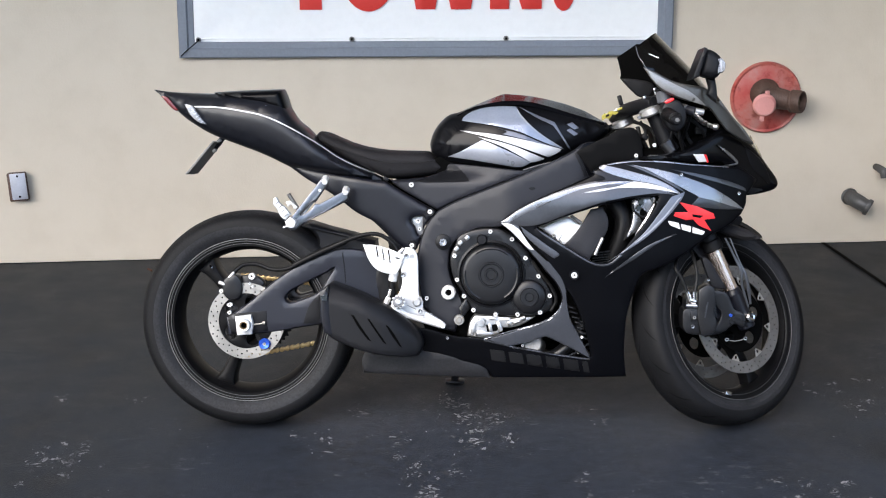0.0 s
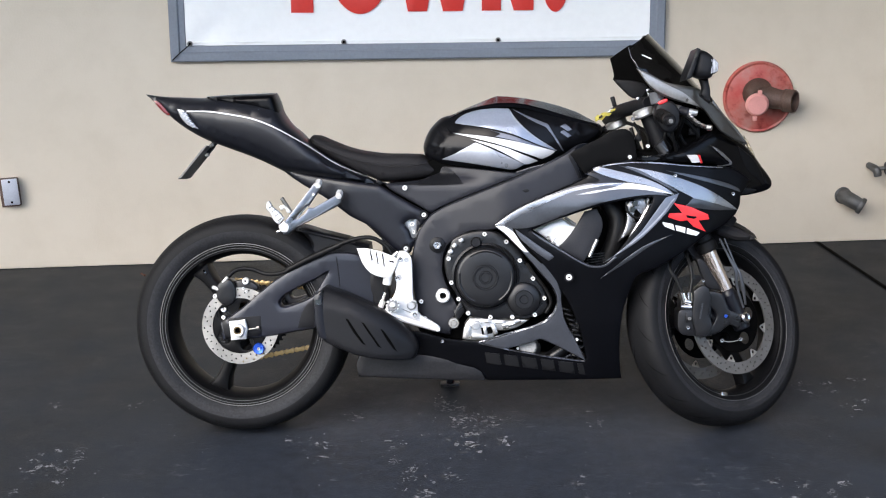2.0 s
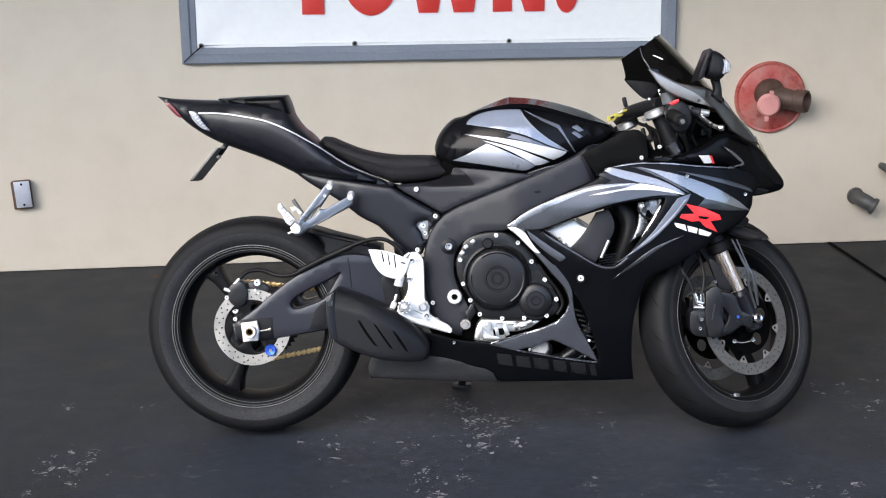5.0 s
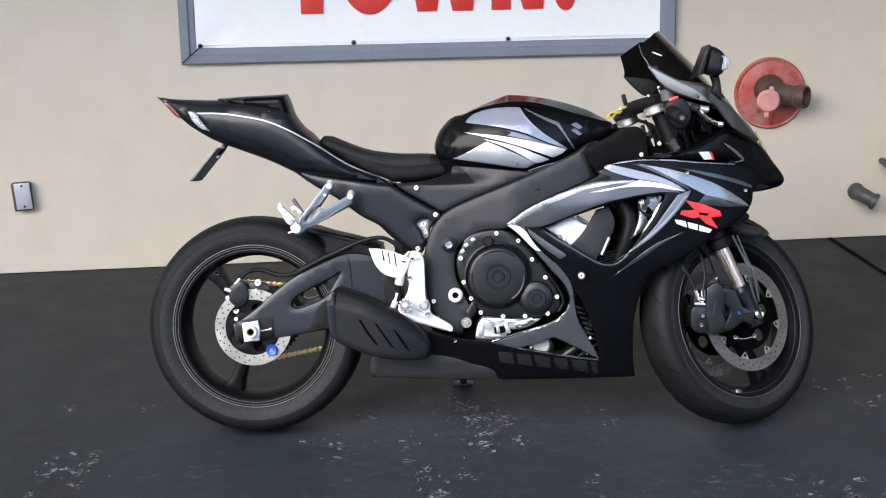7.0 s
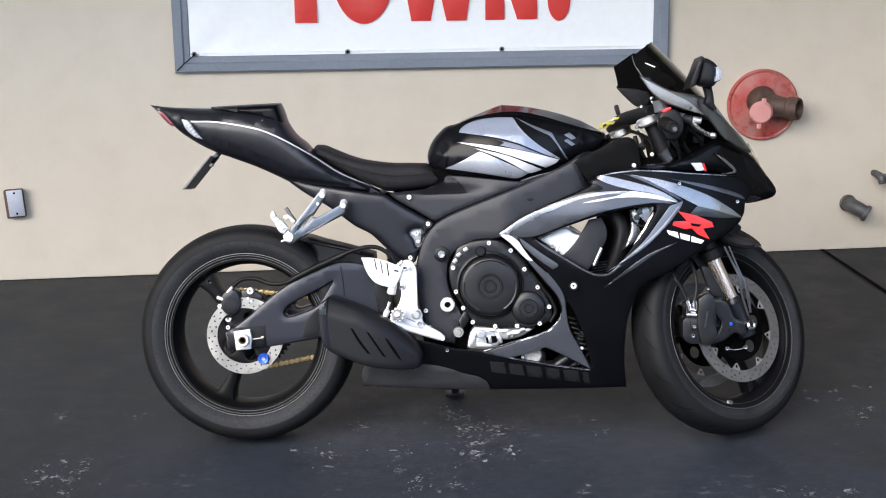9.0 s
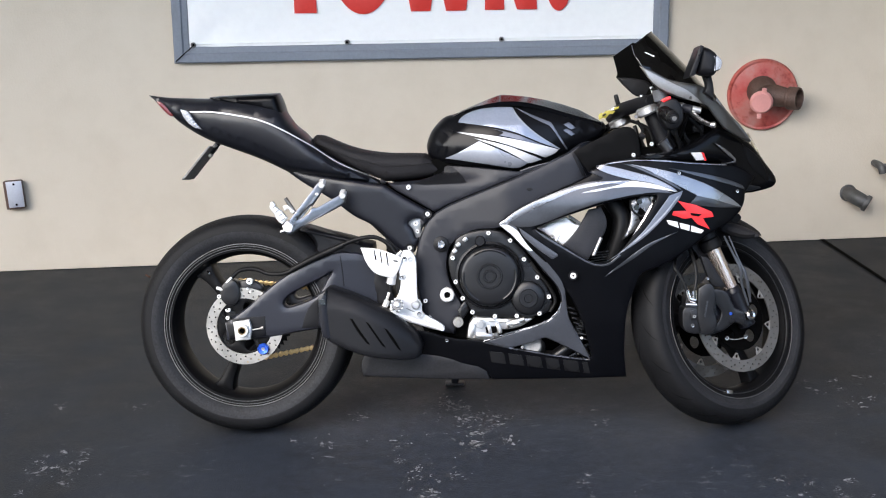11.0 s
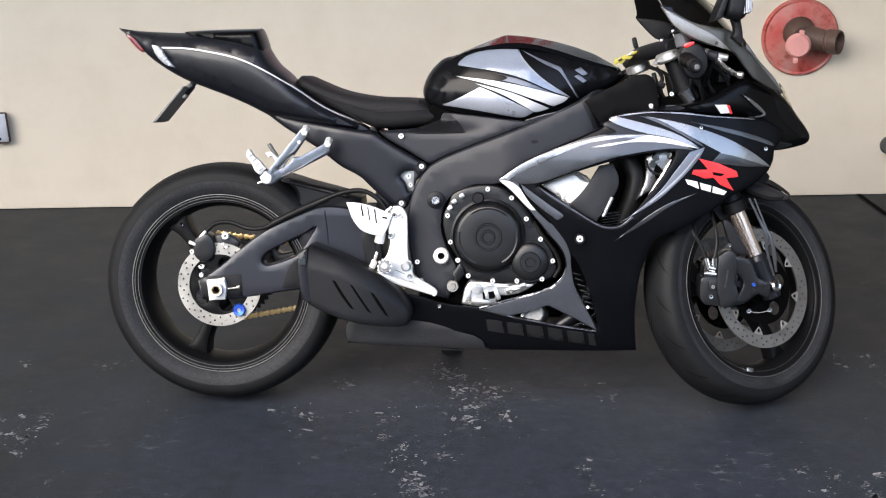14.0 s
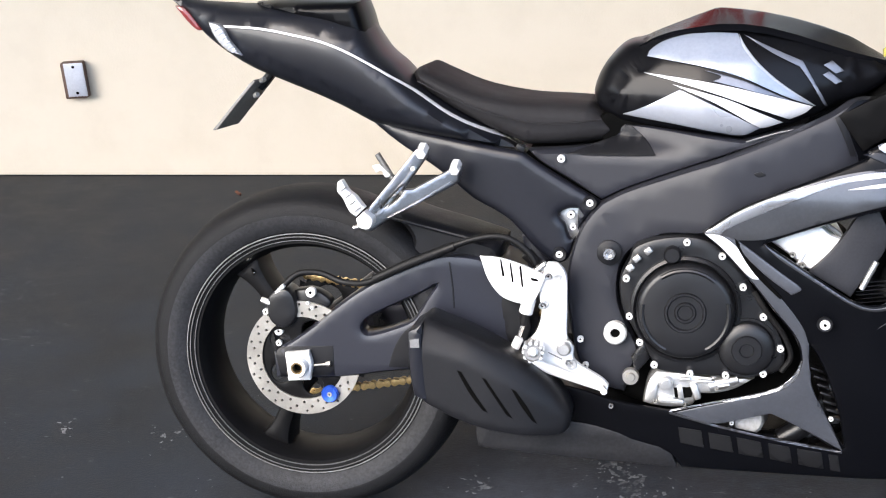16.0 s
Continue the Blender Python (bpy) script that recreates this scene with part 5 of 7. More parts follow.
part("silver_flash", decal([(0.580, 0.781, 1), (0.618, 0.796), (0.677, 0.827, 1), (0.740, 0.799), (0.813, 0.763, 1), (0.790, 0.751), (0.771, 0.749, 1), (0.676, 0.766)], tank_face, 0.0026, 0.011), LIGHT_SILVER, tank, "pale lower flash")
part("edge_line", decal([(0.780, 0.919, 1), (0.834, 0.894), (0.880, 0.875, 1), (0.900, 0.841), (0.927, 0.797, 1), (0.918, 0.803), (0.893, 0.842), (0.875, 0.866, 1), (0.830, 0.888)], tank_face, 0.0026, 0.011), BLUE_GREY, tank)
part("bright_edge", decal([(0.773, 0.920, 1), (0.786, 0.897), (0.812, 0.867), (0.848, 0.837), (0.905, 0.800, 1), (0.901, 0.800, 1), (0.845, 0.835), (0.809, 0.864), (0.782, 0.895)], tank_face, 0.0034, 0.011), LIGHT_SILVER, tank)
part("tank_seam", pipe([(0.790, -0.168, 0.742), (0.837, -0.16, 0.756), (0.880, -0.15, 0.766), (0.929, -0.13, 0.787)], 0.0017, 8), GALVANISED, tank, "bright lower tank seam")
for s in ([(0.915, 0.868, 1), (0.930, 0.875, 1), (0.950, 0.858, 1), (0.936, 0.854, 1)], [(0.914, 0.852, 1), (0.925, 0.857, 1), (0.947, 0.841, 1), (0.936, 0.836, 1)]):
    part("emblem_stroke", decal(s, tank_face, 0.0026, 0.011), BLUE_GREY, tank, "small grey emblem bar")
part("airbox", slab([(0.536, 0.773, 1), (0.589, 0.792), (0.753, 0.803), (0.884, 0.796), (0.890, 0.760), (0.802, 0.728), (0.687, 0.712), (0.572, 0.717), (0.539, 0.740, 1)], -0.105, 0.105, 0.01)[0], VOID_BLACK, bike, "black airbox below the tank")
part("battery_tray", slab([(0.407, 0.701, 1), (0.522, 0.694), (0.598, 0.669), (0.588, 0.618), (0.521, 0.598), (0.449, 0.625, 1)], -0.1, 0.1, 0.006)[0], VOID_BLACK, bike, "black tray inside the frame")

# -- seat and tail --
side_cover_out = [(0.417, 0.715, 1), (0.464, 0.718), (0.515, 0.722), (0.553, 0.731), (0.574, 0.747, 1), (0.579, 0.763, 1), (0.671, 0.754), (0.786, 0.740, 1), (0.889, 0.768, 1), (0.813, 0.738), (0.750, 0.714), (0.670, 0.684), (0.591, 0.653), (0.549, 0.631, 1), (0.496, 0.663), (0.442, 0.694)]
crease_z = (0.528, -0.14, 0.711)[2]
bm, sc_face = slab(side_cover_out, lambda x, z: -np.interp(x, (0.4, 0.6, 0.75, 0.95), (0.13, 0.143, 0.16, 0.16)) + 1.1 * np.clip(z - crease_z, 0, 0.03) * np.clip((0.72 - x) / 0.1, 0, 1), -0.08, 0.008, None, (), 0.012)
side_cover = part("side_cover", bm, FRAME_BLACK, bike, "satin black side cover")
twin(side_cover)

# flat darker decal that paints the shade of a downward facet
part("cover_shade", decal([(0.575, 0.743, 1), (0.588, 0.762), (0.605, 0.752), (0.624, 0.735), (0.640, 0.713, 1), (0.567, 0.711), (0.484, 0.711, 1)], sc_face, 0.0022, 0.01), MATTE_BLACK, side_cover, "facet darkened as if turned downwards")
bolt(side_cover, (0.477, -0.14, 0.703), 0.007, WHITE_ALLOY)
seat_out = [(0.203, 0.844, 1), (0.220, 0.856), (0.255, 0.842), (0.303, 0.822), (0.351, 0.809), (0.415, 0.800), (0.479, 0.798), (0.521, 0.796, 1), (0.546, 0.780), (0.568, 0.761), (0.570, 0.743), (0.552, 0.730), (0.510, 0.724), (0.462, 0.720), (0.411, 0.719, 1), (0.358, 0.742), (0.302, 0.768), (0.254, 0.795), (0.216, 0.821)]
bm, seat_face = slab(seat_out, lambda x, z: -np.interp(x, (0.18, 0.35, 0.6), (0.13, 0.14, 0.12)), lambda x, z: np.interp(x, (0.18, 0.35, 0.6), (0.13, 0.14, 0.12)), 0.045, 0.06, (), 0.009)
seat = part("seat", relax(bm, 12), VINYL, bike, "black vinyl rider seat", 70)
part("seat_welt", pipe([(0.219, -0.128, 0.834), (0.274, -0.133, 0.808), (0.338, -0.136, 0.784), (0.417, -0.136, 0.765), (0.496, -0.13, 0.765), (0.544, -0.12, 0.771)], 0.0018, 6), VINYL, seat)
tail_out = [(-0.278, 0.982, 1), (-0.221, 0.974), (-0.125, 0.969), (-0.001, 0.964), (0.114, 0.943, 1), (0.145, 0.892), (0.177, 0.863), (0.212, 0.826), (0.273, 0.784), (0.336, 0.749), (0.406, 0.710, 1), (0.352, 0.713), (0.272, 0.727), (0.175, 0.742), (0.123, 0.750, 1), (0.062, 0.781), (0.013, 0.802), (-0.053, 0.827), (-0.103, 0.847), (-0.145, 0.870), (-0.191, 0.902), (-0.229, 0.939)]
line_at = [(-0.144, 0.929), (-0.076, 0.926), (-0.012, 0.916), (0.052, 0.902), (0.116, 0.875), (0.195, 0.829), (0.274, 0.776), (0.353, 0.738), (0.401, 0.718)]


def tail_side(x, z):
    """The side turns under below the painted line and leans inwards above it."""
    d = np.interp(x, [p[0] for p in line_at], [p[1] for p in line_at]) - z
    low, high = (np.sqrt(d * d + 0.0006) + d) / 2, (np.sqrt(d * d + 0.0006) - d) / 2
    return tail_y(x, z) + 0.02 * low + 2.6 * low**2 + 0.4 * high


bm, tail_face = slab(tail_out, tail_side, lambda x, z: -tail_side(x, z), 0.036, 0.085, (), 0.01)
tail = part("tail_cowl", relax(bm, 6), TAIL_BLACK, bike, "glossy blue-black tail cowl with a thin white line", 60)
part("white_line", decal([(-0.146, 0.931, 1), (-0.076, 0.928), (-0.012, 0.918), (0.052, 0.904), (0.116, 0.877), (0.195, 0.831), (0.274, 0.778), (0.353, 0.740), (0.401, 0.719, 1), (0.401, 0.717, 1), (0.353, 0.737), (0.274, 0.774), (0.195, 0.827), (0.116, 0.873), (0.052, 0.900), (-0.012, 0.914), (-0.076, 0.924), (-0.144, 0.927, 1)], tail_face, 0.0022, 0.01), PALE_SILVER, tail, "thin white line")
hump_out = [(-0.100, 0.972, 1), (-0.053, 0.975), (0.012, 0.977), (0.104, 0.979, 1), (0.114, 0.954), (0.126, 0.913), (0.136, 0.893, 1), (0.102, 0.901), (0.041, 0.926), (-0.040, 0.946), (-0.09, 0.962)]
bm, hump_face = slab(hump_out, lambda x, z: -np.interp(x, (-0.15, 0, 0.13), (0.045, 0.075, 0.082)), lambda x, z: np.interp(x, (-0.15, 0, 0.13), (0.045, 0.075, 0.082)), 0.02, 0.07, (), 0.012)
hump = part("seat_cowl", bm, FAIRING_BLACK, bike, "gloss black single-seat hump")
part("hump_clip", block((0.016, 0.006, 0.005), Matrix.Translation((0.057, -0.088, 0.928)) @ Matrix.Rotation(radians(8), 4, "Y"), 0.001), CHROME, hump)
part("tail_lamp", slab([(-0.252, 0.964, 1), (-0.231, 0.957), (-0.200, 0.920, 1), (-0.211, 0.920), (-0.229, 0.936)], -0.035, 0.035, 0.003)[0], RED_LENS, tail, "red tail lamp lens")
lens = part("indicator_lens", slab([(-0.171, 0.937, 1), (-0.149, 0.930), (-0.132, 0.904), (-0.110, 0.877, 1), (-0.136, 0.886), (-0.159, 0.910)], -0.086, -0.05, 0.004, None, (), 0.01)[0], CLEAR_LENS, tail, "clear ribbed indicator lens")
for k in range(6):
    a, b = Vector((-0.157, -0.0868, 0.922)).lerp(Vector((-0.127, -0.0868, 0.883)), k / 5), Vector((-0.147, -0.0868, 0.928)).lerp(Vector((-0.118, -0.0868, 0.886)), k / 5)
    part("lens_rib", rod(a, b, 0.0013, None, 6), PLATE_GREY, tail)
twin(lens)
sub_out = [(0.114, 0.766, 1), (0.185, 0.752), (0.273, 0.735), (0.353, 0.720), (0.407, 0.712, 1), (0.441, 0.689), (0.495, 0.657), (0.547, 0.628, 1), (0.536, 0.610), (0.514, 0.587), (0.502, 0.555), (0.491, 0.523), (0.475, 0.513, 1), (0.454, 0.523), (0.430, 0.542), (0.391, 0.584), (0.359, 0.605), (0.319, 0.626), (0.272, 0.662), (0.232, 0.689), (0.177, 0.721)]
sub_hole = [(0.474, 0.601), (0.487, 0.612), (0.508, 0.614, 1), (0.507, 0.564, 1), (0.494, 0.561), (0.486, 0.584)]
bm, sub_face = slab(sub_out, lambda x, z: -np.interp(x, (0.1, 0.2, 0.32, 0.5), (0.088, 0.115, 0.133, 0.14)), lambda x, z: -np.interp(x, (0.1, 0.2, 0.32, 0.5), (0.06, 0.085, 0.103, 0.11)), 0.018, 0.011, (sub_hole,))
sub = part("subframe_cover", bm, SATIN_BLACK, bike, "satin black subframe cover")
twin(sub)
part("undertray", slab([(0.203, 0.726, 1), (0.242, 0.726), (0.325, 0.715), (0.423, 0.688), (0.489, 0.645), (0.471, 0.546), (0.422, 0.546), (0.356, 0.605), (0.274, 0.663), (0.225, 0.696)], -0.098, 0.098, 0.01)[0], MATTE_BLACK, bike)
part("sub_bracket", slab([(0.464, 0.611, 1), (0.513, 0.617, 1), (0.509, 0.553, 1), (0.489, 0.546, 1)], -0.11, -0.09, 0.003)[0], CAST_ALUMINIUM, bike, "bare alloy bracket")
for q, r in (((0.494, -0.115, 0.600), 0.0075), ((0.498, -0.115, 0.577), 0.006)):
    bolt(bike, q, r, WHITE_ALLOY)
for q in ((0.529, -0.147, 0.627), (0.477, -0.145, 0.533)):
    part("screw_cup", placed(ring([(0.006, -0.003), (0.0115, -0.004), (0.0125, 0.004), (0.006, 0.004)], (0, 0, 0), "Y", 24), Matrix.Translation(q)), MATTE_BLACK, sub)
    bolt(sub, q, 0.0065, WHITE_ALLOY)
part("cover_tab", block((0.016, 0.008, 0.01), Matrix.Translation((0.405, -0.138, 0.720)) @ Matrix.Rotation(radians(25), 4, "Y"), 0.002), MATTE_BLACK, sub)

# number plate seen from its edge, blank
pa, pb2 = Vector((-0.097, 0, 0.826)), Vector((-0.175, 0, 0.734))
pd = (pb2 - pa).normalized()
holder = part("plate_holder", block(((pb2 - pa).length, 0.12, 0.005), Matrix.Translation((pa + pb2) / 2 + Vector((0.004, 0, 0.003))) @ Matrix.Rotation(-math.atan2(pd.z, pd.x), 4, "Y") @ Matrix.Rotation(radians(2), 4, "X"), 0.002), PLATE_BACK, bike, "weathered grey plate holder")
part("number_plate", block(((pb2 - pa).length * 0.96, 0.11, 0.002), Matrix.Translation((pa + pb2) / 2 + Vector((-0.004, 0, -0.001))) @ Matrix.Rotation(-math.atan2(pd.z, pd.x), 4, "Y") @ Matrix.Rotation(radians(2), 4, "X"), 0.0005), GALVANISED, holder, "dull metal number plate")
part("plate_arm", pipe([(-0.073, 0, 0.847), (-0.087, 0, 0.831), (-0.104, 0, 0.811)], 0.008, 8), MATTE_BLACK, holder)
for q in ((-0.083, -0.055, 0.829), (-0.096, -0.055, 0.801)):
    part("plate_screw", rod(q, Vector(q) + Vector((0.008, -0.006, 0.004)), 0.005), GALVANISED, holder)

# -- exhaust --
muffler_out = [(0.232, 0.415, 1), (0.252, 0.432), (0.277, 0.425), (0.340, 0.400), (0.418, 0.359), (0.468, 0.324), (0.495, 0.293), (0.508, 0.259), (0.496, 0.230), (0.455, 0.226), (0.401, 0.232), (0.338, 0.245), (0.280, 0.269), (0.244, 0.292), (0.232, 0.342)]
ridge = [(0.245, 0.390), (0.334, 0.365), (0.423, 0.317), (0.511, 0.258)]


def muffler_side(x, z):
    """Flat side below a ridge, leaning inwards above it and tapering forwards."""
    d = z - np.interp(x, [p[0] for p in ridge], [p[1] for p in ridge])
    return -0.235 + 0.06 * np.clip((x - 0.35) / 0.2, 0, 1) ** 2 + 0.55 * (np.sqrt(d * d + 0.000006) + d) / 2


bm, mf_face = slab(muffler_out, muffler_side, -0.12, 0.012, 0.012, (), 0.012)
muffler = part("muffler", bm, MATTE_BLACK, bike, "short matt black slash-cut muffler with three slots")
part("end_band", slab([(0.225, 0.413, 1), (0.248, 0.427, 1), (0.253, 0.342), (0.260, 0.285, 1), (0.235, 0.298, 1), (0.227, 0.342)], -0.237, -0.118, 0.006)[0], SATIN_BLACK, muffler, "dark metal end band")
part("band_clip", slab([(0.229, 0.401, 1), (0.245, 0.404, 1), (0.246, 0.388, 1), (0.230, 0.387, 1)], -0.242, -0.23, 0.001)[0], CHROME, muffler, "bright end clip")
for s in ([(0.311, 0.348, 1), (0.319, 0.346, 1), (0.339, 0.313), (0.366, 0.274, 1), (0.357, 0.277, 1), (0.332, 0.310)], [(0.355, 0.337, 1), (0.362, 0.335, 1), (0.383, 0.303), (0.409, 0.264, 1), (0.399, 0.269, 1), (0.376, 0.304)], [(0.406, 0.318, 1), (0.414, 0.314, 1), (0.433, 0.286), (0.451, 0.253, 1), (0.442, 0.259, 1), (0.423, 0.287)]):
    part("slot", decal(s, mf_face, 0.0008), VOID_BLACK, muffler, "black slot")
part("collector_box", slab([(0.338, 0.232, 1), (0.329, 0.202), (0.334, 0.168, 1), (0.510, 0.158), (0.695, 0.152, 1), (0.680, 0.194, 1), (0.592, 0.218), (0.472, 0.234), (0.369, 0.240)], -0.13, 0.13, 0.006, 0.006)[0], COLLECTOR_GREY, bike, "dull stained exhaust box under the engine")

# -- rider foot controls --
foot_out = [(0.460, 0.529, 1), (0.480, 0.527), (0.494, 0.505), (0.496, 0.462), (0.497, 0.396), (0.509, 0.377, 1), (0.512, 0.353), (0.557, 0.325), (0.571, 0.312, 1), (0.563, 0.301), (0.505, 0.317), (0.458, 0.332), (0.429, 0.353, 1), (0.417, 0.358), (0.424, 0.381), (0.442, 0.404), (0.451, 0.438), (0.446, 0.483)]
footrest = part("footrest_hanger", slab(foot_out, -0.185, -0.168, 0.004)[0], WHITE_ALLOY, bike, "bright alloy footrest hanger")
part("heel_guard", slab([(0.343, 0.539, 1), (0.378, 0.537), (0.420, 0.525), (0.458, 0.508, 1), (0.448, 0.479), (0.435, 0.454, 1), (0.407, 0.458), (0.379, 0.470), (0.357, 0.499)], -0.195, -0.186, 0.002, None, (), 0.02)[0], WHITE_ALLOY, footrest, "bright alloy heel guard with three slots")
for sl in ([(0.378, 0.535, 1), (0.381, 0.536, 1), (0.387, 0.505, 1), (0.383, 0.504, 1)], [(0.395, 0.529, 1), (0.398, 0.530, 1), (0.403, 0.495, 1), (0.400, 0.494, 1)], [(0.412, 0.523, 1), (0.416, 0.525, 1), (0.420, 0.487, 1), (0.417, 0.486, 1)], [(0.432, 0.504, 1), (0.444, 0.502, 1), (0.447, 0.497, 1), (0.434, 0.499, 1)]):
    part("guard_slot", slab(sl, -0.1953, -0.19, 0.0001)[0], VOID_BLACK, footrest, "narrow slot")
for q, r in (((0.497, -0.186, 0.384), 0.0085), ((0.458, -0.186, 0.457), 0.006), ((0.479, -0.186, 0.505), 0.006), ((0.506, -0.188, 0.348), 0.0085)):
    part("hanger_boss", placed(ring([(0, -0.001), (r * 0.55, -0.001), (r * 0.6, -0.004), (r, -0.004), (r * 1.08, 0.002)], (0, 0, 0), "Y", 20, False), Matrix.Translation(q)), CAST_ALUMINIUM, footrest)
part("hanger_groove", slab([(0.463, 0.367, 1), (0.465, 0.368, 1), (0.490, 0.357, 1), (0.488, 0.355, 1)], -0.1854, -0.18, 0.0001)[0], GALVANISED, footrest)
part("guard_backing", slab([(0.356, 0.517, 1), (0.432, 0.516, 1), (0.441, 0.472, 1), (0.376, 0.479, 1)], -0.175, -0.17, 0.001)[0], VOID_BLACK, footrest)
part("brake_pedal", pipe([(0.423, -0.2, 0.362), (0.464, -0.2, 0.343), (0.511, -0.2, 0.327), (0.564, -0.2, 0.309)], [0.008, 0.009, 0.008, 0.005], 12, 6, None, 0.7), WHITE_ALLOY, footrest, "bright alloy brake pedal")
part("pedal_tip", rod((0.561, -0.195, 0.310), (0.565, -0.225, 0.313), 0.006), WHITE_ALLOY, footrest)
peg_a, peg_b = Vector((0.439, -0.19, 0.378)), Vector((0.444, -0.25, 0.385))
part("foot_peg", rod(peg_a, peg_b, 0.015, 0.0165, 24), GALVANISED, footrest, "knurled foot peg")
for k in range(10):
    o = Vector((0.0165 * math.cos(k * math.pi / 5), 0, 0.0165 * math.sin(k * math.pi / 5)))
    part("peg_tooth", rod(peg_a.lerp(peg_b, 0.2) + o, peg_b + o, 0.0036, None, 8), CAST_ALUMINIUM, footrest)
part("peg_cap", rod(peg_b, peg_b + (peg_b - peg_a) * 0.05, 0.009, 0.007, 12), CAST_ALUMINIUM, footrest)
part("peg_pivot", placed(ring([(0, -0.008), (0.009, -0.008), (0.013, -0.002), (0.013, 0.006)], (0, 0, 0), "Y", 24, False), Matrix.Translation((0.492, -0.19, 0.377))), CAST_ALUMINIUM, footrest)
part("master_cylinder", rod((0.429, -0.175, 0.463), (0.422, -0.175, 0.434), 0.0125), WHITE_ALLOY, footrest, "bright brake master cylinder")
part("cylinder_boot", rod((0.422, -0.175, 0.436), (0.419, -0.175, 0.412), 0.009, 0.007), HOSE, footrest)
part("push_rod", rod((0.422, -0.176, 0.425), (0.405, -0.176, 0.376), 0.0045), CHROME, footrest)
part("clevis", rod((0.412, -0.178, 0.390), (0.401, -0.178, 0.365), 0.008), WHITE_ALLOY, footrest)
for q in ((0.463, -0.188, 0.506), (0.453, -0.188, 0.453), (0.431, -0.188, 0.356), (0.501, -0.188, 0.351), (0.491, -0.188, 0.329)):
    bolt(footrest, q, 0.0065, ALUMINIUM)
part("banjo", rod((0.439, -0.175, 0.510), (0.458, -0.175, 0.526), 0.008), ALUMINIUM, footrest)
part("banjo_bolt", rod((0.451, -0.175, 0.502), (0.470, -0.175, 0.515), 0.006), ALUMINIUM, footrest)
part("switch_spring", rod((0.466, -0.16, 0.501), (0.487, -0.16, 0.493), 0.006), BRASS, footrest)
part("reservoir_boot", rod((0.418, -0.14, 0.536), (0.438, -0.14, 0.516), 0.012, 0.01), HOSE, footrest)
part("shock_reservoir", rod((0.425, -0.05, 0.558), (0.444, -0.05, 0.468), 0.026), FRAME_BLACK, bike)
part("linkage_guard", slab([(0.364, 0.458, 1), (0.412, 0.474), (0.428, 0.393, 1), (0.411, 0.353), (0.382, 0.361, 1)], -0.125, -0.1, 0.006)[0], MATTE_BLACK, bike)

# -- pillion footrest --
pil_y = lambda x, z: -np.interp(x, (0.12, 0.3), (0.192, 0.125))
pil_out = [(0.143, 0.618, 1), (0.184, 0.670), (0.219, 0.715, 1), (0.228, 0.724), (0.241, 0.720), (0.243, 0.708, 1), (0.228, 0.686), (0.205, 0.652, 1), (0.219, 0.651, 1), (0.252, 0.669), (0.277, 0.682, 1), (0.291, 0.694), (0.301, 0.685), (0.297, 0.668, 1), (0.290, 0.657), (0.231, 0.626), (0.181, 0.600), (0.151, 0.579, 1), (0.137, 0.582), (0.135, 0.601)]
pil_hole = [(0.167, 0.621, 1), (0.185, 0.642), (0.203, 0.659, 1), (0.207, 0.654, 1), (0.196, 0.637), (0.171, 0.619)]
bm, pil_face = slab(pil_out, pil_y, lambda x, z: pil_y(x, z) + 0.02, 0.004, 0.005, (pil_hole,), 0.008)
pil = part("pillion_hanger", bm, HANGER_ALLOY, bike, "cast alloy pillion footrest hanger")
part("hanger_rib", decal([(0.157, 0.606, 1), (0.190, 0.647), (0.224, 0.694, 1), (0.228, 0.690, 1), (0.193, 0.642), (0.161, 0.602, 1)], pil_face, 0.003, 0.01), HANGER_ALLOY, pil)
part("hanger_rib", decal([(0.176, 0.602, 1), (0.231, 0.632), (0.284, 0.664, 1), (0.287, 0.660, 1), (0.231, 0.628), (0.180, 0.600, 1)], pil_face, 0.003, 0.01), HANGER_ALLOY, pil)
for q in ((0.234, -0.155, 0.713), (0.290, -0.135, 0.682)):
    part("hanger_lug", rod(Vector(q) + Vector((0, 0.03, 0.01)), q, 0.0105, 0.0095, 6), WHITE_ALLOY, pil, "bright hexagon mount")
bolt(pil, (0.222, -0.165, 0.690), 0.0042, WHITE_ALLOY)
peg = part("folded_peg", slab([(0.097, 0.670, 1), (0.105, 0.673), (0.116, 0.656), (0.128, 0.647, 1), (0.145, 0.626, 1), (0.129, 0.610, 1), (0.117, 0.619), (0.106, 0.641), (0.096, 0.654)], -0.212, -0.188, 0.005, None, (), 0.008)[0], WHITE_ALLOY, pil, "folded bright pillion peg")
for k in range(4):
    a = Vector((0.104, -0.2135, 0.655)).lerp(Vector((0.128, -0.2135, 0.620)), k / 3)
    part("peg_groove", rod(a, a + Vector((0.010, 0, 0.008)), 0.0012, None, 6), GALVANISED, pil)
part("peg_joint", slab([(0.128, 0.605, 1), (0.142, 0.619, 1), (0.158, 0.605), (0.152, 0.588), (0.134, 0.590)], -0.208, -0.175, 0.004)[0], WHITE_ALLOY, pil, "bright peg clevis")
part("peg_pin", rod((0.122, -0.200, 0.588), (0.137, -0.200, 0.592), 0.0045), CHROME, pil)
far = part("far_hanger", slab([(0.082, 0.646, 1), (0.096, 0.650, 1), (0.112, 0.637), (0.119, 0.628), (0.107, 0.624), (0.100, 0.637), (0.089, 0.632, 1)], 0.13, 0.15, 0.003)[0], WHITE_ALLOY, pil, "far footrest bracket")
part("far_peg", rod((0.090, 0.14, 0.670), (0.160, 0.14, 0.56), 0.006), GALVANISED, pil)

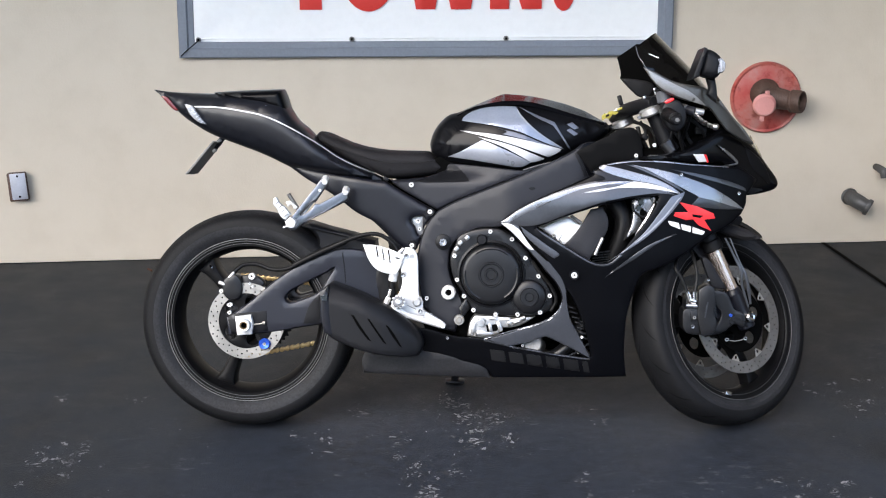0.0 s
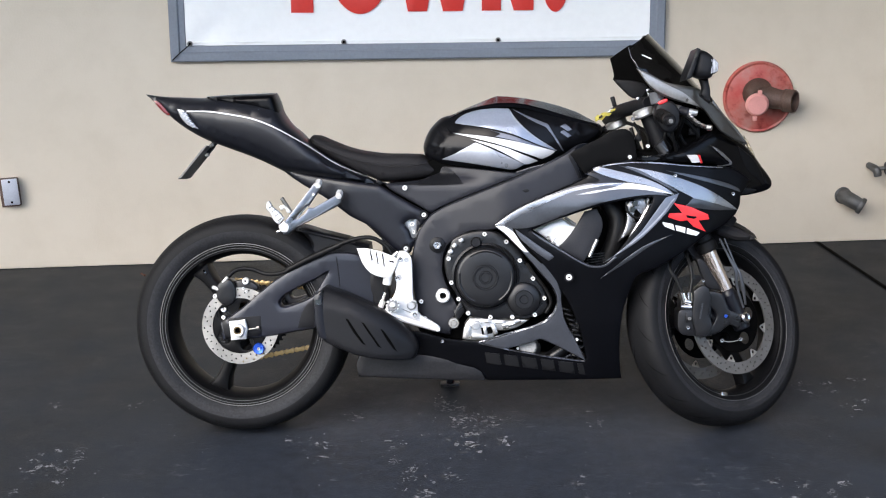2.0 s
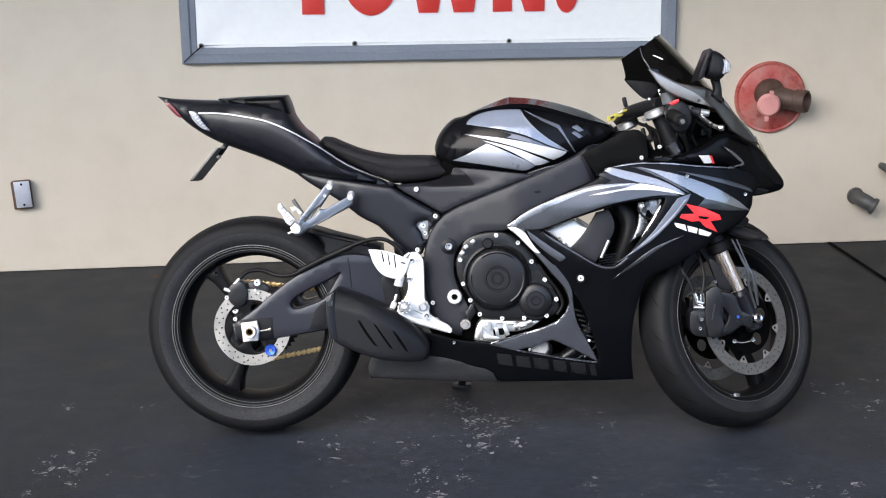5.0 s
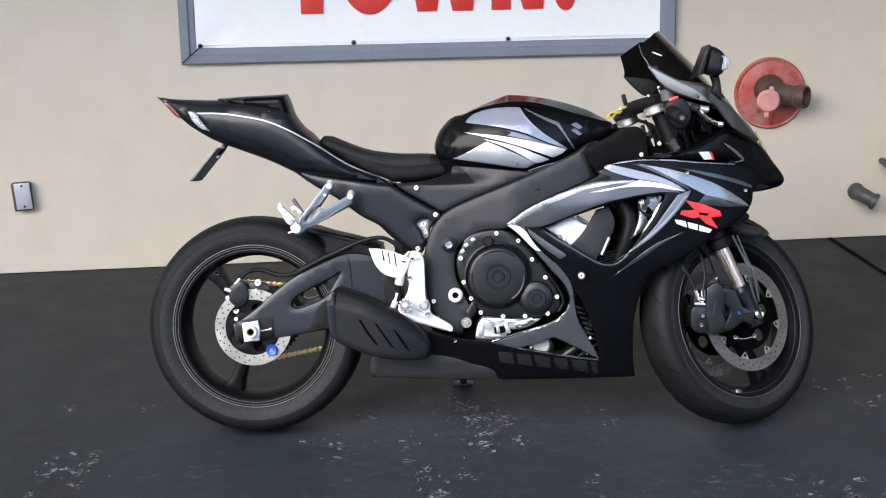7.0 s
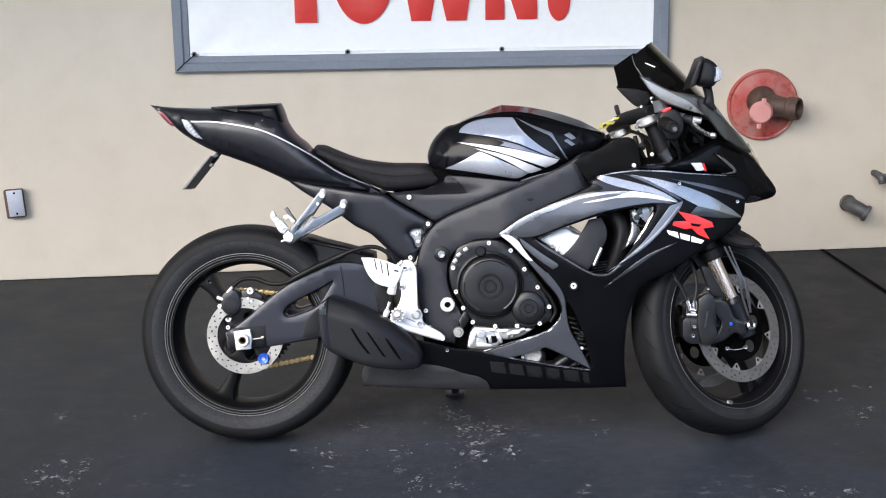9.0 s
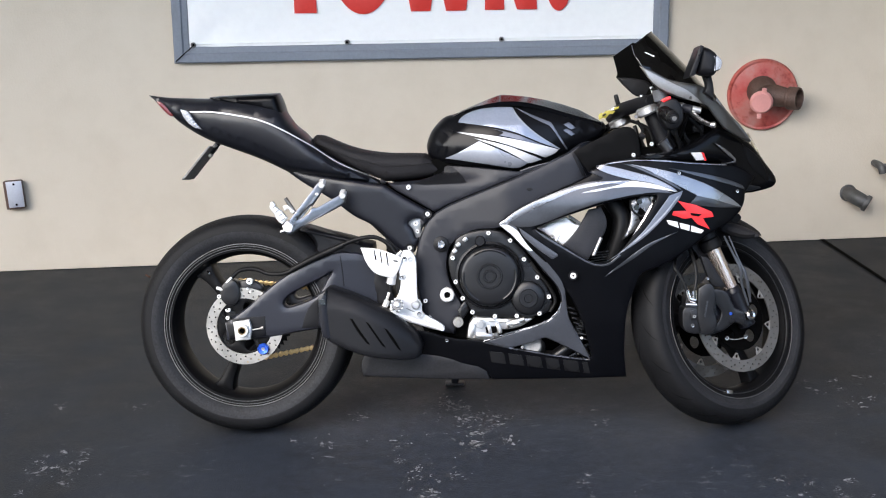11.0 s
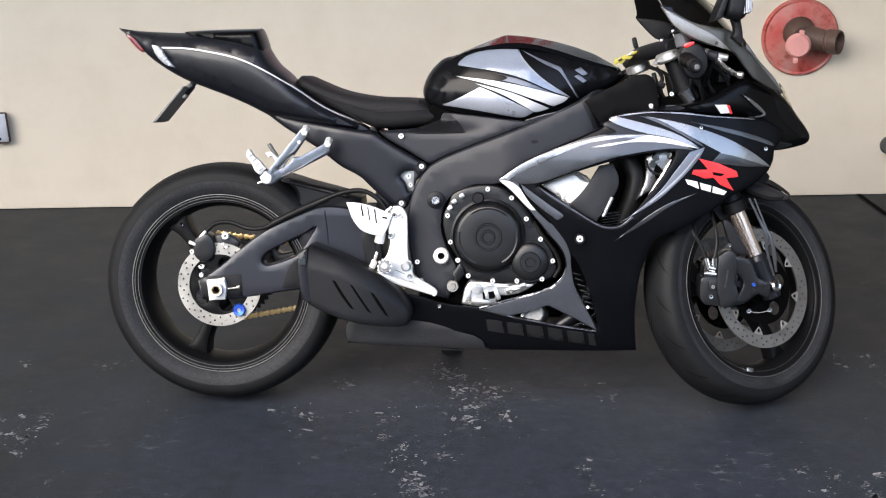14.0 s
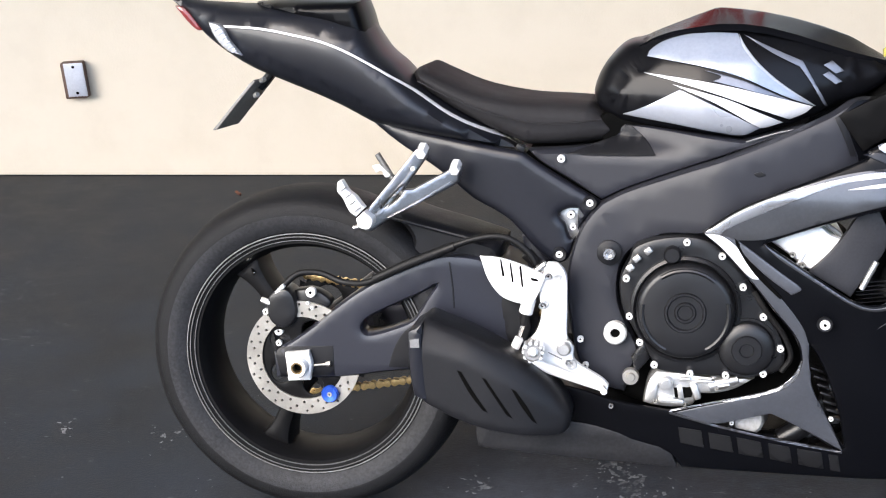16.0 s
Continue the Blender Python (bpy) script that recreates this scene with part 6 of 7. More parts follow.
# -- side fairing --
fair_out_rear = [(0.677, 0.272, 1), (0.746, 0.292), (0.840, 0.322), (0.881, 0.349), (0.893, 0.386), (0.880, 0.425), (0.845, 0.468), (0.801, 0.522), (0.755, 0.570), (0.723, 0.600, 1), (0.779, 0.640), (0.856, 0.676), (0.933, 0.708), (0.983, 0.731, 1), (0.980, 0.740, 1), (1.005, 0.754), (1.042, 0.763), (1.104, 0.768), (1.182, 0.765), (1.262, 0.756), (1.360, 0.748), (1.403, 0.738), (1.446, 0.709, 1), (1.413, 0.666, 1)]
fair_out_fore = [(1.410, 0.641), (1.398, 0.616, 1), (1.363, 0.586), (1.306, 0.559, 1), (1.254, 0.523), (1.196, 0.489), (1.150, 0.469), (1.113, 0.452), (1.095, 0.413), (1.078, 0.361), (1.070, 0.305), (1.069, 0.231), (1.076, 0.160, 1), (1.000, 0.159), (0.905, 0.158), (0.702, 0.157, 1), (0.686, 0.180), (0.661, 0.195, 1), (0.588, 0.205), (0.504, 0.210, 1), (0.496, 0.263), (0.465, 0.308, 1), (0.525, 0.298), (0.589, 0.281)]
fair_out = fair_out_rear + fair_out_fore
fair_h1 = [(0.825, 0.584, 1), (0.902, 0.613), (0.994, 0.643), (1.071, 0.661), (1.149, 0.670, 1), (1.158, 0.662), (1.135, 0.619), (1.096, 0.565), (1.050, 0.511), (1.024, 0.491), (0.996, 0.487), (0.966, 0.496), (0.917, 0.526), (0.856, 0.565)]
fair_h2 = [(0.759, 0.251, 1), (0.817, 0.269), (0.850, 0.279, 1), (0.904, 0.253), (0.961, 0.217, 1), (0.888, 0.227), (0.817, 0.241)]
fair_h3 = [(0.907, 0.413, 1), (0.924, 0.386), (0.943, 0.344), (0.962, 0.289), (0.976, 0.223, 1), (0.950, 0.266), (0.918, 0.328), (0.909, 0.370)]
bm, fair_face = slab(fair_out, lambda x, z: fairing_y(x, z), lambda x, z: fairing_y(x, z) + 0.012, 0.006, 0.005, (fair_h1, fair_h2, fair_h3), 0.02)
fairing = part("side_fairing", bm, FAIRING_BLACK, bike, "black side fairing with silver flashes and an air opening")
leg_left = [(0.687, 0.269, 1), (0.746, 0.289), (0.840, 0.318), (0.884, 0.347), (0.896, 0.386), (0.884, 0.425), (0.849, 0.468), (0.804, 0.522), (0.758, 0.570), (0.729, 0.597, 1)]
leg_right = [(0.775, 0.593, 1), (0.803, 0.553), (0.855, 0.493), (0.891, 0.446), (0.904, 0.414, 1), (0.909, 0.370), (0.918, 0.328), (0.950, 0.266), (0.973, 0.217, 1), (0.904, 0.255), (0.850, 0.281, 1), (0.759, 0.254)]
part("charcoal_leg", decal(leg_left + leg_right, fair_face, 0.0014, 0.014), CHARCOAL, fairing, "charcoal metallic leg")
other = twin(fairing)
part("grey_arch", decal([(0.726, 0.598, 1), (0.779, 0.637), (0.856, 0.673), (0.949, 0.704), (1.041, 0.715), (1.119, 0.702), (1.205, 0.672, 1), (1.149, 0.676), (1.071, 0.667), (0.994, 0.650), (0.902, 0.619), (0.825, 0.592), (0.766, 0.589, 1)], fair_face, 0.0012), GREY_METALLIC, fairing, "dark grey metallic arch")
part("silver_arch", decal([(0.726, 0.600, 1), (0.779, 0.635), (0.840, 0.664), (0.918, 0.691), (0.995, 0.708), (1.072, 0.710), (1.134, 0.697), (1.202, 0.674, 1), (1.134, 0.690), (1.072, 0.701), (1.010, 0.700), (0.933, 0.685), (0.848, 0.649), (0.771, 0.612), (0.747, 0.593, 1)], fair_face, 0.0022), SILVER, fairing, "silver arch flash")
part("white_edge", decal([(0.950, 0.679, 1), (0.996, 0.689), (1.043, 0.696), (1.091, 0.710, 1), (1.147, 0.700), (1.193, 0.684), (1.217, 0.675, 1), (1.158, 0.686), (1.101, 0.692), (1.043, 0.691), (0.997, 0.683)], fair_face, 0.003), PALE_SILVER, fairing)
part("silver_leg", decal([(0.726, 0.597, 1), (0.754, 0.595), (0.786, 0.571), (0.825, 0.525, 1), (0.801, 0.528), (0.757, 0.573)], fair_face, 0.0024), PALE_SILVER, fairing)
part("leg_edge", decal([(0.896, 0.386, 1), (0.885, 0.346), (0.843, 0.318), (0.746, 0.291), (0.677, 0.270, 1), (0.680, 0.274, 1), (0.746, 0.295), (0.840, 0.323), (0.879, 0.351)], fair_face, 0.0028), SILVER, fairing, "bright lower edge of the fairing")
part("upper_wedge", decal([(0.995, 0.751, 1), (1.007, 0.755), (1.021, 0.753), (1.088, 0.736), (1.146, 0.718), (1.193, 0.695), (1.217, 0.677, 1), (1.193, 0.681), (1.147, 0.701), (1.089, 0.712, 1), (1.042, 0.725), (1.002, 0.741)], fair_face, 0.0016), SILVER, fairing)
part("wedge_dark", decal([(0.972, 0.736, 1), (1.001, 0.739), (1.042, 0.724), (1.089, 0.711, 1), (1.031, 0.709), (0.985, 0.710, 1), (1.013, 0.718)], fair_face, 0.002), SATIN_BLACK, fairing)
part("long_flash", decal([(1.088, 0.755, 1), (1.157, 0.742), (1.228, 0.722), (1.301, 0.694), (1.364, 0.657), (1.404, 0.627, 1), (1.340, 0.630), (1.278, 0.636), (1.249, 0.642, 1), (1.271, 0.665, 1), (1.216, 0.694), (1.158, 0.724)], fair_face, 0.0016), SILVER, fairing, "silver flash")
part("long_shade", decal([(1.249, 0.642, 1), (1.271, 0.664, 1), (1.314, 0.654), (1.365, 0.638), (1.404, 0.627, 1), (1.327, 0.630)], fair_face, 0.0026), GREY_METALLIC, fairing)
part("thin_flash", decal([(1.192, 0.742, 1), (1.276, 0.727), (1.350, 0.709), (1.401, 0.690), (1.412, 0.677, 1), (1.356, 0.695), (1.276, 0.717)], fair_face, 0.0016), GREY_METALLIC, fairing)
part("blue_silver_swoosh", decal([(1.193, 0.667, 1), (1.231, 0.679, 1), (1.217, 0.653), (1.175, 0.604), (1.119, 0.552), (1.054, 0.511), (1.017, 0.490, 1), (1.062, 0.520), (1.119, 0.570), (1.158, 0.620)], fair_face, 0.0016), BLUE_GREY, fairing, "blue-tinted silver swoosh")
part("swoosh_line", decal([(1.212, 0.662, 1), (1.221, 0.667, 1), (1.184, 0.620), (1.139, 0.574), (1.077, 0.527, 1), (1.130, 0.573), (1.175, 0.617)], fair_face, 0.0024), LIGHT_SILVER, fairing)
part("twin_line", decal([(1.062, 0.758, 1), (1.113, 0.747), (1.172, 0.718), (1.217, 0.691), (1.229, 0.679, 1), (1.211, 0.688), (1.164, 0.715), (1.109, 0.741)], fair_face, 0.002), GREY_METALLIC, fairing, "thin grey line")
part("thin_white_line", decal([(0.927, 0.689, 1), (0.973, 0.699), (1.031, 0.707), (1.089, 0.711, 1), (1.031, 0.704), (0.973, 0.695)], fair_face, 0.0026), PALE_SILVER, fairing, "thin white line")
part("thin_line", decal([(1.011, 0.447, 1), (1.084, 0.504), (1.141, 0.540), (1.212, 0.567, 1), (1.147, 0.534), (1.091, 0.496)], fair_face, 0.0016), GREY_METALLIC, fairing)
part("opening_edge", decal([(0.822, 0.584, 1), (0.856, 0.562), (0.917, 0.523), (0.966, 0.493), (0.996, 0.483), (1.025, 0.487), (1.053, 0.510, 1), (1.058, 0.506, 1), (1.028, 0.482), (0.996, 0.478), (0.965, 0.488), (0.916, 0.518), (0.852, 0.557)], fair_face, 0.0018), GREY_METALLIC, fairing)
part("top_piping", decal([(1.002, 0.752, 1), (1.042, 0.761), (1.104, 0.767), (1.182, 0.763), (1.262, 0.754), (1.360, 0.747, 1), (1.360, 0.744, 1), (1.261, 0.751), (1.182, 0.759), (1.104, 0.763), (1.042, 0.757)], fair_face, 0.0022), SILVER, fairing)
part("inner_scoop", slab([(0.778, 0.590, 1), (0.800, 0.575), (0.848, 0.540), (0.880, 0.518, 1), (0.886, 0.509), (0.871, 0.500, 1), (0.832, 0.528), (0.794, 0.562)], lambda x, z: fairing_y(x, z) - 0.004, lambda x, z: fairing_y(x, z) + 0.004, 0.002)[0], CHARCOAL, fairing, "dark grey inner scoop")
part("scoop_gap", decal([(0.775, 0.592, 1), (0.794, 0.576), (0.821, 0.534), (0.858, 0.493, 1), (0.852, 0.492, 1), (0.809, 0.534), (0.781, 0.575)], fair_face, 0.0034), VOID_BLACK, fairing)
part("belly_seam", decal([(0.677, 0.270, 1), (0.746, 0.254), (0.825, 0.238), (0.904, 0.225), (0.973, 0.215, 1), (0.973, 0.211, 1), (0.904, 0.221), (0.825, 0.234), (0.746, 0.250), (0.677, 0.266, 1)], fair_face, 0.0022), GREY_METALLIC, fairing)
for q in ((0.926, -0.246, 0.455),):
    part("screw_cup", placed(ring([(0.006, -0.001), (0.012, -0.002), (0.013, 0.004), (0.006, 0.004)], (0, 0, 0), "Y", 24), Matrix.Translation(q)), MATTE_BLACK, fairing)
    bolt(fairing, q, 0.0085, WHITE_ALLOY)
for q in ((0.576, -0.185, 0.275), (1.221, -0.214, 0.727), (1.387, -0.17, 0.673)):
    bolt(fairing, q, 0.005, ALUMINIUM)
# maker's marks as plain shapes
part("red_mark", decal([(1.215, 0.652, 1), (1.266, 0.639, 1), (1.312, 0.619, 1), (1.317, 0.605, 1), (1.286, 0.602, 1), (1.306, 0.571, 1), (1.271, 0.586, 1), (1.254, 0.604, 1), (1.233, 0.602, 1), (1.199, 0.614, 1), (1.203, 0.624, 1), (1.240, 0.624, 1)], fair_face, 0.0034, n=2), RED_GLOSS, fairing, "red mark on the fairing")
part("mark_gap", decal([(1.250, 0.618, 1), (1.283, 0.613, 1), (1.274, 0.607, 1), (1.253, 0.611, 1)], fair_face, 0.0044, n=2), FAIRING_BLACK, fairing)
for a in ([(1.183, 0.601, 1), (1.213, 0.595, 1), (1.218, 0.577, 1), (1.189, 0.589, 1)], [(1.219, 0.592, 1), (1.249, 0.584, 1), (1.247, 0.569, 1), (1.223, 0.576, 1)], [(1.253, 0.583, 1), (1.289, 0.569, 1), (1.281, 0.560, 1), (1.252, 0.567, 1)]):
    part("pale_mark", decal(a, fair_face, 0.0034, n=2), WHITE_VINYL, fairing, "pale bar of a mark")
for a in ([(0.694, 0.241, 1), (0.734, 0.237, 1), (0.740, 0.204, 1), (0.699, 0.210, 1)], [(0.746, 0.235, 1), (0.784, 0.230, 1), (0.791, 0.198, 1), (0.751, 0.204, 1)], [(0.795, 0.229, 1), (0.836, 0.223, 1), (0.843, 0.191, 1), (0.800, 0.197, 1)], [(0.849, 0.222, 1), (0.885, 0.217, 1), (0.892, 0.184, 1), (0.854, 0.190, 1)], [(0.898, 0.215, 1), (0.939, 0.210, 1), (0.946, 0.177, 1), (0.903, 0.183, 1)], [(0.951, 0.208, 1), (0.967, 0.206, 1), (0.974, 0.173, 1), (0.957, 0.176, 1)]):
    part("grey_mark", decal(a, fair_face, 0.002, n=2), GREY_VINYL, fairing, "dull grey block of a mark")
# belly pan closing the underside, and dark parts seen in the lower openings
part("belly_pan", slab([(0.493, 0.204, 1), (0.584, 0.204), (0.700, 0.195), (0.915, 0.194), (1.031, 0.194, 1), (1.034, 0.157), (0.915, 0.154), (0.703, 0.155, 1), (0.584, 0.182, 1)], -0.14, 0.14, 0.01, 0.01)[0], MATTE_BLACK, bike, "matt black belly pan")
part("header_pipe", pipe([(1.027, -0.13, 0.391), (0.971, -0.13, 0.327), (0.939, -0.13, 0.263), (0.875, -0.13, 0.211)], 0.019, 14), ENGINE_BLACK, bike, "dull exhaust header")
part("header_pipe", pipe([(1.046, -0.1, 0.355), (1.006, -0.1, 0.274), (0.909, -0.1, 0.206), (0.748, -0.1, 0.194)], 0.019, 14), ENGINE_BLACK, bike)
part("oil_filter", rod((0.827, -0.05, 0.232), (0.814, -0.16, 0.255), 0.03, 0.028), GALVANISED, bike, "grey oil filter can")
for k in range(7):
    a = Vector((0.923, -0.19, 0.358)).lerp(Vector((0.960, -0.19, 0.271)), k / 6)
    part("oil_cooler_fin", block((0.022, 0.03, 0.004), Matrix.Translation(a + Vector((0, 0.02, 0))) @ Matrix.Rotation(radians(15), 4, "Y"), 0.001), ENGINE_BLACK, bike)
for q in ((0.950, -0.2, 0.277), (0.786, -0.17, 0.250), (0.943, -0.17, 0.230)):
    bolt(bike, q, 0.004, WHITE_ALLOY)

# -- nose, headlamp, screen --
nose_out = [(1.052, 0.761, 1), (1.136, 0.779), (1.216, 0.790), (1.281, 0.818), (1.319, 0.840), (1.346, 0.855, 1), (1.393, 0.839), (1.455, 0.799), (1.501, 0.744), (1.529, 0.701), (1.518, 0.677), (1.467, 0.665), (1.427, 0.662, 1), (1.387, 0.706), (1.368, 0.748), (1.265, 0.756), (1.184, 0.764), (1.105, 0.768)]
bm, nose_face = slab(nose_out, lambda x, z: nose_y(x, z), lambda x, z: -nose_y(x, z), 0.03, 0.03, (), 0.018)
nose = part("nose_fairing", bm, NOSE_BLACK, bike, "deep black nose fairing")
# piping hook; its upper run paints the soft highlight on the nose ridge
part("nose_edge", decal([(1.330, 0.807, 1), (1.353, 0.796), (1.383, 0.774), (1.397, 0.758), (1.388, 0.7495), (1.352, 0.7475, 1), (1.352, 0.750, 1), (1.384, 0.7535), (1.390, 0.758), (1.377, 0.768), (1.350, 0.790)], nose_face, 0.005, 0.01), SILVER, nose, "silver piping hook with the ridge highlight painted in")
part("headlamp", slab([(1.417, 0.804, 1), (1.441, 0.788), (1.468, 0.766), (1.491, 0.734), (1.503, 0.700), (1.498, 0.692, 1), (1.478, 0.711), (1.447, 0.737), (1.430, 0.766)], lambda x, z: nose_y(x, z) - 0.003, lambda x, z: nose_y(x, z) + 0.03, 0.004)[0], RIM_BLACK, nose, "dark headlamp glass")
part("screen_base", slab([(1.351, 0.948, 1), (1.392, 0.892), (1.428, 0.852), (1.456, 0.811, 1), (1.440, 0.798, 1), (1.408, 0.808), (1.360, 0.877)], -0.03, 0.03, 0.01)[0], SURROUND_GREY, nose, "grey lower end of the screen")
part("far_lamp", slab([(1.447, 0.834, 1), (1.460, 0.813), (1.474, 0.786), (1.482, 0.766, 1), (1.475, 0.772), (1.464, 0.792), (1.452, 0.814)], -0.020, 0.0, 0.002)[0], AMBER_LENS, nose, "pale amber lamp edge")
part("nose_flash", decal([(1.387, 0.703, 1), (1.423, 0.689), (1.478, 0.678), (1.442, 0.668), (1.420, 0.670, 1)], nose_face, 0.004, 0.01), GREY_METALLIC, nose)
for k, (mat, s) in enumerate(((WHITE_VINYL, [(1.258, 0.782, 1), (1.288, 0.782, 1), (1.299, 0.761, 1), (1.275, 0.760, 1)]), (RED_GLOSS, [(1.290, 0.782, 1), (1.297, 0.780, 1), (1.305, 0.760, 1), (1.300, 0.758, 1)]))):
    part("sticker", decal(s, nose_face, 0.011, 0.008, 2), mat, nose, ("white sticker half", "red sticker half")[k])
part("nose_inner", slab([(1.039, 0.739, 1), (1.063, 0.791), (1.129, 0.800), (1.186, 0.800), (1.242, 0.825), (1.307, 0.841), (1.343, 0.834, 1), (1.373, 0.736), (1.243, 0.705, 1)], -0.1, 0.15, 0.02)[0], VOID_BLACK, bike, "dark inner cowl")


def shell(centre, edge, half, n=24, m=20, thick=0.003, power=0.55):
    """A curved screen between a centre line and its two edges, given as (x, z) rows and half widths."""
    cc = curve_through([(x, 0, z) for x, z in centre], 8)
    ee = curve_through([(x, 0, z) for x, z in edge], 8)
    hh = np.interp(np.linspace(0, 1, n), np.linspace(0, 1, len(half)), half)
    bm = bmesh.new()
    rows = []
    for i in range(n):
        s = i / (n - 1)
        c, e = cc[round(s * (len(cc) - 1))], ee[round(s * (len(ee) - 1))]
        row = []
        for j in range(m + 1):
            u = 2 * j / m - 1
            k = (1 - abs(u) ** 2.2) ** power
            p = e.lerp(c, k)
            row.append(bm.verts.new((p.x, u * hh[i], p.z)))
        rows.append(row)
    for a, b in zip(rows, rows[1:]):
        for j in range(m):
            bm.faces.new([a[j], a[j + 1], b[j + 1], b[j]])
    bmesh.ops.solidify(bm, geom=bm.faces[:], thickness=thick)
    return bm


SMOKE = surface("smoked_acrylic", (0.003, 0.0028, 0.0028), 0.05, 0.0, 0.4, 0.1, 20)
SMOKE.node_tree.nodes["Principled BSDF"].inputs["Alpha"].default_value = 0.985
screen = part("windscreen", shell([(1.173, 1.127), (1.225, 1.075), (1.282, 1.013), (1.343, 0.935), (1.405, 0.834)], [(1.102, 1.072), (1.121, 1.023), (1.198, 0.982), (1.275, 0.952), (1.346, 0.863)], [0.185, 0.2, 0.195, 0.175, 0.13]), SMOKE, bike, "dark smoked windscreen")
part("far_screen", slab([(1.077, 1.067, 1), (1.088, 1.021), (1.085, 1.006, 1), (1.104, 0.984), (1.137, 0.953), (1.162, 0.946, 1), (1.184, 0.966), (1.196, 0.998), (1.18, 1.048), (1.164, 1.098), (1.134, 1.106, 1)], 0.1, 0.106, 0.002)[0], VOID_BLACK, screen, "far half of the dark screen")
part("far_cowl", slab([(1.085, 1.003, 1), (1.100, 0.983), (1.131, 0.953), (1.159, 0.942, 1), (1.181, 0.959), (1.173, 0.987), (1.132, 0.999)], 0.045, 0.06, 0.004)[0], MATTE_BLACK, screen, "black inner cowl behind the screen")
part("screen_edge", pipe([(1.099, -0.187, 1.079), (1.106, -0.19, 1.052), (1.117, -0.196, 1.035), (1.126, -0.2, 1.019), (1.145, -0.2, 1.006), (1.181, -0.198, 0.986)], 0.0011, 6), GREY_METALLIC, screen, "thin pale rim of the screen")
surround_out = [(1.118, 1.021, 1), (1.152, 1.007), (1.198, 0.983), (1.244, 0.972), (1.291, 0.962), (1.322, 0.932), (1.353, 0.902), (1.380, 0.874), (1.413, 0.840), (1.437, 0.812, 1), (1.412, 0.817), (1.384, 0.830), (1.354, 0.846, 1), (1.329, 0.875), (1.305, 0.906, 1), (1.267, 0.924), (1.237, 0.928), (1.183, 0.948), (1.152, 0.973)]
bm, sr_face = slab(surround_out, lambda x, z: -np.interp(x, (1.1, 1.28, 1.36, 1.46), (0.212, 0.2, 0.16, 0.075)), lambda x, z: -np.interp(x, (1.1, 1.28, 1.36, 1.46), (0.197, 0.18, 0.14, 0.05)), 0.008, 0.006, (), 0.016)
surround = part("screen_surround", bm, SURROUND_GREY, bike, "grey metallic screen surround")
far_surround = twin(surround)
far_surround.data.materials[0] = MATTE_BLACK
part("surround_flash", decal([(1.120, 1.018, 1), (1.159, 0.997), (1.213, 0.969), (1.251, 0.949), (1.293, 0.913, 1), (1.236, 0.931), (1.185, 0.953), (1.151, 0.976)], sr_face, 0.002), SURROUND_SILVER, surround, "silver inner edge")

# -- mirror with indicator --
mirror = part("mirror", slab([(1.263, 1.056, 1), (1.281, 1.062), (1.302, 1.053), (1.317, 1.035), (1.315, 1.001), (1.300, 0.985), (1.270, 0.987, 1), (1.257, 0.999)], -0.3, -0.24, 0.02, 0.022)[0], MATTE_BLACK, bike, "black mirror with a clear indicator")
part("mirror_glass", slab([(1.266, 1.065, 1), (1.274, 1.062, 1), (1.251, 0.987, 1), (1.235, 0.981, 1), (1.242, 1.005)], -0.32, -0.2, 0.003)[0], MATTE_BLACK, mirror)
part("mirror_indicator", slab([(1.302, 1.041, 1), (1.317, 1.038), (1.328, 1.022), (1.322, 1.001), (1.303, 0.996, 1)], -0.295, -0.245, 0.008, 0.012)[0], CLEAR_LENS, mirror, "clear ribbed indicator lens")
for k in range(5):
    x = 1.306 + 0.0042 * k
    part("lens_rib", rod((x, -0.2965 + 0.0012 * k, 1.036 - 0.0022 * k), (x, -0.2965 + 0.0012 * k, 0.998 + 0.0016 * k), 0.0012, None, 6), PLATE_GREY, mirror)
part("mirror_stem", slab([(1.283, 0.988, 1), (1.305, 0.988, 1), (1.311, 0.955), (1.311, 0.921, 1), (1.284, 0.943, 1), (1.290, 0.962)], -0.255, -0.215, 0.008)[0], MATTE_BLACK, mirror)
far_mirror = twin(mirror)

# -- steering: everything below turns with the handlebar --
RAKE, STEER = radians(23.5), radians(35)
FC = Vector(((1.426, -0.086, 0.306)[0] - 0.105 * math.sin(STEER), 0.0, 0.29))
AXIS = Vector((-math.sin(RAKE), 0, math.cos(RAKE)))
TURN = Matrix.Translation(FC) @ Matrix.Rotation(STEER, 4, AXIS)


def F(along, back, y):
    """A point of the fork: metres up the leg from the axle, behind it, and to the left."""
    p = AXIS * along + Vector((-math.cos(RAKE), 0, -math.sin(RAKE))) * back
    return Vector((p.x, y, p.z))


front_wheel = part("front_wheel", placed(ring(rim_profile(0.222, 0.052), (0, 0, 0), "Y", 96), TURN), RIM_BLACK, bike, "gloss black cast front rim")
part("tyre", placed(ring(tyre_profile(0.298, 0.0585, 0.225, 0.048), (0, 0, 0), "Y", 128), TURN), RUBBER, front_wheel, "worn black road tyre", 24)
part("sidewall", placed(sidewall_ring(0.298, 0.0585, 0.225, 0.048), TURN), SIDEWALL, front_wheel, "dusty grey tyre sidewall, paler as if lit", 24)
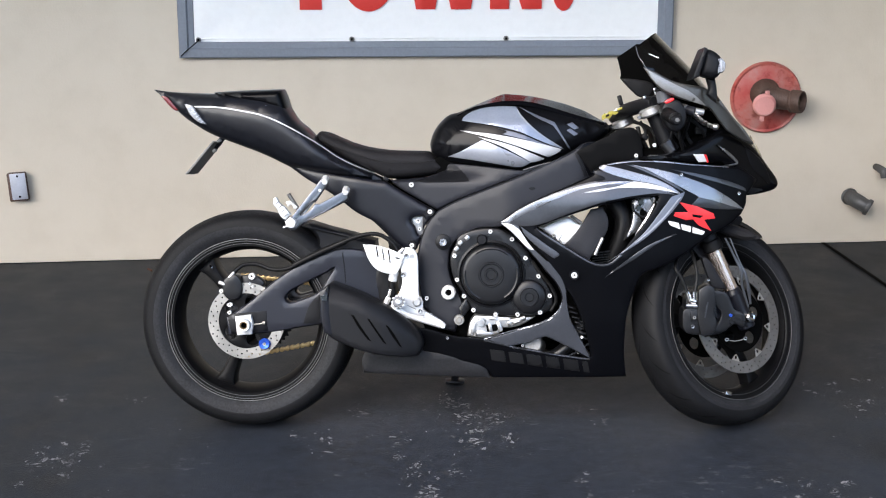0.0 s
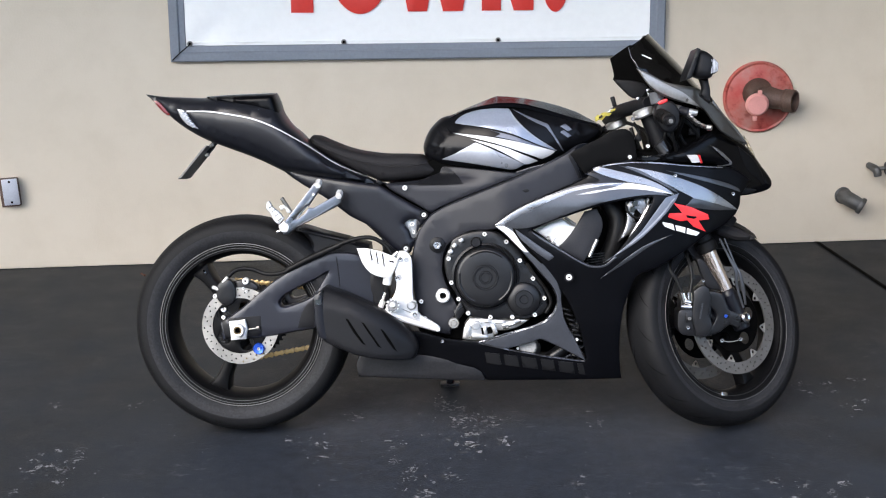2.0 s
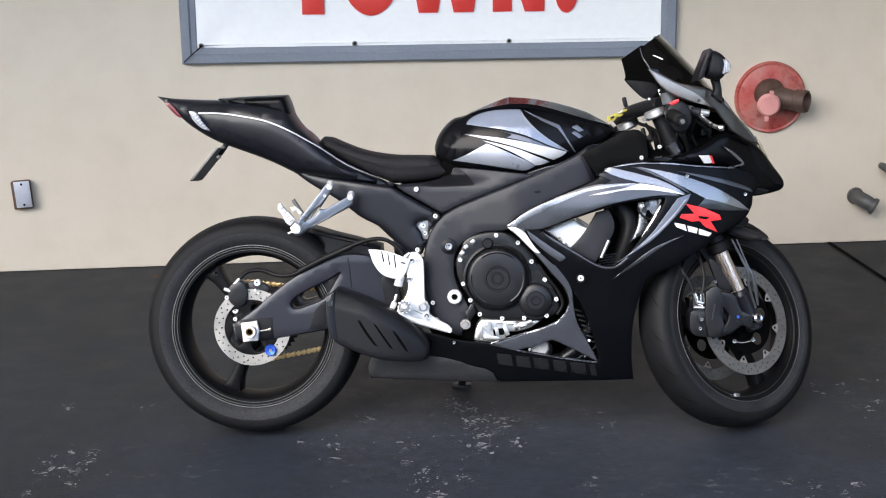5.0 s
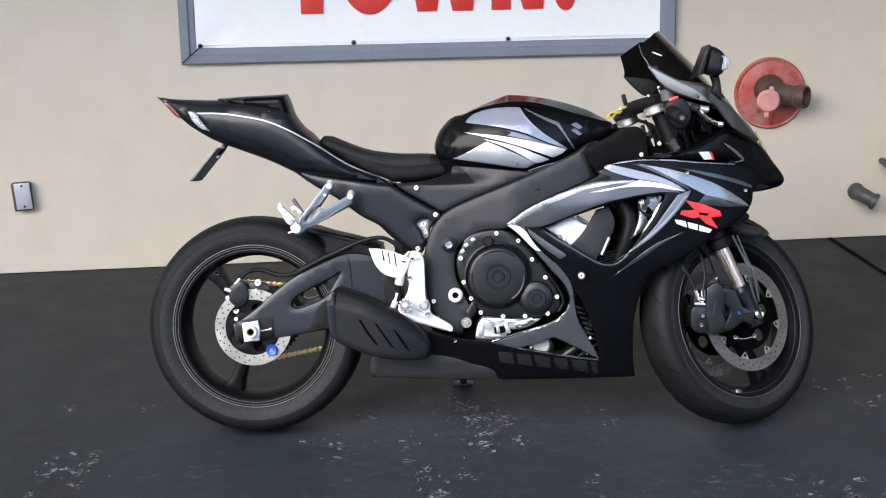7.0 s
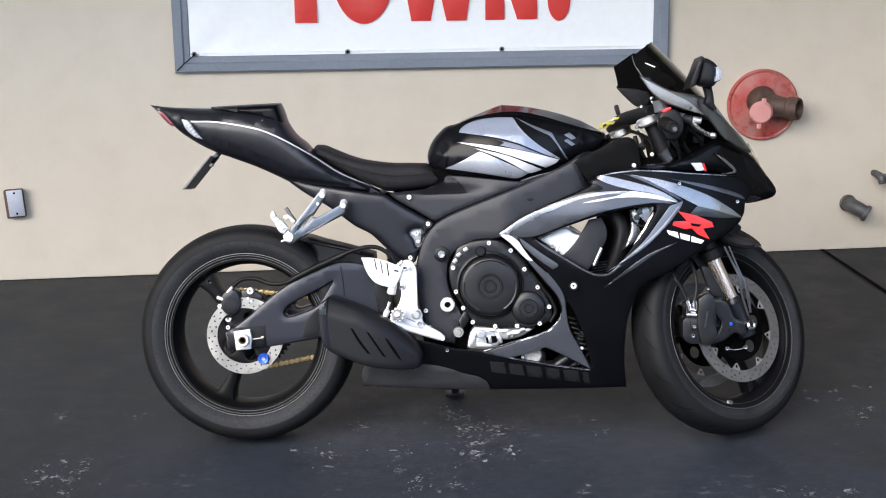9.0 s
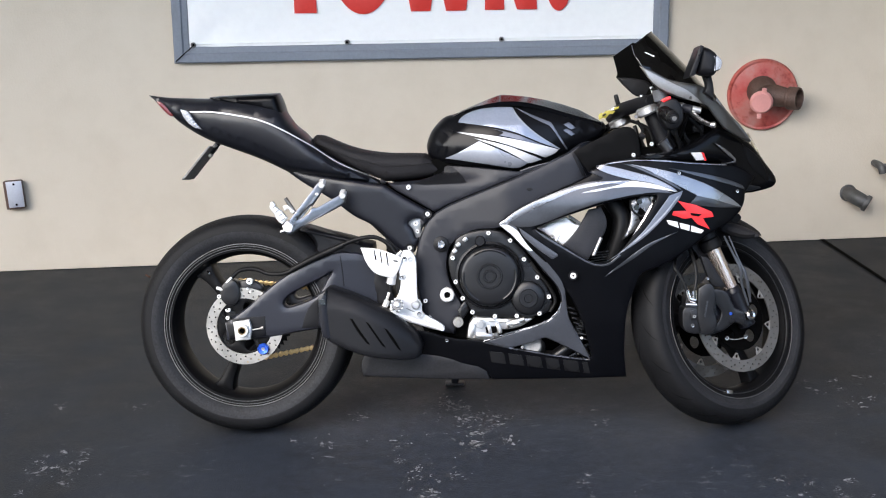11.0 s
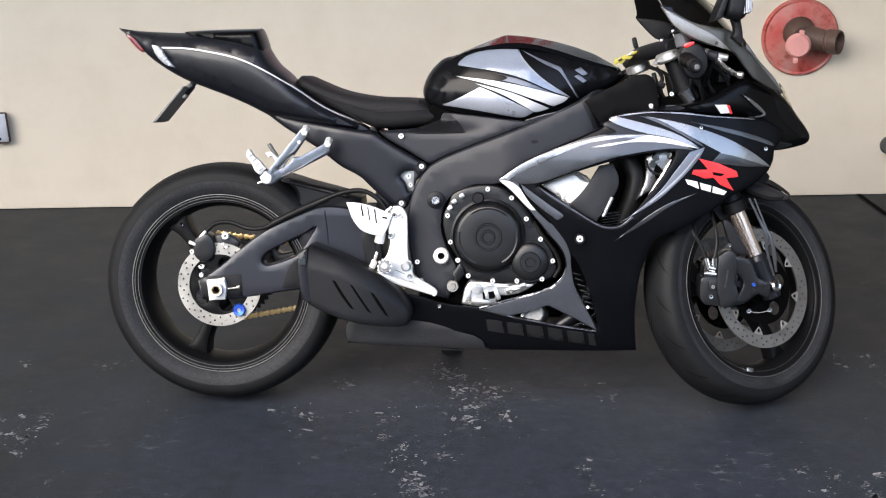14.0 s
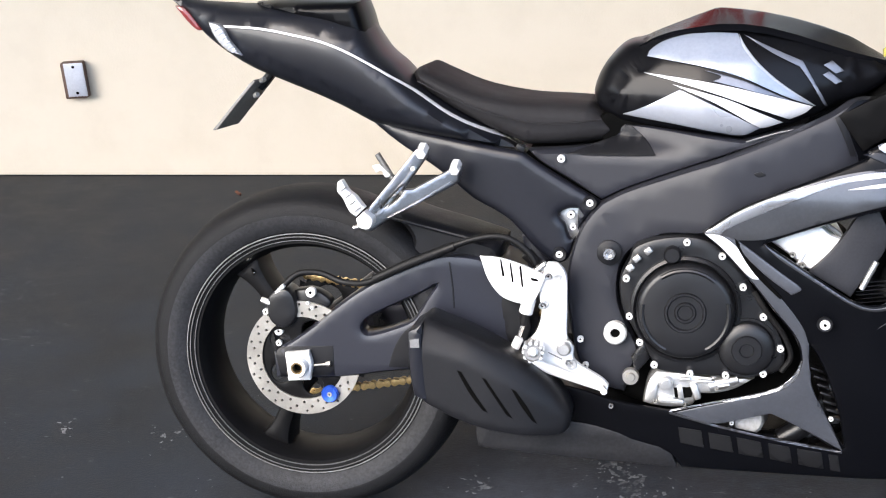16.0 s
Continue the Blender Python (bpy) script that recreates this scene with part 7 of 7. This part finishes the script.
# lip highlights of the front rim, laid on as paler rings
for rr, yy, m in ((0.2285, -0.0556, PIPE_GREY), (0.2140, -0.0480, GREY_METALLIC)):
    part("rim_line", placed(ring([(rr + 0.0011 * math.cos(a), yy + 0.0011 * math.sin(a)) for a in np.linspace(0, 2 * math.pi, 6, False)], (0, 0, 0), "Y", 96), TURN), m, front_wheel, "thin pale ring for the rim lip highlight")
for y0, y1 in ((-0.012, -0.05), (0.012, 0.05)):
    first = None
    for k in range(18):
        turn = TURN @ Matrix.Rotation(2 * math.pi * k / 18 + (0.17 if y0 > 0 else 0), 4, "Y")
        if first is None:
            first = part("tread_groove", groove_mesh(0.298, 0.0585, 0.225, 0.2, y0, y1, 0.0022), VOID_BLACK, front_wheel, "rain groove")
            o = first
        else:
            o = new("tread_groove", first.data)
            o.parent = front_wheel
        o.matrix_local = turn
for k in range(3):
    part("spoke", placed(slab(spoke_outline(0.04, 0.2, radians(-62 + 120 * k), 0.03, 0.016, 0.03), -0.022, 0.022, 0.008, 0.01, (), 0.02)[0], TURN), RIM_BLACK, front_wheel)
part("hub", placed(ring([(0.012, -0.075), (0.03, -0.075), (0.04, -0.055), (0.04, 0.055), (0.03, 0.075), (0.012, 0.075)], (0, 0, 0), "Y", 40), TURN), RIM_BLACK, front_wheel)
for y in (-0.079, 0.074):
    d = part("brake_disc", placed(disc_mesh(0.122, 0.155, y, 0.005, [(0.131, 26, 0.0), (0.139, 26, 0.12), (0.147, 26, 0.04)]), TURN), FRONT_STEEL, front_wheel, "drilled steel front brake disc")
    part("disc_carrier", placed(slab(circle(0.094, 40), y + 0.001, y + 0.005, 0.001, None, [circle(0.018, 10, 0.064 * math.cos(a), 0.064 * math.sin(a)) for a in np.linspace(0.3, 2 * math.pi + 0.3, 5, False)], 0.02, 2)[0], TURN), VOID_BLACK, front_wheel)
    for k in range(8):
        a = 2 * math.pi * k / 8 + 0.2
        part("disc_tab", placed(slab([(0.126, -0.018, 1), (0.128, 0.018, 1), (0.112, 0.009), (0.102, 0.0), (0.112, -0.009)], y + 0.0005, y + 0.0045, 0.001, None, [circle(0.0045, 8, 0.112, 0.0)], 0.02, 3)[0], TURN @ Matrix.Rotation(a, 4, "Y")), STEEL, front_wheel)
fork = part("fork", placed(rod(F(0.23, 0, -0.1), F(0.655, 0, -0.1), 0.025), TURN), MATTE_BLACK, bike, "black upper fork tube")
part("fork_tube", placed(rod(F(0.23, 0, 0.1), F(0.655, 0, 0.1), 0.025), TURN), MATTE_BLACK, fork)
for y in (-0.1, 0.1):
    part("dust_seal", placed(rod(F(0.212, 0, y), F(0.245, 0, y), 0.0295), TURN), HOSE, fork)
    part("slider", placed(rod(F(0.04, 0, y), F(0.25, 0, y), 0.0205, None, 32, 0.05), TURN), TITANIUM_GOLD, fork, "bronze-tinted fork slider")
    part("slider_collar", placed(rod(F(0.07, 0, y), F(0.092, 0, y), 0.026, 0.024), TURN), SATIN_BLACK, fork)
    part("axle_clamp", placed(rod(F(-0.03, 0.0, y), F(0.078, 0.0, y), 0.024, 0.027), TURN), SATIN_BLACK, fork, "black fork foot")
    part("caliper_lug", placed(block((0.09, 0.02, 0.05), Matrix.Translation(F(0.055, 0.055, y)) @ Matrix.Rotation(-RAKE - 0.3, 4, "Y"), 0.006), TURN), SATIN_BLACK, fork)
    s = -1 if y < 0 else 1
    if s > 0:
        cal = part("front_caliper", placed(slab([(-0.125, 0.055), (-0.1, 0.085), (-0.118, 0.115), (-0.15, 0.11), (-0.172, 0.06), (-0.178, 0.0), (-0.165, -0.04), (-0.135, -0.045), (-0.118, -0.02)], y + (0.0 if s > 0 else -0.032), y + (0.032 if s > 0 else 0.0), 0.01, 0.01)[0], TURN), ENGINE_BLACK, bike, "black radial brake caliper")
        part("caliper_inner", placed(slab([(-0.1, 0.06), (-0.15, 0.1), (-0.17, 0.05), (-0.165, -0.03), (-0.12, -0.03)], 0.045 * s if s > 0 else -0.07, 0.07 if s > 0 else -0.045, 0.006)[0], TURN), ENGINE_BLACK, cal)
        part("caliper_bridge", placed(block((0.02, 0.075, 0.1), Matrix.Translation((-0.176, y * 0.85, 0.03)) @ Matrix.Rotation(radians(4), 4, "Y"), 0.006), TURN), ENGINE_BLACK, cal)
        for dx, dz, r in ((-0.112, 0.095, 0.009), (-0.125, -0.03, 0.009), (-0.16, 0.09, 0.005), (-0.16, -0.02, 0.005)):
            b0 = placed(rod((dx, y - 0.03 if s < 0 else y + 0.03, dz), (dx, y - 0.04 if s < 0 else y + 0.04, dz), r, None, 14), TURN)
            part("caliper_bolt", b0, CHROME, cal)
        part("caliper_mark", placed(block((0.006, 0.002, 0.05), Matrix.Translation((-0.15, y - 0.033 if s < 0 else y + 0.033, 0.03)) @ Matrix.Rotation(radians(6), 4, "Y"), 0.0005), TURN), GREY_VINYL, cal)
        part("banjo", placed(rod((-0.162, y, 0.115), (-0.15, y - 0.01, 0.15), 0.008), TURN), CHROME, cal, "chrome hose union")
        part("banjo_bolt", placed(rod((-0.175, y, 0.11), (-0.145, y, 0.118), 0.009), TURN), CHROME, cal)
        part("fork_hose", placed(pipe([(-0.15, y - 0.01, 0.145), (-0.2, y - 0.005, 0.2), (-0.23, y * 0.9, 0.26), (-0.25, y * 0.6, 0.34)], 0.005, 8), TURN), HOSE, cal, "black brake hose")
    part("axle_end", placed(ring([(0.006, -0.012), (0.011, -0.014), (0.0155, -0.01), (0.017, 0.0), (0.017, 0.01), (0.006, 0.01)], (0, y - 0.022 if s < 0 else y + 0.022, 0), "Y", 24), TURN), CHROME, fork, "chrome axle end")
cal = part("front_caliper", slab([(1.275, 0.406, 1), (1.297, 0.420), (1.315, 0.412), (1.322, 0.379), (1.316, 0.338, 1), (1.325, 0.309), (1.310, 0.281), (1.282, 0.279, 1), (1.272, 0.332)], -0.192, -0.14, 0.003)[0], ENGINE_BLACK, bike, "black radial brake caliper")
part("caliper_bridge", slab([(1.231, 0.327, 1), (1.237, 0.351), (1.277, 0.362, 1), (1.283, 0.279, 1), (1.247, 0.283), (1.233, 0.299)], -0.183, -0.1, 0.003)[0], ENGINE_BLACK, cal)
part("caliper_top", slab([(1.240, 0.354, 1), (1.246, 0.384), (1.283, 0.406, 1), (1.287, 0.353, 1)], -0.172, -0.1, 0.003)[0], ENGINE_BLACK, cal)
part("bridge_pad", slab([(1.252, 0.345, 1), (1.274, 0.350, 1), (1.276, 0.320, 1), (1.254, 0.317, 1)], -0.189, -0.18, 0.003)[0], ENGINE_BLACK, cal)
part("caliper_bracket", slab([(1.313, 0.403, 1), (1.357, 0.392), (1.379, 0.348), (1.408, 0.332), (1.407, 0.297), (1.380, 0.305), (1.348, 0.283), (1.304, 0.270, 1), (1.316, 0.326)], -0.155, -0.13, 0.003, None, ([(1.329, 0.355, 1), (1.343, 0.336), (1.335, 0.310), (1.323, 0.298, 1), (1.329, 0.326)],), 0.01)[0], ENGINE_BLACK, cal, "black caliper bracket")
part("caliper_mark", slab([(1.297, 0.372, 1), (1.301, 0.372, 1), (1.293, 0.328, 1), (1.289, 0.328, 1)], -0.194, -0.19, 0.0005)[0], GREY_METALLIC, cal, "pale bar of a mark")
for p, q, r in (((1.243, -0.185, 0.402), (1.252, -0.185, 0.373), 0.006), ((1.265, -0.185, 0.402), (1.266, -0.185, 0.375), 0.0072), ((1.239, -0.19, 0.363), (1.270, -0.19, 0.361), 0.006), ((1.252, -0.185, 0.377), (1.268, -0.185, 0.373), 0.008)):
    part("hose_union", rod(p, q, r), CHROME, cal, "chrome hose union")
for q, r, m in (((1.259, -0.186, 0.304), 0.0055, ALUMINIUM), ((1.263, -0.187, 0.329), 0.005, GALVANISED), ((1.306, -0.16, 0.431), 0.0042, ALUMINIUM), ((1.369, -0.157, 0.331), 0.0045, BLUE_ANODISED), ((1.363, -0.13, 0.259), 0.0062, ALUMINIUM), ((1.415, -0.13, 0.262), 0.0062, ALUMINIUM)):
    bolt(cal, q, r, m)
part("retainer_wire", pipe([(1.363, -0.128, 0.257), (1.389, -0.128, 0.254), (1.416, -0.128, 0.260)], 0.0014, 6), GALVANISED, cal)
part("fork_hose", pipe([(1.244, -0.185, 0.400), (1.228, -0.18, 0.439), (1.213, -0.17, 0.467), (1.227, -0.12, 0.501)], 0.0048, 8), HOSE, cal, "black brake hose")
part("fork_hose", pipe([(1.265, -0.185, 0.400), (1.271, -0.18, 0.439), (1.268, -0.17, 0.476), (1.261, -0.12, 0.517)], 0.0048, 8), HOSE, cal)
part("fork_guard", slab([(1.287, 0.494, 1), (1.312, 0.483), (1.360, 0.403, 1), (1.322, 0.409), (1.306, 0.438)], -0.15, -0.12, 0.004)[0], MATTE_BLACK, fork)
part("fender_stay", pipe([(1.355, -0.14, 0.547), (1.380, -0.14, 0.496), (1.400, -0.142, 0.453), (1.402, -0.142, 0.416), (1.421, -0.142, 0.352)], [0.003, 0.0035, 0.005, 0.004, 0.003], 8, 6, None, 0.5), GREY_METALLIC, fork, "dark fender stay")
part("fender_stay", pipe([(1.369, -0.135, 0.547), (1.399, -0.138, 0.472), (1.411, -0.14, 0.448), (1.420, -0.14, 0.408), (1.427, -0.14, 0.360)], [0.002, 0.003, 0.004, 0.006, 0.003], 8, 6, None, 0.5), GREY_METALLIC, fork)
part("axle_spindle", placed(rod((0, -0.118, 0), (0, 0.118, 0), 0.01), TURN), CHROME, fork)


def fender_mesh(R, half, a0, a1, n=26, m=10):
    bm = bmesh.new()
    rows = []
    for i in range(n):
        s = i / (n - 1)
        a = radians(a0 + (a1 - a0) * s)
        w = half * (0.55 + 0.45 * math.sin(math.pi * min(1, 0.18 + 0.8 * s))) if s < 0.5 else half
        row = []
        for j in range(m + 1):
            u = 2 * j / m - 1
            r = R - 0.035 * abs(u) ** 2.5
            row.append(bm.verts.new((r * math.cos(a), u * w, r * math.sin(a))))
        rows.append(row)
    for a, b in zip(rows, rows[1:]):
        for j in range(m):
            bm.faces.new([a[j], a[j + 1], b[j + 1], b[j]])
    bmesh.ops.solidify(bm, geom=bm.faces[:], thickness=0.003)
    return bm


fender = part("front_fender", placed(fender_mesh(0.318, 0.07, 58, 150), TURN), VINYL, bike, "dull black front mudguard")
for y in (-0.075, 0.075):
    part("fender_side", placed(slab([(0.06, 0.295), (-0.02, 0.318), (-0.1, 0.3), (-0.16, 0.24), (-0.13, 0.19), (-0.09, 0.15), (-0.05, 0.17), (-0.01, 0.24)], y - 0.002, y + 0.002, 0.001)[0], TURN), VINYL, fender)
part("fender_tip", slab([(1.357, 0.584, 1), (1.398, 0.578), (1.438, 0.564), (1.469, 0.545), (1.466, 0.536), (1.427, 0.533), (1.392, 0.541), (1.350, 0.558, 1)], -0.075, 0.0, 0.012, 0.025)[0], VINYL, fender)
part("wheel_weight", placed(block((0.022, 0.01, 0.012), Matrix.Rotation(radians(12), 4, "Y") @ Matrix.Translation((0.0, -0.054, -0.214)), 0.002), TURN), ALUMINIUM, front_wheel, "small silver balance weight")

# yokes, clip-ons and controls
ya, yb = Vector((1.073, 0.1, 0.891)), Vector((1.152, -0.1, 0.925))
yoke = part("top_yoke", pipe([ya + (ya - yb) * 0.1, ya, ya.lerp(yb, 0.5) + Vector((-0.02, 0, 0.0)), yb, yb + (yb - ya) * 0.12], [0.014, 0.021, 0.02, 0.021, 0.016], 12, 6), MATTE_BLACK, bike, "black top yoke")
part("lower_yoke", placed(block((0.08, 0.25, 0.045), Matrix.Translation(F(0.46, 0.02, 0)) @ Matrix.Rotation(-RAKE, 4, "Y"), 0.01), TURN), FRAME_BLACK, yoke)
up = (TURN.to_3x3() @ AXIS).normalized()
ra, la = Vector((1.152, -0.1, 0.903)), Vector((1.091, 0.06, 0.873))
for q in (ra, la):
    c = part("clip_on", rod(q - up * 0.013, q + up * 0.013, 0.033, None, 28), CAST_ALUMINIUM, bike, "silver clip-on clamp")
    part("clamp_bolt", rod(q + Vector((-0.028, -0.012, -0.016)), q + Vector((-0.036, -0.03, -0.018)), 0.006), CHROME, c)
for q, mat in (((1.136, -0.09, 0.943), CHROME), ((1.163, -0.1, 0.965), CHROME)):
    part("fork_adjuster", rod(Vector(q) - up * 0.016, Vector(q) + up * 0.004, 0.0065, 0.005, 6), ALUMINIUM, yoke)
g0, g1 = Vector((1.177, -0.15, 0.903)), Vector((1.188, -0.34, 0.876))
part("bar", rod(g0.lerp(g1, 0.1), g1, 0.012), HOSE, yoke)
grip = part("grip", rod(g0.lerp(g1, 0.35), g1, 0.0175, 0.0175, 24), HOSE, bike, "black rubber grip")
for k in range(9):
    q = g0.lerp(g1, 0.42 + 0.06 * k)
    part("grip_rib", rod(q, q + (g1 - g0) * 0.02, 0.0185), HOSE, grip)
part("bar_end", rod(g1, g1 + (g1 - g0) * 0.1, 0.0145, 0.012), MATTE_BLACK, grip, "black bar end weight")
part("bar_end_screw", rod(g1 + (g1 - g0) * 0.09, g1 + (g1 - g0) * 0.112, 0.006), GALVANISED, grip)
sw = part("switch_housing", slab([(1.165, 0.909, 1), (1.175, 0.924), (1.209, 0.930), (1.230, 0.908), (1.234, 0.872), (1.215, 0.846), (1.187, 0.850), (1.169, 0.881)], -0.225, -0.165, 0.012, 0.012)[0], MATTE_BLACK, bike, "black switch housing")
part("kill_switch", slab([(1.173, 0.924, 1), (1.181, 0.931), (1.198, 0.936), (1.200, 0.928, 1), (1.181, 0.920)], -0.225, -0.19, 0.003)[0], RED_GLOSS, sw, "red kill switch")
part("throttle_cable", pipe([(1.214, -0.2, 0.855), (1.220, -0.19, 0.826), (1.232, -0.16, 0.790), (1.226, -0.12, 0.755)], 0.0045, 8), HOSE, yoke)
part("throttle_cable", pipe([(1.200, -0.19, 0.856), (1.198, -0.18, 0.826), (1.216, -0.14, 0.793), (1.197, -0.1, 0.755)], 0.004, 8), HOSE, yoke)
lev = part("lever", pipe([(1.258, -0.19, 0.895), (1.264, -0.21, 0.883), (1.275, -0.25, 0.868), (1.286, -0.3, 0.858), (1.296, -0.33, 0.854)], [0.009, 0.008, 0.0075, 0.006, 0.005], 10, 6, None, 0.7), ALUMINIUM, bike, "silver brake lever")
part("lever_ball", rod((1.289, -0.33, 0.855), (1.300, -0.335, 0.854), 0.0085, 0.0075), ALUMINIUM, lev)
part("lever_adjuster", rod((1.260, -0.2, 0.901), (1.284, -0.2, 0.896), 0.009), CAST_ALUMINIUM, lev)
part("brake_master", rod((1.213, -0.16, 0.912), (1.263, -0.2, 0.898), 0.012), FRAME_BLACK, yoke, "black brake master cylinder")
part("master_joint", rod((1.224, -0.17, 0.909), (1.240, -0.185, 0.905), 0.0135), GALVANISED, yoke)
part("fluid_cup", rod((1.183, -0.15, 0.925), (1.177, -0.15, 0.959), 0.02), CUP_GREY, yoke, "cloudy grey brake fluid cup")
part("cup_lid", rod((1.177, -0.15, 0.959), (1.175, -0.15, 0.967), 0.023), HOSE, yoke)
part("cup_hose", pipe([(1.186, -0.15, 0.925), (1.204, -0.16, 0.928), (1.221, -0.17, 0.915)], 0.005, 8), HOSE, yoke)
part("wire_loom", pipe([(1.120, -0.05, 0.860), (1.128, -0.06, 0.828), (1.141, -0.06, 0.800), (1.171, -0.05, 0.755)], 0.006, 8), HOSE, bike, "black wire loom")
part("wire_loom", pipe([(1.247, -0.1, 0.847), (1.263, -0.1, 0.815), (1.295, -0.08, 0.799), (1.337, -0.04, 0.810)], 0.005, 8), HOSE, bike)
part("front_brake_hose", pipe([(1.252, -0.17, 0.890), (1.246, -0.15, 0.859), (1.238, -0.1, 0.818), (1.218, -0.06, 0.755)], 0.005, 8), HOSE, bike, "black brake hose")
part("connector", block((0.03, 0.02, 0.02), Matrix.Translation((1.291, -0.1, 0.847)), 0.003), MATTE_BLACK, bike)
for q in ((1.159, -0.12, 0.808), (1.106, -0.14, 0.779), (1.296, -0.12, 0.818)):
    bolt(bike, q, 0.0055, WHITE_ALLOY)
# panel and liner take the same near-black as painted shade inside the cowl
part("dash", slab([(1.161, 0.946, 1), (1.187, 0.978), (1.242, 0.958), (1.300, 0.925, 1), (1.307, 0.883), (1.294, 0.835), (1.251, 0.825), (1.234, 0.876), (1.193, 0.900)], -0.09, 0.1, 0.02)[0], VOID_BLACK, bike, "dark instrument panel")
part("cowl_liner", slab([(1.169, 0.855, 1), (1.230, 0.891), (1.285, 0.905), (1.336, 0.898), (1.381, 0.846), (1.358, 0.792), (1.237, 0.780), (1.185, 0.780, 1)], -0.05, 0.16, 0.006)[0], VOID_BLACK, bike, "black liner inside the cowl")
part("screen_mark", slab([(1.133, 1.057, 1), (1.137, 1.058, 1), (1.162, 1.047, 1), (1.159, 1.045, 1)], -0.192, -0.191, 0.0002)[0], WHITE_VINYL, screen, "small white mark")
for p in ([(1.231, -0.12, 0.889), (1.263, -0.13, 0.875), (1.294, -0.12, 0.846), (1.307, -0.1, 0.808)], [(1.204, -0.14, 0.853), (1.230, -0.13, 0.822), (1.254, -0.1, 0.790)], [(1.123, -0.08, 0.875), (1.139, -0.08, 0.848), (1.135, -0.08, 0.819), (1.151, -0.08, 0.784)], [(1.110, -0.02, 0.877), (1.157, -0.03, 0.855), (1.172, -0.04, 0.819), (1.169, -0.04, 0.777)]):
    part("control_cable", pipe(p, 0.005, 8), HOSE, bike, "black control cable")
part("cable_clip", block((0.02, 0.02, 0.016), Matrix.Translation((1.137, -0.08, 0.831)) @ Matrix.Rotation(radians(30), 4, "Y"), 0.004), MATTE_BLACK, bike)
part("tube_clamp", rod((1.189, -0.13, 0.819), (1.211, -0.13, 0.790), 0.02, 0.02), GREY_METALLIC, bike, "blue-grey lower tube end")

# -- side stand on the far side --
stand = part("side_stand", pipe([(0.6, 0.13, 0.24), (0.595, 0.23, 0.15), (0.585, 0.33, 0.07)], [0.014, 0.012, 0.012], 10), FRAME_BLACK, bike, "black side stand")
part("stand_foot", placed(block((0.06, 0.035, 0.008), Matrix.Translation((0.585, 0.332, 0.0641)) @ Matrix.Rotation(radians(10.0), 4, "X"), 0.003), Matrix()), FRAME_BLACK, stand)

# ---- key in the ignition with a yellow tag ----
key = thing("ignition_key", "ignition key with a black head and a yellow plastic tag", "key", BIKE)
part("key_head", block((0.012, 0.02, 0.03), Matrix.Translation(Vector((1.078, 0.02, 0.938))) @ Matrix.Rotation(radians(-15), 4, "Y"), 0.004), MATTE_BLACK, key, "black key head")
part("key_blade", rod((1.078, 0.02, 0.931), (1.088, 0.02, 0.892), 0.003), STEEL, key)
part("yellow_tag", slab([(1.022, 0.893, 1), (1.030, 0.901, 1), (1.036, 0.898, 1), (1.043, 0.906, 1), (1.058, 0.908, 1), (1.071, 0.904, 1), (1.062, 0.896, 1), (1.054, 0.897, 1), (1.043, 0.884, 1), (1.034, 0.886, 1), (1.024, 0.880, 1)], -0.007, 0.004, 0.002)[0], YELLOW_PLASTIC, key, "creased yellow plastic tag")
part("tag_strip", slab([(1.054, 0.906, 1), (1.066, 0.916, 1), (1.078, 0.917, 1), (1.086, 0.923, 1), (1.099, 0.924, 1), (1.094, 0.917, 1), (1.078, 0.911, 1), (1.066, 0.908, 1)], -0.012, -0.004, 0.001)[0], WHITE_VINYL, key, "torn white strip")
part("tag_hole", rod((1.033, -0.0095, 0.892), (1.043, -0.0095, 0.897), 0.0026, None, 8), MATTE_BLACK, key)
part("key_ring", rod((1.066, -0.014, 0.910), (1.081, -0.014, 0.915), 0.0035), YELLOW_PLASTIC, key)

# ---- the bodywork sits a little to the left of the wheels' plane ----
BODY = Matrix.Translation((-0.0062, 0.0364, -0.0075)) @ Matrix.Scale(1.0092, 4)
UPPER = Matrix.Translation((-0.0106, 0.0624, -0.0129)) @ Matrix.Scale(1.0157, 4)
UPPER_PARTS = {"seat", "fuel_tank", "side_cover", "subframe_cover", "undertray", "sub_bracket", "battery_tray", "airbox"}
BODY_PARTS = {"swingarm", "rear_caliper", "rear_brake_hose", "hose_sleeve", "engine_block", "clutch_cover", "crankcase", "cylinder_head", "main_frame", "footrest_hanger", "linkage_guard", "shock_reservoir", "belly_pan", "head_stock", "spar_cover", "radiator_hose", "coolant_joint", "radiator_stay", "radiator_fin", "cowl_stay", "radiator", "header_pipe", "oil_filter", "oil_cooler_fin", "side_fairing"}
for ob in bike.children:
    kind = ob.name.split(".")[0]
    if kind in UPPER_PARTS or (kind == "bolt" and ob.location.x < 0.6):
        ob.matrix_basis = UPPER @ ob.matrix_basis
    elif kind in BODY_PARTS or (kind == "bolt" and ob.location.x < 1.0):
        ob.matrix_basis = BODY @ ob.matrix_basis
